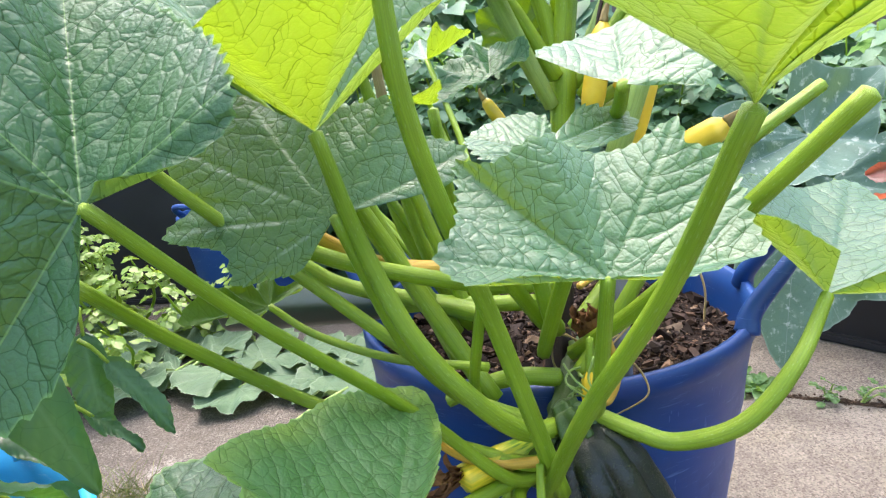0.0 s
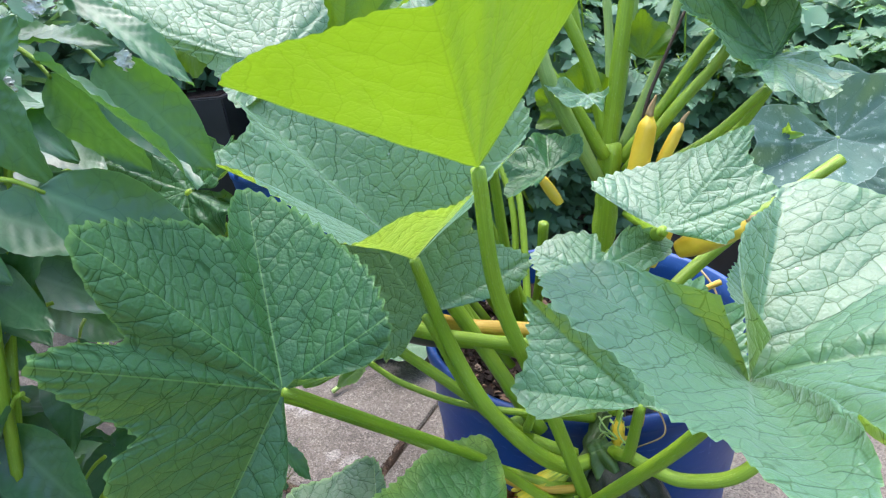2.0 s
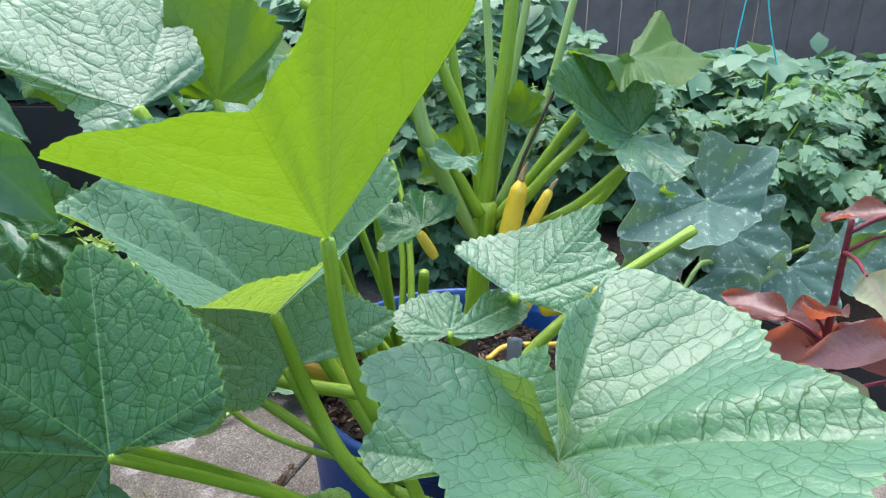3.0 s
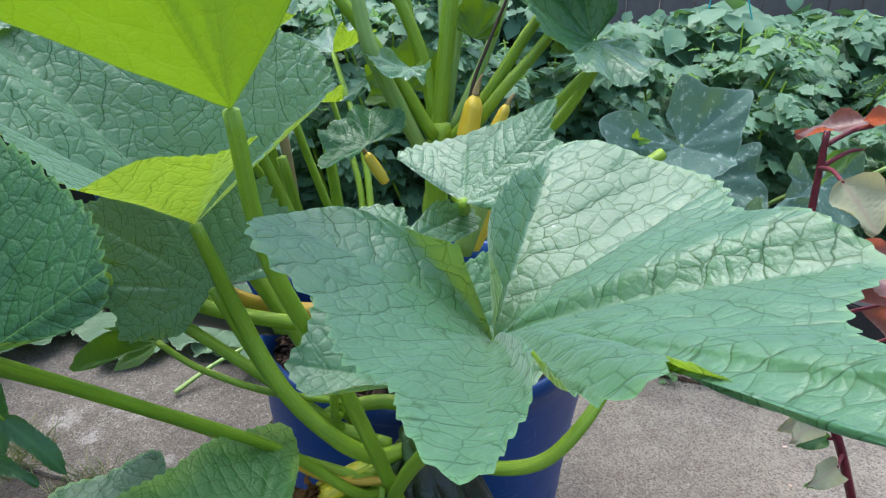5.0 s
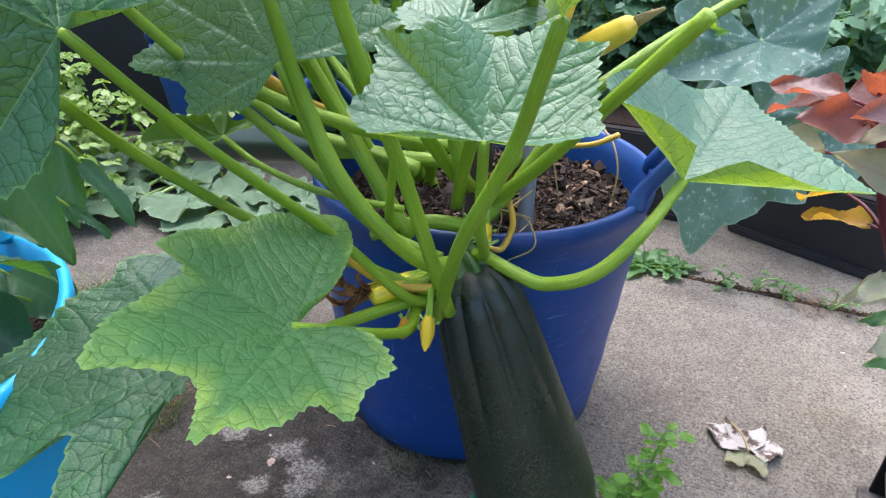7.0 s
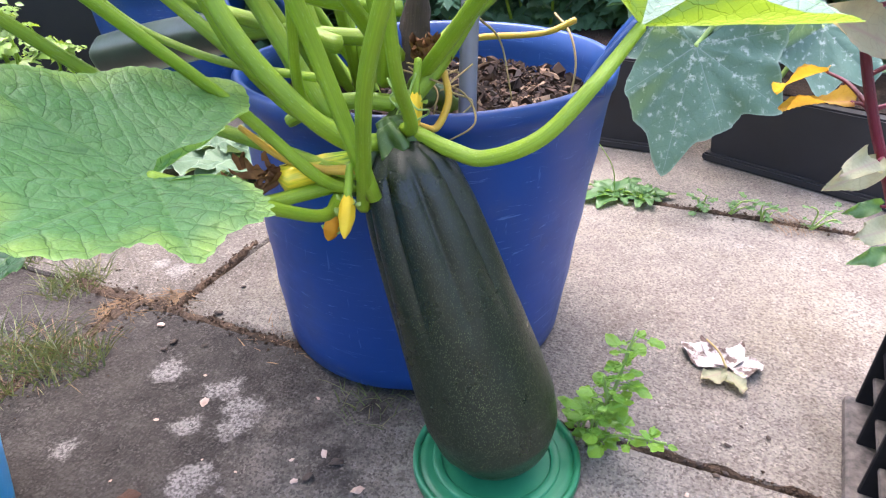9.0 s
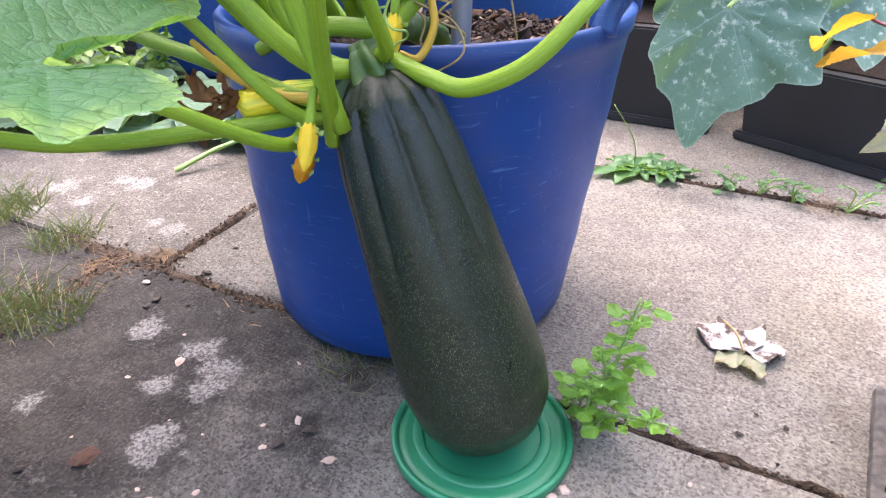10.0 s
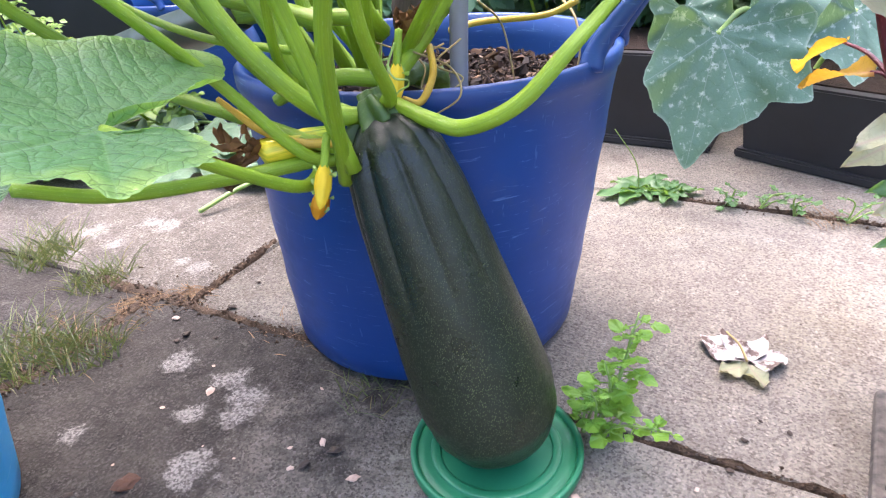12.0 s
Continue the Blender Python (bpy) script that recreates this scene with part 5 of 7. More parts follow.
# dry wisps and tendrils round the crown
for k in range(7):
    rng = random.Random(40 + k)
    p = V((rng.uniform(0.00, 0.06), rng.uniform(-0.22, -0.16), 0.39))
    pts = [p + V((rng.uniform(-0.03, 0.03), rng.uniform(-0.02, 0.02), -0.018 * i)) for i in range(4)]
    bare_stalk(plant, pts, [0.0010, 0.0012, 0.0008], STALK_DRY, "tendril", "dry brown tendril")
for k in range(5):
    rng = random.Random(60 + k)
    c = V((rng.uniform(0.0, 0.035), rng.uniform(-0.02, 0.01), rng.uniform(0.02, 0.055)))
    w = [rng.uniform(0.004, 0.012) for _ in range(7)]
    pts = [CROWN + c + V((w[i] * math.cos(i * 1.3 + k), w[i] * math.sin(i * 1.3 + k), -0.007 * i + rng.uniform(-0.005, 0.005))) for i in range(7)]
    bare_stalk(plant, pts, [0.0011, 0.001, 0.0008], STALK_PALE, "tendril", "thin pale green curling tendril")
curl = []
for k in range(26):
    rng = random.Random(80 + k)
    c = V((0.024, -0.212, 0.404))
    q = [c + V((rng.uniform(-0.016, 0.016), rng.uniform(-0.012, 0.012), rng.uniform(-0.016, 0.018))) for _ in range(2)]
    curl.append(lance_mesh(q[0], q[1], (rng.uniform(-1, 1), rng.uniform(-1, 1), 1), 0.012, k, 1.0, 0.3, 8, 3, 2.0, 0.003))
put("dried_leaf", join_meshes("dried", curl), DRY, plant, "crumpled dry brown leaf")

# bright small leaf on a thin stalk, over the ripe fruit
courgette_leaf(plant, (-0.226, -0.253, 0.461),
               [(-0.205, -0.215, 0.470), (-0.235, -0.225, 0.478), (-0.262, -0.262, 0.482), (-0.262, -0.318, 0.480), (-0.235, -0.310, 0.470)], (0.1, -0.1, 1),
               [(-0.060, -0.262, 0.400), (-0.130, -0.262, 0.412), (-0.190, -0.258, 0.435)], LEAF_THIN, 31, (0.0045, 0.004, 0.0035), na=120, nr=18, notch=0.55)
# glossy leaf above and behind
lobed_leaf(plant, (-0.250, -0.262, 0.748),
           [(-0.240, -0.262, 0.738), (-0.252, -0.292, 0.726), (-0.270, -0.296, 0.722), (-0.294, -0.276, 0.753), (-0.322, -0.278, 0.771), (-0.355, -0.280, 0.798), (-0.350, -0.235, 0.828), (-0.312, -0.190, 0.842), (-0.250, -0.175, 0.822), (-0.217, -0.200, 0.780), (-0.219, -0.216, 0.760), (-0.240, -0.238, 0.756)],
           (0.05, -0.45, 0.9), (2, 5, 7, 8, 9), [(-0.060, -0.240, 0.360), (-0.130, -0.215, 0.480), (-0.205, -0.235, 0.640)], LEAF, 32, (0.0095, 0.0085, 0.007), na=240, nr=36, ripple=0.002)
courgette_leaf(plant, (-0.213, -0.195, 0.742),
               [(-0.258, -0.190, 0.770), (-0.246, -0.185, 0.830), (-0.190, -0.170, 0.850), (-0.150, -0.185, 0.800), (-0.165, -0.195, 0.760)], (0, -0.9, 0.4),
               [(-0.090, -0.205, 0.380), (-0.150, -0.190, 0.520), (-0.200, -0.190, 0.650)], LEAF_THIN, 33, (0.008, 0.007, 0.0055), na=140, nr=22)
courgette_leaf(plant, (-0.150, -0.150, 0.700),
               [(-0.225, -0.170, 0.735), (-0.220, -0.090, 0.765), (-0.150, -0.050, 0.770), (-0.095, -0.100, 0.745), (-0.100, -0.160, 0.720)], (0, -0.2, 1),
               [(-0.080, -0.160, 0.400), (-0.120, -0.140, 0.520), (-0.150, -0.140, 0.620)], LEAF, 34, (0.008, 0.007, 0.0055), na=140, nr=22)
# thin leaf lit through, beside the pepper
courgette_leaf(plant, (-0.362, -0.165, 0.790),
               [(-0.405, -0.175, 0.765), (-0.385, -0.195, 0.742), (-0.345, -0.200, 0.738), (-0.315, -0.180, 0.755), (-0.315, -0.150, 0.790), (-0.360, -0.125, 0.815)], (0, -0.6, 0.8),
               [(-0.090, -0.170, 0.390), (-0.200, -0.150, 0.560), (-0.320, -0.150, 0.700)], LEAF_THIN, 36, (0.006, 0.005, 0.004), na=130, nr=20, notch=0.8)
# crumpled dark leaf between the pepper and the courgette
courgette_leaf(plant, (-0.305, -0.335, 0.672),
               [(-0.258, -0.345, 0.650), (-0.300, -0.352, 0.640), (-0.350, -0.345, 0.660), (-0.370, -0.330, 0.700), (-0.320, -0.315, 0.716), (-0.258, -0.325, 0.698)], (0, -0.6, 0.8),
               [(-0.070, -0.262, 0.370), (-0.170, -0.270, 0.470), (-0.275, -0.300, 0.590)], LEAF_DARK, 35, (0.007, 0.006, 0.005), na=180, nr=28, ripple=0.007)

# ---- second courgette plant, upright, with yellow fruit ----
upright = thing("courgette_plant", (0.030, -0.060, 0.30), "upright courgette plant with yellow fruit growing behind the stake", "plant")
put("main_stem", tube([(0.000, -0.130, 0.280), (-0.002, -0.135, 0.350), (0.002, -0.125, 0.410), (0.008, -0.105, 0.470)], [0.013, 0.0135, 0.0125, 0.010], 16, 0.10, 6, 8, True, 0.5), STALK_BROWN, upright, "dark brown woody main stem")
put("main_stem", tube([(0.008, -0.107, 0.455), (0.018, -0.092, 0.530), (0.026, -0.085, 0.610)], [0.0105, 0.012, 0.011], 14, 0.08, 6, 8, True, 0.3), STALK, upright)
for pts, r, m in (
    ([(0.018, -0.085, 0.570), (0.035, -0.080, 0.700), (0.047, -0.075, 0.800), (0.055, -0.065, 0.960)], 0.0095, STALK),
    ([(0.022, -0.080, 0.590), (0.008, -0.080, 0.680), (-0.033, -0.080, 0.785), (-0.060, -0.070, 0.900)], 0.0075, STALK),
    ([(0.024, -0.070, 0.600), (-0.004, -0.065, 0.720), (-0.022, -0.055, 0.850), (-0.030, -0.050, 0.950)], 0.006, STALK),
    ([(0.018, -0.095, 0.600), (-0.020, -0.105, 0.670), (-0.088, -0.110, 0.765), (-0.150, -0.115, 0.820)], 0.0075, STALK),
    ([(0.036, -0.080, 0.590), (0.075, -0.080, 0.640), (0.117, -0.085, 0.703), (0.150, -0.100, 0.740)], 0.0072, STALK),
    ([(0.040, -0.090, 0.580), (0.085, -0.090, 0.640), (0.134, -0.090, 0.697), (0.165, -0.080, 0.760)], 0.0070, STALK),
    ([(0.044, -0.095, 0.570), (0.117, -0.100, 0.610), (0.163, -0.120, 0.662)], 0.0068, STALK),
    ([(0.046, -0.085, 0.560), (0.132, -0.080, 0.597), (0.172, -0.090, 0.653), (0.185, -0.100, 0.690)], 0.0072, STALK),
    ([(0.030, -0.060, 0.600), (0.050, -0.040, 0.720), (0.075, -0.020, 0.860)], 0.006, STALK_PALE),
    ([(0.028, -0.055, 0.600), (0.030, -0.020, 0.720), (0.020, 0.010, 0.880)], 0.006, STALK_PALE),
    ([(0.038, -0.070, 0.600), (0.085, -0.045, 0.700), (0.120, -0.020, 0.830)], 0.006, STALK_PALE),
):
    bare_stalk(upright, pts, [r * 1.15, r, r * 0.85], m)
bare_stalk(upright, [(0.012, -0.095, 0.575), (-0.012, -0.110, 0.630), (-0.036, -0.122, 0.690), (-0.045, -0.124, 0.738)], [0.0085, 0.0100, 0.0098, 0.007], STALK_PALE, "cut_stalk", "thick pale cut leaf stalk with a brown end")
bare_stalk(upright, [(-0.045, -0.124, 0.738), (-0.045, -0.125, 0.748)], [0.006, 0.003], STALK_BROWN, "dried_end")
bare_stalk(upright, [(0.050, -0.105, 0.560), (0.056, -0.100, 0.640), (0.075, -0.090, 0.690), (0.095, -0.085, 0.735)], [0.002, 0.0022, 0.0018], STALK_BROWN, "tendril", "dry brown tendril")


def yellow_fruit(owner, a, b, r, label, material=FRUIT_YELLOW):
    a, b = V(a), V(b)
    f = put("courgette_fruit", tube([a, a.lerp(b, 0.25), a.lerp(b, 0.6), a.lerp(b, 0.88), b], [r * 0.75, r, r, r * 0.85, r * 0.35], 18, 0.04, 5, 6), material, owner, label)
    put("dried_flower", tube([b, b + (b - a).normalized() * r * 0.9, b + (b - a).normalized() * r * 1.9 + V((0.002, 0, 0))], [r * 0.42, r * 0.3, r * 0.12], 9, 0.3, 4, 4, True, 0.6), STALK_DRY, f)


yellow_fruit(upright, (0.044, -0.110, 0.560), (0.061, -0.106, 0.642), 0.0105, "small ripe yellow courgette")
yellow_fruit(upright, (0.070, -0.105, 0.585), (0.092, -0.104, 0.632), 0.0062, "small ripe yellow courgette")
yellow_fruit(upright, (0.085, -0.150, 0.515), (0.140, -0.178, 0.553), 0.0125, "ripe yellow courgette")
yellow_fruit(upright, (-0.030, -0.120, 0.560), (-0.048, -0.118, 0.590), 0.006, "small orange courgette")
yellow_fruit(upright, (0.055, -0.150, 0.500), (0.090, -0.150, 0.600), 0.011, "long yellow and green courgette")
put("courgette_fruit", tube([(0.045, -0.160, 0.500), (0.080, -0.160, 0.595)], [0.010, 0.009], 14), STALK_PALE, upright, "pale green young fruit")

# its leaves
lobed_leaf(upright, (0.045, -0.286, 0.598),
           [(0.034, -0.268, 0.606), (0.020, -0.256, 0.611), (-0.006, -0.246, 0.619), (0.011, -0.232, 0.629), (0.049, -0.228, 0.636), (0.087, -0.235, 0.650), (0.116, -0.243, 0.659), (0.112, -0.256, 0.643), (0.125, -0.282, 0.626), (0.098, -0.297, 0.605), (0.085, -0.305, 0.593), (0.060, -0.292, 0.596)],
           (0, -0.3, 1), (2, 4, 6, 8, 10), [(0.040, -0.110, 0.540), (0.046, -0.200, 0.565), (0.046, -0.255, 0.580)], LEAF, 41, (0.0065, 0.006, 0.005), na=220, nr=32, ripple=0.002)
lobed_leaf(upright, (-0.010, -0.284, 0.562),
           [(-0.022, -0.292, 0.560), (-0.036, -0.298, 0.559), (-0.051, -0.291, 0.565), (-0.057, -0.269, 0.577), (-0.034, -0.252, 0.584), (-0.004, -0.250, 0.581), (0.004, -0.264, 0.569), (0.024, -0.245, 0.583), (0.054, -0.246, 0.577), (0.056, -0.262, 0.566), (0.030, -0.280, 0.559), (0.004, -0.288, 0.558)],
           (0, -0.5, 0.9), (2, 3, 5, 8, 10), [(0.020, -0.120, 0.500), (0.005, -0.220, 0.525), (-0.005, -0.268, 0.545)], LEAF, 42, (0.0055, 0.005, 0.004), na=200, nr=28, ripple=0.0015)
courgette_leaf(upright, (0.170, -0.112, 0.692), [(0.115, -0.170, 0.700), (0.077, -0.140, 0.752), (0.110, -0.100, 0.775), (0.155, -0.090, 0.765), (0.190, -0.100, 0.735)], (-0.1, -0.6, 0.8), None, LEAF_DARK, 43, na=150, nr=24)
courgette_leaf(upright, (0.165, -0.125, 0.690), [(0.124, -0.160, 0.688), (0.150, -0.180, 0.672), (0.198, -0.180, 0.664), (0.226, -0.150, 0.674), (0.190, -0.110, 0.692)], (0, -0.15, 1), None, LEAF, 44, na=150, nr=24)
courgette_leaf(upright, (0.165, -0.080, 0.762), [(0.100, -0.110, 0.770), (0.150, -0.130, 0.742), (0.222, -0.125, 0.743), (0.258, -0.080, 0.758), (0.205, -0.030, 0.800)], (0, 0.4, 0.9), None, LEAF_THIN, 45, na=150, nr=24)
courgette_leaf(upright, (0.060, -0.060, 0.690), [(0.040, -0.060, 0.715), (0.060, -0.050, 0.735), (0.090, -0.050, 0.720), (0.085, -0.065, 0.695)], (0, -0.9, 0.5), None, LEAF_THIN, 46, na=90, nr=14)
courgette_leaf(upright, (-0.010, -0.060, 0.640), [(-0.050, -0.075, 0.630), (-0.050, -0.060, 0.660), (0.010, -0.050, 0.690), (0.040, -0.060, 0.660)], (0, -0.9, 0.5), None, LEAF_THIN, 47, na=90, nr=14)
courgette_leaf(upright, (0.000, -0.125, 0.672), [(-0.040, -0.130, 0.690), (-0.030, -0.150, 0.672), (0.010, -0.150, 0.664), (0.020, -0.130, 0.675)], (0, -0.4, 0.9), None, LEAF, 48, na=90, nr=14)
courgette_leaf(upright, (-0.040, -0.160, 0.610), [(-0.080, -0.190, 0.600), (-0.085, -0.150, 0.620), (-0.040, -0.120, 0.640), (-0.005, -0.140, 0.630)], (0, -0.4, 0.9), None, LEAF_DARK, 49, na=110, nr=16)

# second dark courgette, hanging level beside the tub
hang = put("courgette_fruit", tube([(-0.150, -0.148, 0.416), (-0.190, -0.117, 0.406), (-0.260, -0.062, 0.388), (-0.340, -0.002, 0.366), (-0.410, 0.044, 0.348), (-0.440, 0.062, 0.340)], [0.014, 0.0195, 0.0235, 0.0265, 0.0255, 0.008], 28, 0.03, 6, 9), FRUIT_DARK, plant, "long glossy dark green courgette hanging over the far side")
put("fruit_stalk", tube([(-0.060, -0.175, 0.405), (-0.110, -0.165, 0.418), (-0.152, -0.147, 0.416)], [0.008, 0.008, 0.012], 12, 0.12, 5), STALK, hang)

# ---- second blue tub with its plants ----
flexible_tub("planting_tub", (-0.80, 1.02), 0.32, 0.20, 0.165, TUB_BLUE, "blue flexible plastic tub standing in shade behind", "blue tubs", (70, 250))
compost("compost", (-0.80, 1.02), 0.265, 0.188, 8, "dark compost filling the blue tub behind", 300)
behind = thing("courgette_plant", (-0.09, 0.06, 0.29), "courgette plant with upright green stalks at the back of the tub", "plant")
rng = random.Random(15)
for k in range(8):
    x0, y0 = -0.09 + rng.uniform(-0.03, 0.03), 0.06 + rng.uniform(-0.03, 0.03)
    x1, y1 = -0.22 + rng.uniform(-0.22, 0.12), 0.08 + rng.uniform(-0.10, 0.22)
    z1 = rng.uniform(0.52, 0.76)
    j = V((x1, y1, z1))
    up = V((rng.uniform(-0.3, 0.3), rng.uniform(-0.6, 0.1), 1))
    R = rng.uniform(0.07, 0.11)
    yaw = rng.uniform(0, 6.28)
    tips = [j + V((math.cos(yaw + a) * R * q, math.sin(yaw + a) * R * q, rng.uniform(0.0, 0.05))) for a, q in ((-2.2, 0.75), (-1.2, 0.95), (0, 1.1), (1.2, 0.95), (2.2, 0.75))]
    courgette_leaf(behind, j, tips, up, [(x0, y0, 0.28), ((x0 + x1) / 2 + rng.uniform(-0.03, 0.03), (y0 + y1) / 2, 0.28 + (z1 - 0.28) * 0.55)], LEAF if k % 3 else LEAF_THIN, 100 + k, (0.0075, 0.0065, 0.005), na=130, nr=18)
for pts in ([(-0.10, 0.04, 0.29), (-0.14, 0.00, 0.42), (-0.16, -0.02, 0.56)], [(-0.09, 0.05, 0.29), (-0.10, 0.01, 0.42), (-0.11, 0.00, 0.58)], [(-0.10, 0.06, 0.29), (-0.17, 0.04, 0.44), (-0.19, 0.03, 0.60)], [(-0.08, 0.04, 0.29), (-0.06, 0.0, 0.40), (-0.05, -0.03, 0.50)]):
    bare_stalk(behind, pts, [0.010, 0.009, 0.008], STALK)
yellow_fruit(behind, (-0.16, 0.02, 0.50), (-0.175, 0.02, 0.70), 0.006, "withered straw-coloured fruit", STALK_DRY)

# ---- pepper plant in the sky-blue tub ----
flexible_tub("planting_tub", (-0.540, -0.490), 0.356, 0.240, 0.200, TUB_CYAN, "bright sky-blue flexible plastic tub with a pepper plant", "", (90, 270), 0.06)
compost("compost", (-0.540, -0.490), 0.305, 0.228, 12, "dark compost with bark chips in the sky-blue tub", 900)
pepper = thing("pepper_plant", (-0.42, -0.53, 0.30), "bushy pepper plant with smooth pointed leaves and white flowers", "plant")
bare_stalk(pepper, [(-0.420, -0.530, 0.290), (-0.410, -0.510, 0.400), (-0.395, -0.480, 0.520)], [0.008, 0.0075, 0.007], STALK, "main_stem")
for pts in ([(-0.395, -0.480, 0.520), (-0.370, -0.470, 0.630), (-0.345, -0.455, 0.740), (-0.330, -0.440, 0.830)], [(-0.395, -0.480, 0.520), (-0.400, -0.430, 0.620), (-0.380, -0.390, 0.740)], [(-0.395, -0.480, 0.520), (-0.430, -0.480, 0.640), (-0.440, -0.460, 0.780)],
            [(-0.405, -0.500, 0.430), (-0.370, -0.440, 0.480), (-0.330, -0.400, 0.530)], [(-0.410, -0.510, 0.400), (-0.440, -0.430, 0.470), (-0.450, -0.330, 0.500)]):
    bare_stalk(pepper, pts, [0.005, 0.004, 0.003], STALK, "branch", ridge=0.1)


def pepper_leaf(base, tip, up, width, seed, material=LEAF_PEPPER, curl=0.12, fold=0.3, twist=0.0):
    b = put("leaf", lance_mesh(base, tip, up, width, seed, fold, curl, 26, 9, twist), material, pepper)
    way = V(tip) - V(base)
    put("leaf_stalk", tube([V(base) - way.normalized() * 0.022 - V((0, 0, 0.004)), V(base) - way.normalized() * 0.010, V(base) + way * 0.04], [0.0016, 0.0014, 0.0011], 8), STALK, b)


PEPPER_LEAVES = (
    ((-0.297, -0.474, 0.723), (-0.221, -0.444, 0.661), (0.1, -0.7, 0.8), 0.048),
    ((-0.290, -0.452, 0.785), (-0.208, -0.455, 0.722), (0.5, 0.6, 0.7), 0.026),
    ((-0.325, -0.405, 0.772), (-0.285, -0.405, 0.705), (-0.2, -0.9, 0.3), 0.036),
    ((-0.293, -0.400, 0.775), (-0.240, -0.400, 0.705), (0.2, -0.8, 0.5), 0.044),
    ((-0.320, -0.470, 0.790), (-0.296, -0.470, 0.722), (0.2, -0.9, 0.3), 0.036),
    ((-0.400, -0.470, 0.565), (-0.355, -0.478, 0.490), (0.3, -0.7, 0.6), 0.045),
    ((-0.345, -0.468, 0.712), (-0.280, -0.452, 0.680), (0.1, -0.5, 0.8), 0.040),
    ((-0.285, -0.420, 0.812), (-0.222, -0.422, 0.766), (0.1, -0.3, 0.9), 0.022),
    ((-0.340, -0.420, 0.795), (-0.262, -0.425, 0.792), (0.1, -0.3, 0.9), 0.026),
    ((-0.350, -0.430, 0.820), (-0.270, -0.420, 0.830), (0.1, 0.2, 0.9), 0.030),
    ((-0.335, -0.455, 0.760), (-0.290, -0.462, 0.805), (0.5, -0.6, 0.6), 0.030),
    ((-0.306, -0.418, 0.525), (-0.272, -0.422, 0.415), (0.4, -0.8, 0.3), 0.036),
    ((-0.275, -0.380, 0.482), (-0.239, -0.380, 0.434), (0.5, -0.2, 0.7), 0.017),
    ((-0.295, -0.380, 0.446), (-0.265, -0.380, 0.423), (0.5, -0.2, 0.7), 0.010),
    ((-0.310, -0.380, 0.525), (-0.303, -0.382, 0.480), (0.6, -0.6, 0.3), 0.018),
    ((-0.365, -0.380, 0.440), (-0.320, -0.385, 0.415), (0.1, -0.4, 0.9), 0.014),
    ((-0.350, -0.300, 0.470), (-0.335, -0.330, 0.400), (0.3, -0.8, 0.4), 0.030),
    ((-0.440, -0.260, 0.480), (-0.415, -0.255, 0.415), (0.3, -0.8, 0.5), 0.034),
    ((-0.470, -0.280, 0.470), (-0.455, -0.255, 0.405), (0.2, -0.8, 0.5), 0.030),
)
for k, (b, t, u, w) in enumerate(PEPPER_LEAVES):
    pepper_leaf(b, t, u, w, 200 + k)
rng = random.Random(33)
for k in range(190):
    z = rng.uniform(0.34, 0.86)
    a = rng.uniform(0, 6.28)
    c = V((-0.44 + rng.uniform(-0.08, 0.07), -0.42 + rng.uniform(-0.10, 0.12), z))
    d = V((math.cos(a), math.sin(a), rng.uniform(-1.0, 0.0))).normalized() * rng.uniform(0.07, 0.12)
    if c.x + d.x < -0.335 and -0.60 < (c + d).y and (z > 0.62 or max(c.y, c.y + d.y) < -0.33):
        pepper_leaf(c, c + d, (rng.uniform(-0.3, 0.3), -0.4, 1), rng.uniform(0.036, 0.056), 260 + k)
for p in ((-0.262, -0.420, 0.776), (-0.318, -0.430, 0.800), (-0.330, -0.430, 0.770), (-0.300, -0.425, 0.808)):
    pet = [lance_mesh(p, V(p) + V((0.0055 * math.cos(a), -0.002, 0.0055 * math.sin(a))), (0, -1, 0.2), 0.0045, int(a * 10), 0.2, 0.1, 8, 3) for a in (0.2, 1.25, 2.3, 3.35, 4.4, 5.45)]
    fl = put("flower", join_meshes("flower", pet), PETAL_WHITE, pepper, "small white pepper flower")

# ---- squash plant with mottled leaves ----
squash = thing("squash_plant", (0.60, 0.62, 0.0), "squash plant with large silver-mottled grey-green leaves", "plant")
def squash_leaf(j, tips, up, stalk, seed, r=0.007):
    courgette_leaf(squash, j, tips, up, stalk, LEAF_SQUASH, seed, (r, r * 0.9, r * 0.8), STALK_PALE, na=150, nr=26, notch=0.82, tooth=0.015, teeth=40, ripple=0.006)
squash_leaf((0.405, 0.330, 0.290), [(0.330, 0.310, 0.330), (0.290, 0.285, 0.225), (0.364, 0.258, 0.092), (0.455, 0.270, 0.160), (0.550, 0.285, 0.195), (0.545, 0.320, 0.320)], (-0.1, -0.85, 0.45), [(0.60, 0.62, 0.02), (0.56, 0.56, 0.22), (0.47, 0.42, 0.31)], 301)
squash_leaf((0.470, 0.445, 0.434), [(0.300, 0.400, 0.500), (0.290, 0.375, 0.388), (0.440, 0.330, 0.380), (0.560, 0.400, 0.420), (0.590, 0.460, 0.530), (0.470, 0.480, 0.560)], (-0.05, -0.7, 0.7), [(0.60, 0.63, 0.02), (0.58, 0.60, 0.25), (0.52, 0.52, 0.39)], 302)
squash_leaf((0.640, 0.420, 0.300), [(0.580, 0.360, 0.360), (0.545, 0.350, 0.270), (0.620, 0.330, 0.200), (0.720, 0.360, 0.220), (0.740, 0.420, 0.320)], (0, -0.8, 0.5), [(0.62, 0.62, 0.02), (0.63, 0.55, 0.22)], 303)
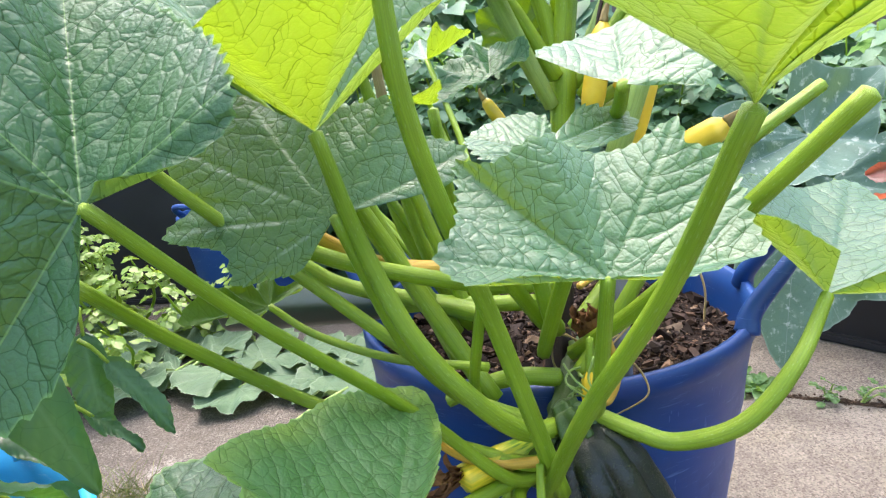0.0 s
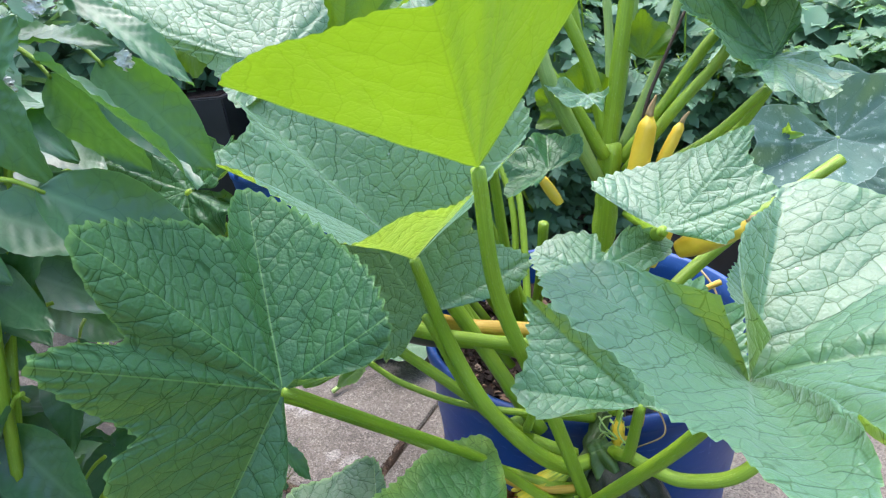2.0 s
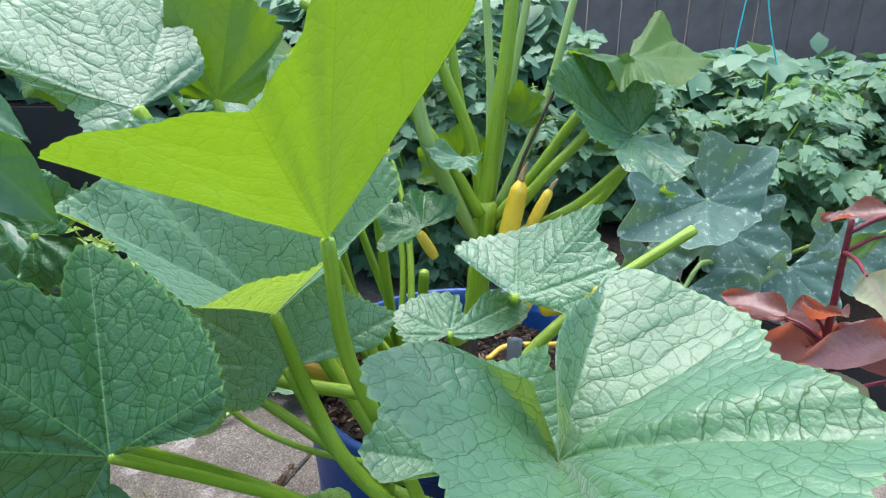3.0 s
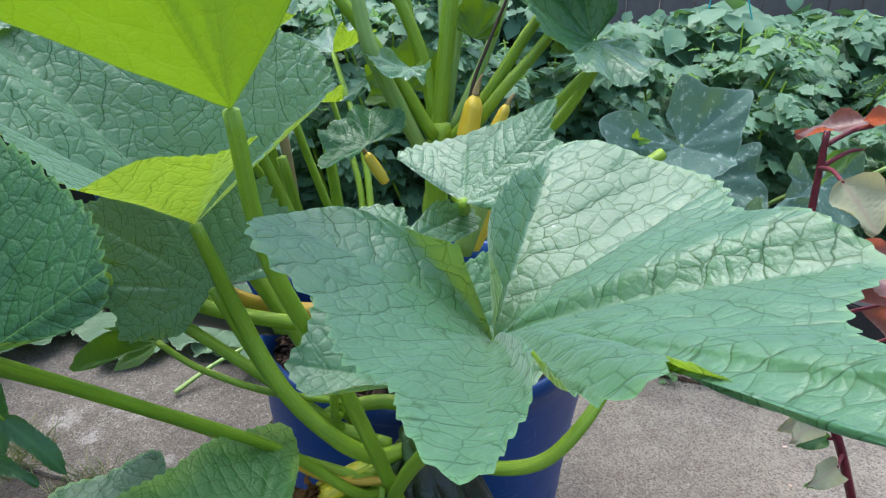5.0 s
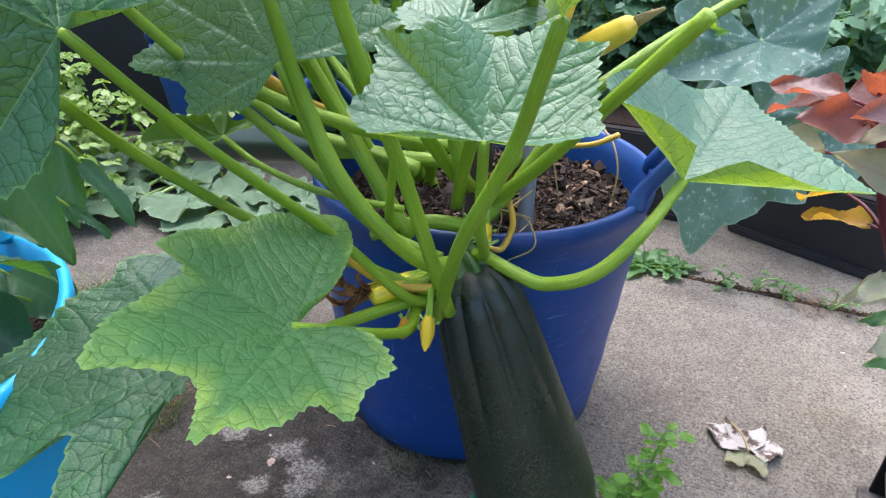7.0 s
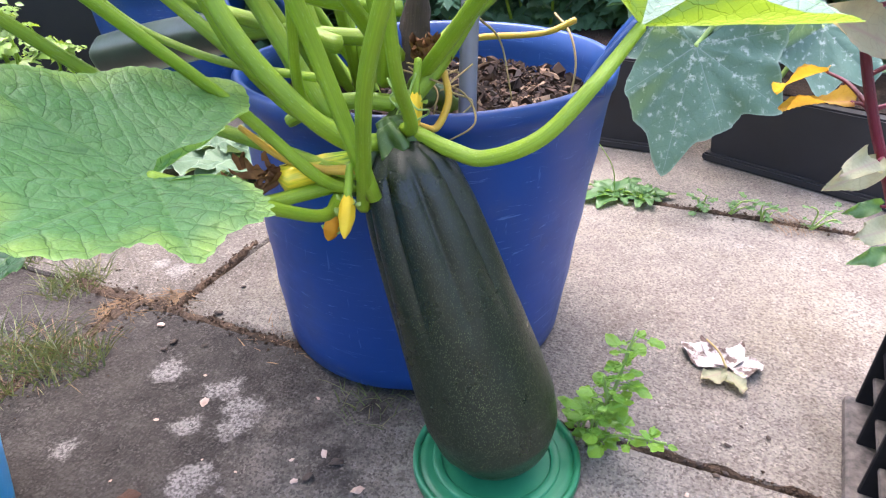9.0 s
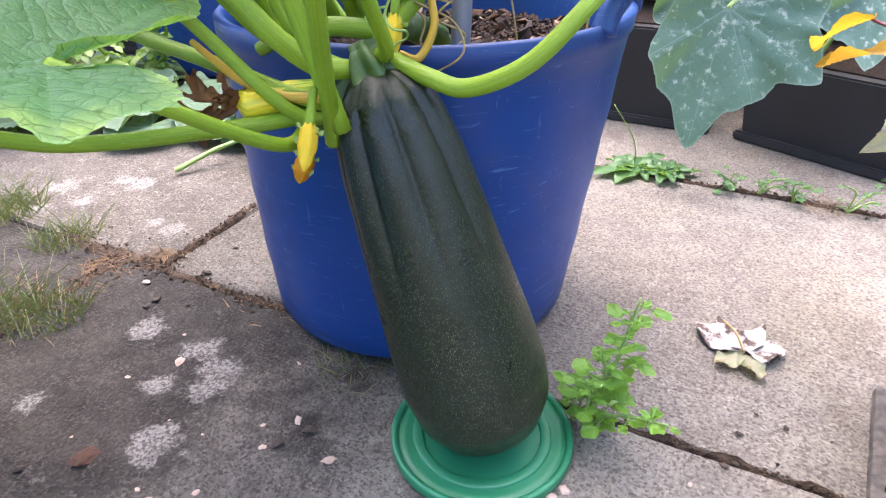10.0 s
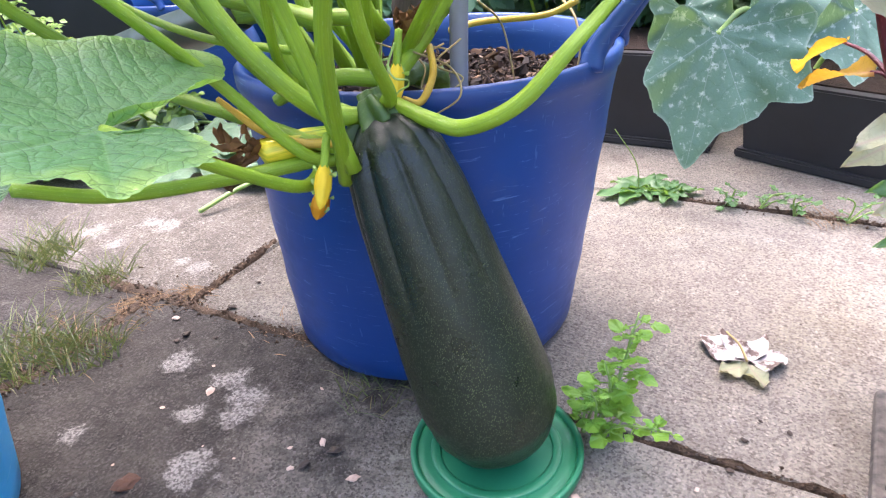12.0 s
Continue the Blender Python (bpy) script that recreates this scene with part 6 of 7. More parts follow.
squash_leaf((0.560, 0.540, 0.330), [(0.480, 0.500, 0.380), (0.500, 0.480, 0.270), (0.600, 0.460, 0.240), (0.690, 0.500, 0.290), (0.670, 0.560, 0.400)], (0, -0.7, 0.6), [(0.60, 0.62, 0.02), (0.59, 0.60, 0.20)], 304)
squash_leaf((0.780, 0.520, 0.330), [(0.700, 0.480, 0.400), (0.690, 0.440, 0.300), (0.780, 0.420, 0.230), (0.880, 0.470, 0.270), (0.880, 0.540, 0.380)], (0, -0.7, 0.6), [(0.62, 0.62, 0.02), (0.70, 0.60, 0.22)], 305)
squash_leaf((0.390, 0.520, 0.300), [(0.320, 0.480, 0.340), (0.330, 0.470, 0.240), (0.420, 0.450, 0.220), (0.480, 0.500, 0.280), (0.450, 0.550, 0.360)], (0, -0.7, 0.6), [(0.60, 0.62, 0.02), (0.48, 0.58, 0.20)], 306)
squash_leaf((0.950, 0.450, 0.420), [(0.860, 0.420, 0.470), (0.870, 0.380, 0.380), (0.950, 0.360, 0.330), (1.05, 0.400, 0.360), (1.06, 0.470, 0.470)], (0, -0.7, 0.6), [(0.62, 0.62, 0.02), (0.80, 0.56, 0.26)], 307)
# its flower
fl = put("flower_stalk", tube([(0.33, 0.45, 0.36), (0.345, 0.44, 0.42), (0.372, 0.43, 0.448)], [0.003, 0.003, 0.0035], 8), STALK_PALE, squash)
star = [lance_mesh((0.375, 0.43, 0.450), (0.375 + 0.030 * math.cos(a), 0.42 - 0.01 * math.sin(a), 0.440 + 0.034 * math.sin(a)), (0, -1, 0.3), 0.014, k, 0.4, 0.2, 10, 3) for k, a in enumerate((0.4, 1.6, 2.9, 4.0, 4.7, 5.4))]
put("flower", join_meshes("flower", star), LEAF_WEED, fl, "pale yellow-green squash flower")

# black planter behind the squash leaf
def planter(corner, along, length, depth, height, label="low black plastic planter trough standing on the paving"):
    ob = thing("planter_box", (*corner, 0), label, "planter")
    a = V((*along, 0)).normalized()
    n = V((-a.y, a.x, 0))
    C = V((*corner, 0))
    def box(u0, u1, w0, w1, z0, z1, flare=0.0):
        bm = bmesh.new()
        vs = []
        for z in (z0, z1):
            g = flare if z == z1 else 0.0
            for u, w in ((u0 - g, w0 - g), (u1 + g, w0 - g), (u1 + g, w1 + g), (u0 - g, w1 + g)):
                vs.append(bm.verts.new(C + a * u + n * w + V((0, 0, z))))
        for f in ((3, 2, 1, 0), (4, 5, 6, 7), (0, 1, 5, 4), (1, 2, 6, 5), (2, 3, 7, 6), (3, 0, 4, 7)):
            bm.faces.new([vs[i] for i in f])
        bmesh.ops.bevel(bm, geom=bm.edges[:], offset=0.004, segments=2, affect="EDGES")
        return bm
    def hard(name, bm, mat, label=""):
        o = part(name, bm, mat, ob, label)
        o.data.polygons.foreach_set("use_smooth", [False] * len(o.data.polygons))
    hard("trough", box(0, length, 0, depth, 0.012, height, 0.015), BLACK)
    hard("foot_rim", box(-0.012, length + 0.012, -0.012, depth + 0.012, 0.0, 0.018), BLACK)
    hard("soil", box(0.01, length - 0.01, 0.01, depth - 0.01, height - 0.01, height + 0.003), SOIL)
    return ob
planter((0.545, 0.560), (0.72, -0.69), 0.75, 0.30, 0.16)
planter((0.20, 0.70), (0.9, -0.36), 0.30, 0.28, 0.2)
# the last, tall one is an added black box imitating deep shade
planter((-1.78, 1.17), (1.0, -0.05), 0.72, 0.30, 0.50, "tall black box added behind the weeds to stand in for dark shade")

# ---- crimson amaranth ----
amaranth = thing("amaranth_plant", (0.590, -0.125, 0.0), "crimson amaranth plant with dark red stem and broad bronze leaves", "plant")
AMARANTH_STEM = [(0.590, -0.125, -0.005), (0.552, -0.123, 0.084), (0.501, -0.122, 0.212), (0.446, -0.117, 0.327), (0.415, -0.110, 0.420), (0.408, -0.110, 0.510), (0.405, -0.110, 0.600)]
put("main_stem", tube(AMARANTH_STEM, [0.0054, 0.0052, 0.0050, 0.0046, 0.0042, 0.0036, 0.0028], 12, 0.08, 6, 8), STALK_RED, amaranth)
stem_line = spline(AMARANTH_STEM, 12)
AMARANTH_LEAVES = (
    ((0.381, -0.08, 0.462), (0.337, 0.026, 0.431), (0, -0.5, 0.9), 0.04, LEAF_RED),
    ((0.392, -0.11, 0.446), (0.323, -0.13, 0.459), (0, -0.7, 0.7), 0.055, LEAF_RED),
    ((0.409, -0.1, 0.432), (0.402, -0.06, 0.487), (-0.2, -1, 0.3), 0.058, LEAF_RED),
    ((0.399, -0.1, 0.475), (0.399, -0.14, 0.511), (0, -0.2, 1), 0.05, LEAF_RED),
    ((0.415, -0.1, 0.432), (0.445, -0.1, 0.468), (0.2, -0.8, 0.5), 0.05, LEAF_RED),
    ((0.366, -0.1, 0.412), (0.312, -0.02, 0.413), (0, -0.5, 0.9), 0.04, LEAF_RED_OLD),
    ((0.466, -0.12, 0.376), (0.357, -0.16, 0.433), (0, -0.7, 0.7), 0.052, LEAF_RED_OLD),
    ((0.437, -0.1, 0.33), (0.412, 0.02, 0.297), (0, -0.6, 0.8), 0.04, LEAF_RED_SUN),
    ((0.443, -0.11, 0.443), (0.374, -0.15, 0.449), (0, -0.3, 0.9), 0.03, LEAF_RED_OLD),
    ((0.378, -0.08, 0.466), (0.325, -0.016, 0.469), (0, -0.4, 0.9), 0.044, LEAF_RED),
    ((0.473, -0.12, 0.46), (0.341, -0.2, 0.49), (0, -0.4, 0.9), 0.05, LEAF_RED),
    ((0.475, -0.12, 0.446), (0.491, -0.18, 0.438), (0, -0.4, 0.9), 0.05, LEAF_RED),
    ((0.429, -0.05, 0.348), (0.415, 0.05, 0.308), (0, -0.7, 0.7), 0.036, LEAF_RED_SUN),
    ((0.442, -0.16, 0.292), (0.390, -0.205, 0.300), (0, -0.5, 0.9), 0.030, LEAF_RED_OLD),
    ((0.476, -0.16, 0.218), (0.420, -0.205, 0.236), (0, -0.5, 0.9), 0.030, LEAF_RED_OLD),
    ((0.472, -0.12, 0.274), (0.415, -0.14, 0.253), (0, -0.6, 0.8), 0.034, LEAF_RED_OLD),
    ((0.485, -0.12, 0.225), (0.445, -0.13, 0.221), (0, -0.6, 0.8), 0.018, LEAF_ROSETTE),
    ((0.509, -0.12, 0.17), (0.465, -0.14, 0.166), (0, -0.6, 0.8), 0.022, LEAF_ROSETTE),
    ((0.568, -0.100, 0.405), (0.399, -0.100, 0.456), (0.1, -0.75, 0.66), 0.056, LEAF_RED),
    ((0.545, -0.095, 0.437), (0.453, -0.100, 0.472), (0, -0.6, 0.8), 0.044, LEAF_RED),
    ((0.560, -0.090, 0.350), (0.500, -0.110, 0.395), (0.1, -0.8, 0.6), 0.050, LEAF_RED),
    ((0.448, -0.11, 0.605), (0.397, -0.064, 0.591), (0, -0.3, 0.9), 0.034, LEAF_RED),
    ((0.448, -0.11, 0.603), (0.446, -0.15, 0.625), (0, -0.4, 0.9), 0.036, LEAF_RED),
    ((0.373, -0.2, 0.579), (0.39, -0.24, 0.548), (-0.2, -0.8, 0.6), 0.05, LEAF_RED_OLD),
    ((0.448, -0.11, 0.583), (0.428, -0.06, 0.526), (0, -0.5, 0.8), 0.03, LEAF_ROSETTE),
)
for k, (b, t, u, w, m) in enumerate(AMARANTH_LEAVES):
    b, t = V(b), V(t)
    root = min(stem_line, key=lambda q: (q - b).length + abs(q.z - b.z + 0.02))
    lf = put("leaf", lance_mesh(b, t, u, w, 320 + k, 0.45, 0.12, 22, 9, 0.25, 0.006), m, amaranth)
    put("leaf_stalk", tube([root, root.lerp(b, 0.55) + V((0, 0, 0.004)), b.lerp(t, 0.04)], [0.0026, 0.0021, 0.0016], 8), STALK_RED, lf)

# ---- black crate at the edge of the paving ----
def crate(corner, along, length, depth, height):
    """A ribbed plastic crate: dusty foot ledge, side walls set back, upright fins, level lips and a rolled rim."""
    ob = thing("plastic_crate", (*corner, 0), "black ribbed plastic crate with a dusty ledge on the paving", "crate")
    a = V((*along, 0)).normalized()
    n = V((-a.y, a.x, 0))
    C = V((*corner, 0))
    def box(name, u0, u1, w0, w1, z0, z1, mat, taper=0.0, b=0.0012):
        bm = bmesh.new()
        vs = []
        for z in (z0, z1):
            g = taper if z == z1 else 0.0
            for u, w in ((u0, w0 + g), (u1, w0 + g), (u1, w1), (u0, w1)):
                vs.append(bm.verts.new(C + a * u + n * w + V((0, 0, z))))
        for f in ((3, 2, 1, 0), (4, 5, 6, 7), (0, 1, 5, 4), (1, 2, 6, 5), (2, 3, 7, 6), (3, 0, 4, 7)):
            bm.faces.new([vs[i] for i in f])
        bmesh.ops.recalc_face_normals(bm, faces=bm.faces[:])
        bmesh.ops.bevel(bm, geom=bm.edges[:], offset=b, segments=1, affect="EDGES")
        o = part(name, bm, mat, ob)
        o.data.polygons.foreach_set("use_smooth", [False] * len(o.data.polygons))
    box("foot_ledge", -0.004, length, -0.010, 0.030, 0.0, 0.011, CRATE_DUST, 0.002, 0.002)
    box("side_wall", 0.0, length, 0.020, 0.024, 0.011, height, CRATE_BLACK)
    box("side_wall", 0.0, 0.004, 0.024, depth, 0.0, height, CRATE_BLACK)
    box("side_wall", length - 0.004, length, 0.024, depth, 0.0, height, CRATE_BLACK)
    box("side_wall", 0.0, length, depth, depth + 0.004, 0.0, height, CRATE_BLACK)
    box("bottom", 0.004, length - 0.004, 0.024, depth, 0.004, 0.010, CRATE_BLACK)
    pitch = 0.069
    for i in range(int(length / pitch) + 1):
        box("fin", i * pitch, i * pitch + 0.006, 0.001, 0.0205, 0.0105, height - 0.012, CRATE_BLACK, 0.004)
    for z in (0.045, 0.080, 0.115):
        for i in range(int(length / pitch)):
            box("lip", i * pitch + 0.0055, (i + 1) * pitch + 0.0005, 0.008, 0.0205, z, z + 0.006, CRATE_DUST if z < 0.05 else CRATE_BLACK)
    box("rim", -0.003, length + 0.003, -0.001, 0.028, height - 0.012, height, CRATE_BLACK, 0.0, 0.003)
    for u in (-0.003, length - 0.005):
        box("rim", u, u + 0.010, 0.028, depth + 0.006, height - 0.012, height, CRATE_BLACK, 0.0, 0.003)
    box("rim", 0.007, length - 0.005, depth - 0.002, depth + 0.006, height - 0.012, height, CRATE_BLACK, 0.0, 0.003)
    return ob
crate((0.492, -0.180), (-0.42, -0.91), 0.42, 0.28, 0.165)

# ---- small things on the paving ----
def weed_plant(at, height, seed, label, n=9, size=0.018, spread=0.5, material=LEAF_WEED, stems=3):
    rng = random.Random(seed)
    ob = thing("weed", at, label, "weed", "weeds in the paving")
    A = V(at)
    for s in range(stems):
        top = A + V((rng.uniform(-spread * 0.55, spread) * height * 0.7 + 0.01, rng.uniform(-0.4, 0.2) * height, height * (1.0, 0.75, 0.45, 0.88, 0.6)[s]))
        mid = A.lerp(top, 0.5) + V((rng.uniform(-0.01, 0.01), 0, 0.01))
        st = put("stem", tube([A - V((0, 0, 0.004)), mid, top], [0.0017, 0.0014, 0.0009], 8), STALK_PALE, ob)
        meshes = []
        line = spline([A, mid, top], 10)
        for k in range(n):
            p = line[int(3 + (len(line) - 4) * (k + rng.uniform(0, 0.9)) / n)]
            a = k * 2.4 + seed + rng.uniform(-0.6, 0.6)
            L = size * rng.uniform(0.55, 1.25)
            d = V((math.cos(a), math.sin(a), rng.uniform(-0.25, 0.6))).normalized()
            e = p + d * L * rng.uniform(0.5, 1.3)
            side = V((-d.y, d.x, 0)).normalized()
            up = V((rng.uniform(-0.5, 0.5), rng.uniform(-0.9, -0.1), 1))
            meshes.append(leaf_mesh(e, [e + q * L for q in (side * 0.34 + d * 0.10, side * 0.42 + d * 0.50, d * 0.98, d * 0.50 - side * 0.42, d * 0.10 - side * 0.34)], up, k, 0.98, 40, 30, 5, 0.0012, 0.0002, 12, 0.02, veins=False))
            meshes.append(tube([p, e + d * L * 0.05], [0.0007, 0.0005], 5))
        put("foliage", join_meshes("foliage", meshes), material, st)
    return ob
weed_plant((0.184, -0.250, 0.0), 0.150, 5, "bushy bright green weed growing from a paving joint", 17, 0.0155, 0.58, stems=5)
weed_plant((0.174, -0.245, 0.0), 0.05, 6, "low green weed beside the lid", 6, 0.014)
for k, (x, y) in enumerate(((0.503, 0.300), (0.554, 0.275), (0.624, 0.248), (0.46, 0.315), (0.700, 0.215))):
    weed_plant((x, y, 0.0), 0.032 + 0.006 * (k % 3), 70 + k, "small green weed in a paving joint", 4, 0.013 + 0.002 * (k % 2), 1.4, LEAF_ROSETTE)


def rosette(at, R, seed, label):
    rng = random.Random(seed)
    ob = thing("weed", at, label, "weed", "weeds in the paving")
    for k in range(11):
        a = k * 0.62 + rng.uniform(-0.2, 0.2)
        L = R * rng.uniform(0.6, 1.1)
        put("leaf", lance_mesh(V(at) + V((0, 0, 0.006)), V(at) + V((math.cos(a) * L, math.sin(a) * L * 0.8, 0.010 + rng.uniform(0, 0.012))), (0, 0, 1), L * 0.42, k, 0.25, 0.12, 14, 5, 0, 0.004), LEAF_ROSETTE, ob)
    if R > 0.07:
        put("flower_stalk", tube([V(at), V(at) + V((-0.01, 0.0, 0.06)), V(at) + V((-0.05, 0.01, 0.12))], [0.0013, 0.001, 0.0008], 6), STALK_PALE, ob)
rosette((0.315, 0.375, 0.0), 0.085, 5, "flat green dandelion rosette in a paving joint")
rosette((0.365, 0.360, 0.0), 0.062, 6, "flat green dandelion rosette in a paving joint")


def grass_tuft(at, R, h, n, seed, material, label, lay=1.0):
    rng = random.Random(seed)
    verts, faces = [], []
    for _ in range(n):
        a, rr = rng.uniform(0, 6.28), R * math.sqrt(rng.random())
        p = V(at) + V((math.cos(a) * rr, math.sin(a) * rr, -0.002))
        d = V((rng.uniform(-0.8, 0.8), rng.uniform(-0.8, 0.8), lay)).normalized()
        L, w = h * rng.uniform(0.35, 1.35), rng.uniform(0.0004, 0.0009)
        sd = d.orthogonal().normalized() * w
        o = len(verts)
        bend = V((d.x, d.y, 0)) * L * 0.5
        for i, f in enumerate((0, 0.4, 0.75)):
            q = p + d * (L * f) + bend * f * f - V((0, 0, 0.25 * L * f * f))
            verts += [q - sd * (1 - f * 0.6), q + sd * (1 - f * 0.6)]
        verts.append(p + d * L + bend - V((0, 0, 0.3 * L)))
        faces += [(o, o + 1, o + 3, o + 2), (o + 2, o + 3, o + 5, o + 4), (o + 4, o + 5, o + 6)]
    ob = put("grass", to_mesh("grass", verts, faces), material)
    return tagged(ob, label, "grass", kind="stuff")
grass_tuft((-0.530, -0.165, 0), 0.060, 0.080, 230, 1, GRASS, "tuft of green grass in the paving joint")
grass_tuft((-0.460, -0.150, 0), 0.045, 0.055, 130, 10, GRASS, "tuft of green grass in the paving joint")
grass_tuft((-0.720, 0.110, 0), 0.055, 0.075, 200, 2, GRASS, "tuft of green grass in the paving joint")
grass_tuft((-0.570, 0.040, 0), 0.050, 0.046, 170, 3, GRASS, "tuft of green grass in the paving joint")
grass_tuft((-0.455, -0.030, 0), 0.040, 0.020, 420, 4, STRAW, "patch of dry brown grass in the joint", 0.12)
grass_tuft((-0.395, -0.010, 0), 0.038, 0.018, 420, 5, STRAW, "patch of dry brown grass in the joint", 0.12)
grass_tuft((-0.440, -0.105, 0), 0.030, 0.016, 160, 11, STRAW, "patch of dry brown grass in the joint", 0.12)
grass_tuft((-0.20, -0.088, 0), 0.055, 0.016, 260, 8, STRAW, "dead moss and fibres in the joint beside the tub", 0.10)
grass_tuft((-0.50, -0.14, 0), 0.075, 0.040, 120, 9, STRAW, "dry blades among the grass", 0.5)
grass_tuft((-0.055, -0.195, 0), 0.050, 0.040, 80, 6, GRASS, "sparse grass growing at the foot of the tub")
grass_tuft((0.60, 0.255, 0), 0.04, 0.03, 120, 7, STRAW, "dry grass in the paving joint")

# soil and crumbs filling the joints
def joint_strip(a, b, width, seed, label):
    rng = random.Random(seed)
    A, B = V((*a, 0)), V((*b, 0))
    n = max(4, int((B - A).length / 0.012))
    side = V((-(B - A).y, (B - A).x, 0)).normalized()
    verts, faces = [], []
    for i in range(n + 1):
        p = A.lerp(B, i / n)
        for k in range(6):
            w = (k / 5 - 0.5) * width * (0.7 + 0.6 * abs(noise.noise(p * 25)))
            z = -0.008 if k in (0, 5) else 0.0005 + 0.010 * noise.noise(p * 70 + V((k, 0, seed)))
            verts.append(p + side * (w + 0.006 * noise.noise(p * 30)) + V((0, 0, z)))
    for i in range(n):
        for k in range(5):
            faces.append((i * 6 + k, i * 6 + k + 1, (i + 1) * 6 + k + 1, (i + 1) * 6 + k))
    for _ in range(n * (22 if width > 0.015 else 5)):
        p = A.lerp(B, rng.random()) + side * rng.gauss(0, width * (0.75 if rng.random() < 0.16 else 0.26))
        r = 0.0005 + 0.0030 * rng.random() ** 2.5
        o = len(verts)
        for q in ((1, 0, 0.3), (-0.6, 0.8, 0.2), (-0.5, -0.8, 0.3), (0, 0, 1.3), (0.1, 0.1, -0.3)):
            verts.append(p + V(q) * r * rng.uniform(0.7, 1.2))
        faces += [(o, o + 1, o + 3), (o + 1, o + 2, o + 3), (o + 2, o, o + 3), (o + 1, o, o + 4), (o + 2, o + 1, o + 4), (o, o + 2, o + 4)]
    ob = put("joint_soil", to_mesh("joint", verts, faces), DIRT)
    return tagged(ob, label, "soil", kind="stuff")
for u0, v0, u1, v1, w, label in ((-0.03, 0.0, 0.34, 0.0, 0.026, "dark crumbly soil and dead moss in the paving joint"), (-0.022, 0.0, -0.040, 0.21, 0.020, "dark crumbly soil in the paving joint"),
                                 (-0.03, 0.0, -0.24, 0.0, 0.038, "brown soil and dead moss in the paving joint"), (0.52, 0.0, 1.25, 0.0, 0.007, "thin line of soil in the paving joint"),
                                 (0.52, 0.61, 1.25, 0.61, 0.016, "soil and moss in the paving joint"), (-0.09, 0.0, -0.09, -0.30, 0.045, "soil and moss in the paving joint")):
    joint_strip(patio_point(u0, v0)[:2], patio_point(u1, v1)[:2], w, int(w * 1000) + int(u1 * 10), label)


def crumb(kind, at, r, seed, material, label, flat=0.5):
    rng = random.Random(seed)
    bm = bmesh.new()
    bmesh.ops.create_icosphere(bm, subdivisions=2, radius=1.0)
    for v in bm.verts:
        v.co *= 0.85 * (1 + 0.5 * noise.noise(v.co * 1.7 + V((seed, 0, 0))) + 0.35 * noise.noise(v.co * 4.0 + V((seed, 3, 0))))
        v.co = V((v.co.x * r * 1.3, v.co.y * r * 0.9, v.co.z * r * flat))
    turn = Euler((rng.uniform(-0.3, 0.3), rng.uniform(-0.3, 0.3), rng.uniform(0, 6.3))).to_matrix()
    for v in bm.verts:
        v.co = turn @ v.co + V((at[0], at[1], r * flat * 0.7))
    me = bpy.data.meshes.new(kind)
    bm.to_mesh(me)
    bm.free()
    ob = put(kind, me, material)
    return tagged(ob, label, kind.replace("_", " "), kind + "s on the paving")


PALE, DARKC = "small pale crumb lying on the paving", "dark crumb of soil lying on the paving"
for k, (x, y, r) in enumerate(((-0.383, -0.063, 0.0075), (-0.26, -0.21, 0.0065), (-0.305, -0.24, 0.003), (-0.278, -0.163, 0.003), (-0.125, -0.197, 0.0025), (-0.098, -0.28, 0.0055), (-0.121, -0.317, 0.005), (-0.131, -0.29, 0.003),
                               (-0.053, -0.325, 0.0075), (-0.161, -0.373, 0.004), (-0.2, -0.385, 0.004), (-0.215, -0.376, 0.003), (-0.066, -0.374, 0.003), (-0.217, -0.395, 0.005), (-0.313, -0.326, 0.002), (-0.228, -0.294, 0.002), (-0.186, -0.308, 0.002),
                               (0.152, -0.343, 0.007), (0.163, -0.332, 0.006), (0.59, 0.114, 0.004), (0.557, 0.028, 0.003), (0.274, -0.313, 0.003))):
    crumb("crumb", (x, y), r * 0.85, k, CRUMB, PALE, 0.35)
for k, (x, y, r) in enumerate(((-0.299, 0.036, 0.005), (-0.108, -0.312, 0.0085), (-0.348, -0.1, 0.009), (-0.303, -0.106, 0.005), (-0.081, -0.291, 0.009), (-0.336, -0.368, 0.007), (-0.354, -0.116, 0.006), (-0.311, -0.033, 0.008), (-0.135, -0.382, 0.007),
                               (0.333, -0.248, 0.005), (0.38, -0.235, 0.0045), (0.357, -0.219, 0.003), (0.297, -0.274, 0.004), (0.309, -0.289, 0.005), (0.284, -0.27, 0.004), (0.32, -0.285, 0.004), (0.417, -0.248, 0.002), (0.456, -0.043, 0.002))):
    crumb("soil_clod", (x, y), r * 0.75, 50 + k, CLOD, DARKC, 0.5)
crumb("soil_clod", (-0.283, -0.349), 0.012, 91, plain("rusty_moss", (0.045, 0.020, 0.011), (0.085, 0.038, 0.018), 80.0, 0.9, 0.8, 0.003), "flat rust-brown clump of moss on the paving", 0.25)

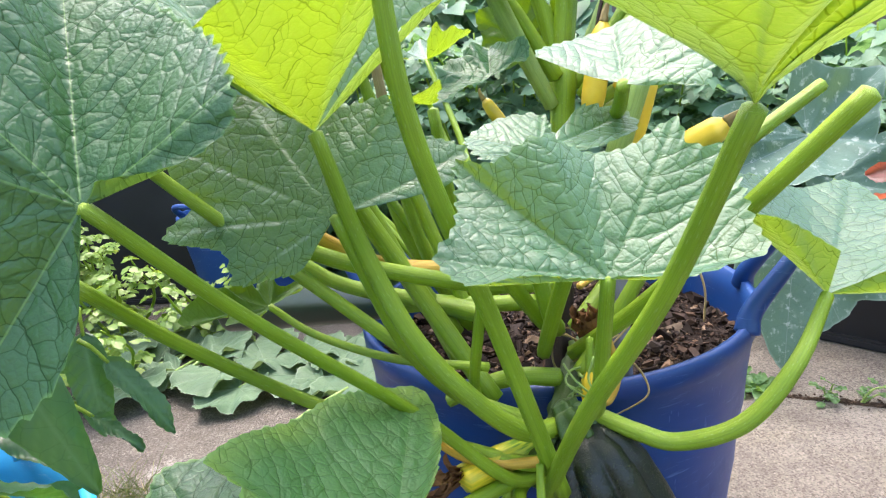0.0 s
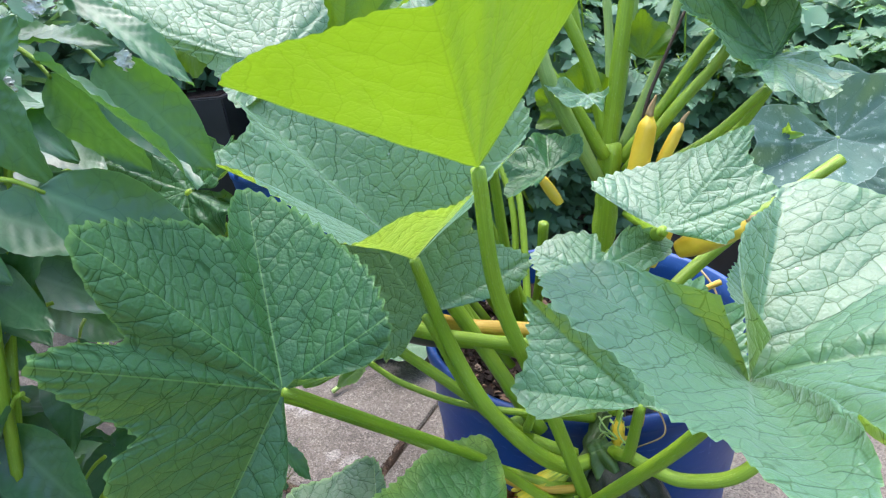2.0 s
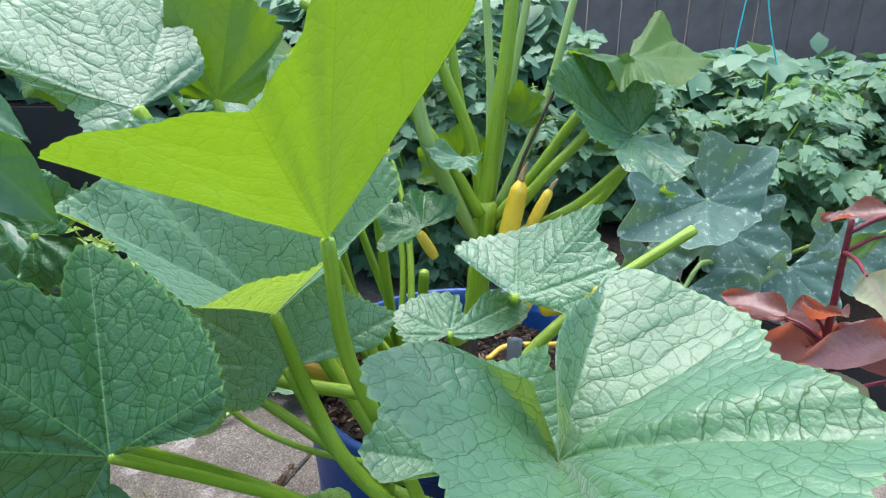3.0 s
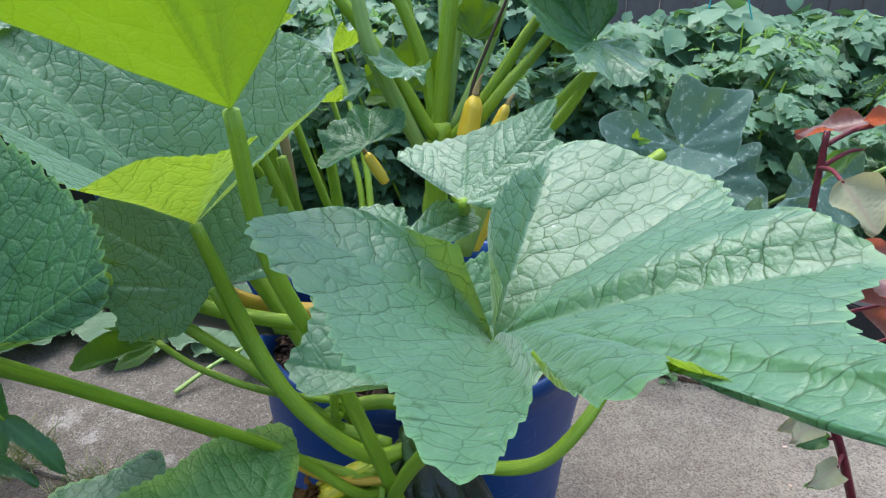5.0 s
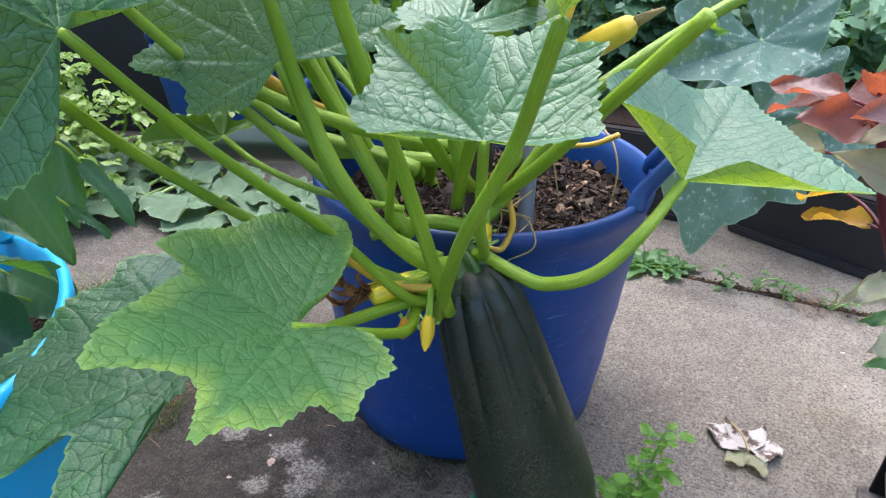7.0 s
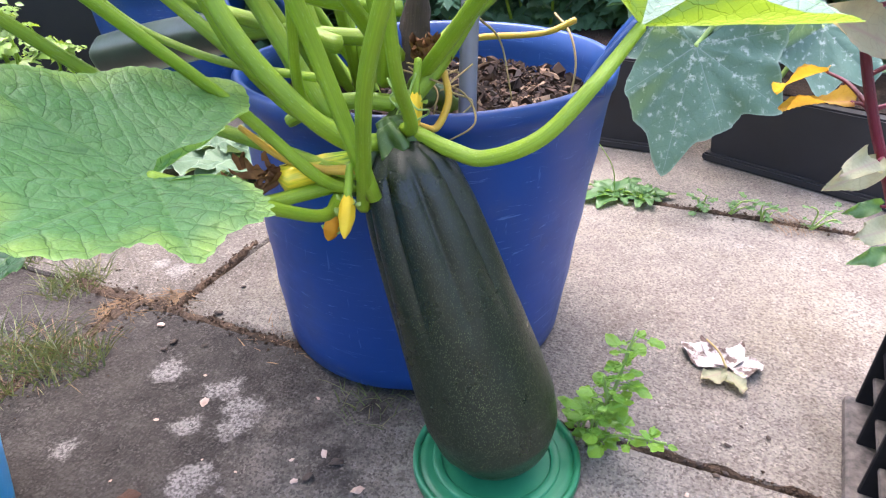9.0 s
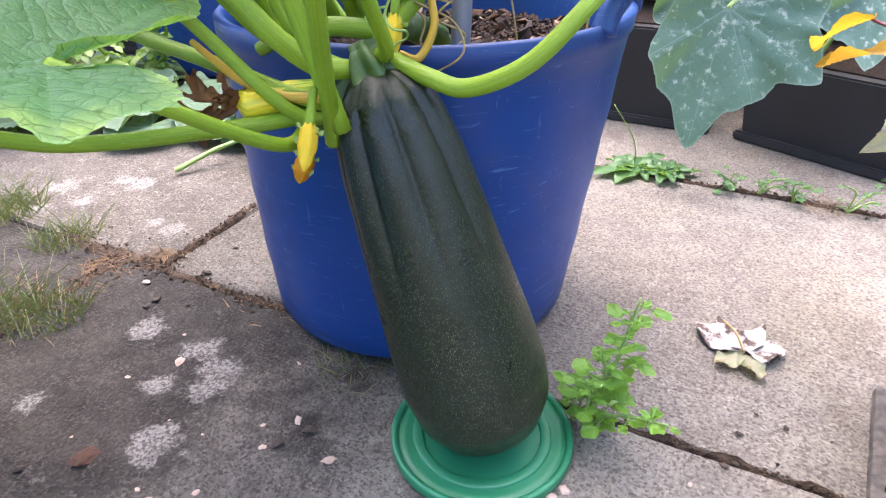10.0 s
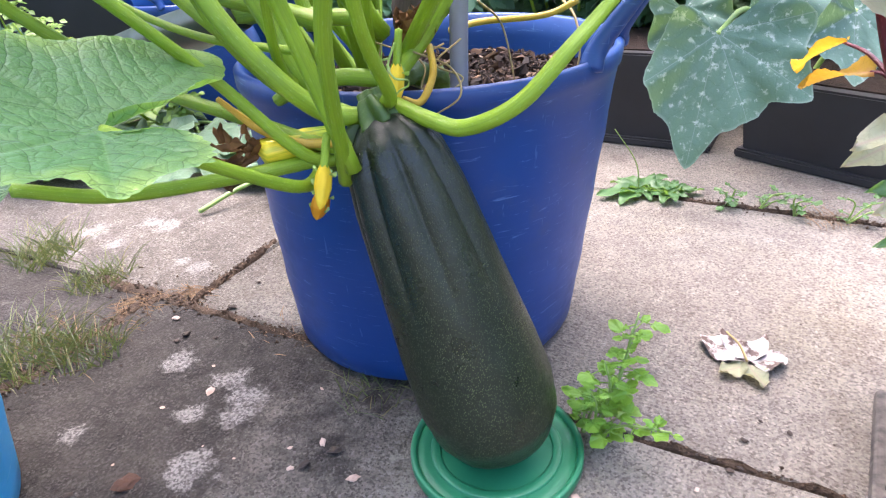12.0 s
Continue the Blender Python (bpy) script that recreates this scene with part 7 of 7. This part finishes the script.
# scraps of dried white flower
litter = thing("dried_petals", (0.365, -0.115, 0.0), "torn dry white petals with brown smears lying on the paving", "litter")
Ml = Mat("dry_white_petal")
_o = Ml.coord("Object")
_b = Ml.ramp(Ml.noise(_o, 55.0, 4.0, 0.6), (0.46, 0.0), (0.56, 1.0))
Ml.done(Ml.mix(_b, (0.36, 0.335, 0.30), (0.06, 0.035, 0.024)), 0.7, Ml.bump(Ml.noise(_o, 160.0, 4.0), 0.5, 0.001))
for k, (a, b, w, up, m) in enumerate((((0.366, -0.128), (0.326, -0.080), 0.038, 0.007, Ml.m), ((0.366, -0.126), (0.352, -0.072), 0.022, 0.010, Ml.m), ((0.370, -0.124), (0.400, -0.084), 0.024, 0.010, Ml.m), ((0.370, -0.126), (0.414, -0.122), 0.042, 0.006, Ml.m),
                                   ((0.364, -0.134), (0.332, -0.150), 0.026, 0.006, LEAF_RED_OLD), ((0.368, -0.132), (0.374, -0.172), 0.030, 0.006, LEAF_RED_OLD))):
    put("petal", lance_mesh((*a, 0.005), (*b, up), (0.15 * (k % 3) - 0.15, 0.1, 1), w, 400 + k, 0.12, -0.03, 16, 7, 0.10, 0.004), m, litter)
put("flower_stalk", tube([(0.367, -0.130, 0.008), (0.362, -0.112, 0.018), (0.352, -0.092, 0.022)], [0.0016, 0.0014, 0.0011], 7), STALK_DRY, litter)

# ---- pulled-off leaves heaped on the paving, with weeds behind ----
rng = random.Random(71)
HEAP = [(-0.95, 0.62), (-0.86, 0.56), (-0.78, 0.62), (-0.92, 0.75), (-0.72, 0.52), (-0.63, 0.58), (-0.52, 0.50), (-0.45, 0.47), (-0.56, 0.60), (-1.05, 0.70), (-0.80, 0.78), (-0.66, 0.46), (-0.98, 0.90), (-0.48, 0.62), (-0.40, 0.40), (-0.44, 0.52), (-1.08, 0.62), (-0.93, 0.50), (-0.86, 0.68), (-1.12, 0.80), (-0.70, 0.66)]
for k, (x, y) in enumerate(HEAP):
    R = rng.uniform(0.085, 0.135)
    yaw = rng.uniform(0, 6.28)
    z = rng.uniform(0.015, 0.045)
    j = V((x, y, z))
    tips = [j + V((math.cos(yaw + a) * R * q, math.sin(yaw + a) * R * q, rng.uniform(-0.012, 0.025))) for a, q in ((-2.3, 0.7), (-1.2, 0.9), (0, 1.05), (1.2, 0.9), (2.3, 0.7))]
    ob = thing("fallen_leaf", (x, y, 0.0), "wilted grey-green courgette leaf thrown down on the paving", "leaf", "wilted leaves on the paving")
    put("leaf", leaf_mesh(j, tips, (rng.uniform(-0.3, 0.3), rng.uniform(-0.3, 0.3), 1), 500 + k, na=110, nr=20, ripple=0.008, notch=0.95), LEAF_WILT, ob)
    e = j + V((math.cos(yaw + 3.14) * R * 1.4, math.sin(yaw + 3.14) * R * 1.4, 0.008 - z))
    put("leaf_stalk", tube([j, j.lerp(e, 0.5) + V((0, 0, 0.006)), e], [0.003, 0.0045, 0.005], 8), STALK_PALE, ob)


def leafy_plant(name, at, height, spread, n, seed, size, material, label, shape="lobed", stems=4, lean=-0.2):
    """A loose plant: thin stems and many small leaves held along them."""
    rng = random.Random(seed)
    ob = thing(name, at, label, "plant", "garden plants behind")
    spots = []
    for s in range(stems):
        top = V(at) + V((rng.uniform(-1, 1) * spread, rng.uniform(-0.8, 0.5) * spread + lean * spread, height * rng.uniform(0.75, 1.05)))
        mid = V(at).lerp(top, 0.5) + V((rng.uniform(-0.3, 0.3) * spread, rng.uniform(-0.3, 0.3) * spread, 0))
        pts = [V(at) - V((0, 0, 0.02)), mid, top]
        put("stem", tube(pts, [0.005, 0.004, 0.002], 7, 0, 5, 6), STALK, ob)
        line = spline(pts, 14)
        for k in range(n // stems):
            p = line[rng.randrange(3, len(line))]
            a = rng.uniform(0, 6.28)
            d = V((math.cos(a), math.sin(a) - 0.3, rng.uniform(-0.5, 0.3))).normalized()
            L = rng.uniform(0.5, 1.0) * size * 3
            # a compound leaf: leaflets in pairs along a rib
            side = d.cross(V((0, 0, 1))).normalized()
            for i in range(5):
                q = p + d * L * (0.25 + 0.16 * i) - V((0, 0, 0.15 * L * (i / 4) ** 2))
                for sg in (-1, 1):
                    spots.append((q, d * 0.6 + side * sg + V((0, 0, -0.2))))
            spots.append((p + d * L, d + V((0, 0, -0.3))))
    put("foliage", stuff_leaves(spots, seed + 1, size, shape), material, ob)
    return ob


for k, (x, y, h, n) in enumerate(((-1.15, 0.80, 0.30, 30), (-1.00, 0.55, 0.22, 26), (-1.30, 0.60, 0.26, 26), (-0.86, 0.80, 0.26, 30), (-1.20, 0.95, 0.34, 34))):
    leafy_plant("weed", (x, y, 0.0), h, 0.18, n + 30, 600 + k, 0.022, LEAF_FEATHER, "feathery yellow-green weed at the edge of the paving", "oval")
for k, (x, y, h) in enumerate(((0.45, 1.00, 0.66), (0.75, 0.95, 0.58), (1.05, 0.85, 0.56), (1.35, 0.80, 0.54), (1.20, 1.10, 0.60), (0.20, 1.05, 0.76), (-0.05, 1.0, 0.80), (-0.30, 1.05, 0.80), (-0.52, 1.12, 0.80), (0.60, 1.15, 0.64), (0.92, 1.1, 0.60), (1.6, 0.9, 0.56))):
    leafy_plant("tomato_plant", (x, y, -0.01), h, 0.26, 170, 640 + k, 0.044, LEAF_TOMATO, "tall leafy tomato plant growing against the fence", "lobed", 5)

# thick planting that closes the view
rng = random.Random(9)
spots = []
for _ in range(21000):
    x = rng.uniform(-2.6, 2.8)
    y = 1.25 + 0.35 * rng.random() + 0.10 * noise.noise(V((x * 2, 0, 0)))
    z = rng.uniform(0.0, 0.85 - 0.27 * min(max(x - 0.1, 0) / 0.4, 1)) + 0.12 * noise.noise(V((x * 3, 1, 0)))
    spots.append(((x, y, z), (rng.uniform(-1, 1), rng.uniform(-1, 0.1), rng.uniform(-0.9, 0.3))))
for _ in range(5200):
    sx = rng.choice((-1, 1))
    y = rng.uniform(-1.2, 1.3)
    x = (-1.75 if sx < 0 else 1.75) + rng.uniform(-0.25, 0.25)
    spots.append(((x, y, rng.uniform(0.0, 1.55 if sx < 0 else 0.95)), (-sx * rng.uniform(0.2, 1), rng.uniform(-1, 1), rng.uniform(-0.9, 0.3))))
hedge = put("hedge", stuff_leaves(spots, 5, 0.085, "oval"), HEDGE)
tagged(hedge, "dense dark green garden foliage along the fence", "hedge", kind="stuff")

# fence behind
fence = thing("fence", (0, 1.75, 0), "weathered grey wooden board fence behind the planting", "fence", kind="structure")
bm = bmesh.new()
bmesh.ops.create_cube(bm, size=1.0)
for v in bm.verts:
    v.co = V((v.co.x * 0.118, v.co.y * 0.018, v.co.z * 1.35 + 0.675))
bmesh.ops.bevel(bm, geom=bm.edges[:], offset=0.003, segments=1, affect="EDGES")
board_data = bpy.data.meshes.new("board")
bm.to_mesh(board_data)
bm.free()
board_data.materials.append(FENCE)
rng = random.Random(2)
for i in range(44):
    b = new("fence_board", board_data)
    b.parent = fence
    b.location = (-2.7 + i * 0.123, rng.uniform(-0.006, 0.006), rng.uniform(-0.01, 0.01))
for z in (0.3, 1.1):
    me = tube([(-2.8, 1.79, z), (2.8, 1.79, z)], [0.03, 0.03], 4)
    put("fence_rail", me, FENCE, fence)

# teal twine tied to the fence
twine = thing("garden_twine", (0.85, 1.30, 0.55), "teal garden twine strung up for the tomatoes", "twine")
put("strand", tube([(0.78, 1.22, 0.56), (0.80, 1.24, 0.75), (0.84, 1.28, 0.98)], [0.002, 0.002, 0.002], 6), TWINE, twine)
put("strand", tube([(0.92, 1.22, 0.57), (0.87, 1.24, 0.75), (0.84, 1.28, 0.98)], [0.002, 0.002, 0.002], 6), TWINE, twine)

# yellow dry stalk and pale wisp over the back of the tub
wisp = thing("dry_stalk", (0.06, 0.0, 0.31), "thin dry yellow stalks lying over the compost and rim", "stalk")
put("stalk", tube([(0.03, -0.03, 0.372), (0.061, 0.0, 0.375), (0.132, 0.0, 0.379), (0.168, 0.0, 0.393)], [0.004, 0.004, 0.0035, 0.004], 8), STALK_YELLOW, wisp)
put("stalk", tube([(0.150, 0.060, 0.39), (0.165, 0.02, 0.375), (0.172, 0.0, 0.345), (0.168, -0.01, 0.31)], [0.0016, 0.0014, 0.0012], 6), STALK_DRY, wisp)
put("stalk", tube([(0.06, -0.02, 0.40), (0.085, 0.0, 0.37), (0.10, -0.01, 0.305)], [0.0016, 0.0013, 0.001], 6), STALK_DRY, wisp)

# ---- paving slabs, one by one ----
def slab_mesh(name, w, d, seed):
    """A slab with a worn, slightly ragged edge."""
    n, m = 30, 20
    edge = [(w * i / n, 0) for i in range(n)] + [(w, d * j / m) for j in range(m)] + [(w * (1 - i / n), d) for i in range(n)] + [(0, d * (1 - j / m)) for j in range(m)]
    mid = V((w / 2, d / 2, 0))
    rings = [[], [], []]
    for x, y in edge:
        wear = 0.0018 + 0.0028 * abs(noise.noise(V((x * 22, y * 22, seed)))) + 0.004 * max(0, noise.noise(V((x * 70, y * 70, seed + 5))))
        p = V((x, y, 0))
        q = V((min(max(x, wear), w - wear), min(max(y, wear), d - wear), 0))
        r = V((min(max(x, wear + 0.003), w - wear - 0.003), min(max(y, wear + 0.003), d - wear - 0.003), 0))
        rings[0].append(V((q.x, q.y, -0.05)))
        rings[1].append(V((q.x, q.y, -0.0045)))
        rings[2].append(r)
    verts = [p for ring in rings for p in ring]
    c = len(edge)
    faces = [(o + k, o + (k + 1) % c, o + c + (k + 1) % c, o + c + k) for o in (0, c) for k in range(c)]
    faces.append(tuple(range(2 * c, 3 * c)))
    me = to_mesh(name, verts, faces, False)
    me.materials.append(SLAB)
    return me


pavement = thing("pavement", (0, 0, 0), "worn grey concrete paving slabs with soil and weeds in the joints", "paving", kind="structure")
SLAB_WIDE = 0.915
wide = {w: [slab_mesh("paving_slab", w, SLAB_SIDE, s) for s in range(3)] for w in (SLAB_WIDE, 1.05)}
rng = random.Random(4)
for j, shift in ((-3, -0.4), (-2, 0.3), (-1, -0.09), (0, -0.025), (1, 0.2)):
    for i in range(-3, 3):
        length = 1.05 if j == 0 else SLAB_WIDE
        s = new("paving_slab", wide[length][(i + j) % 3])
        s.parent = pavement
        p = patio_point(shift + i * length, j * SLAB_SIDE)
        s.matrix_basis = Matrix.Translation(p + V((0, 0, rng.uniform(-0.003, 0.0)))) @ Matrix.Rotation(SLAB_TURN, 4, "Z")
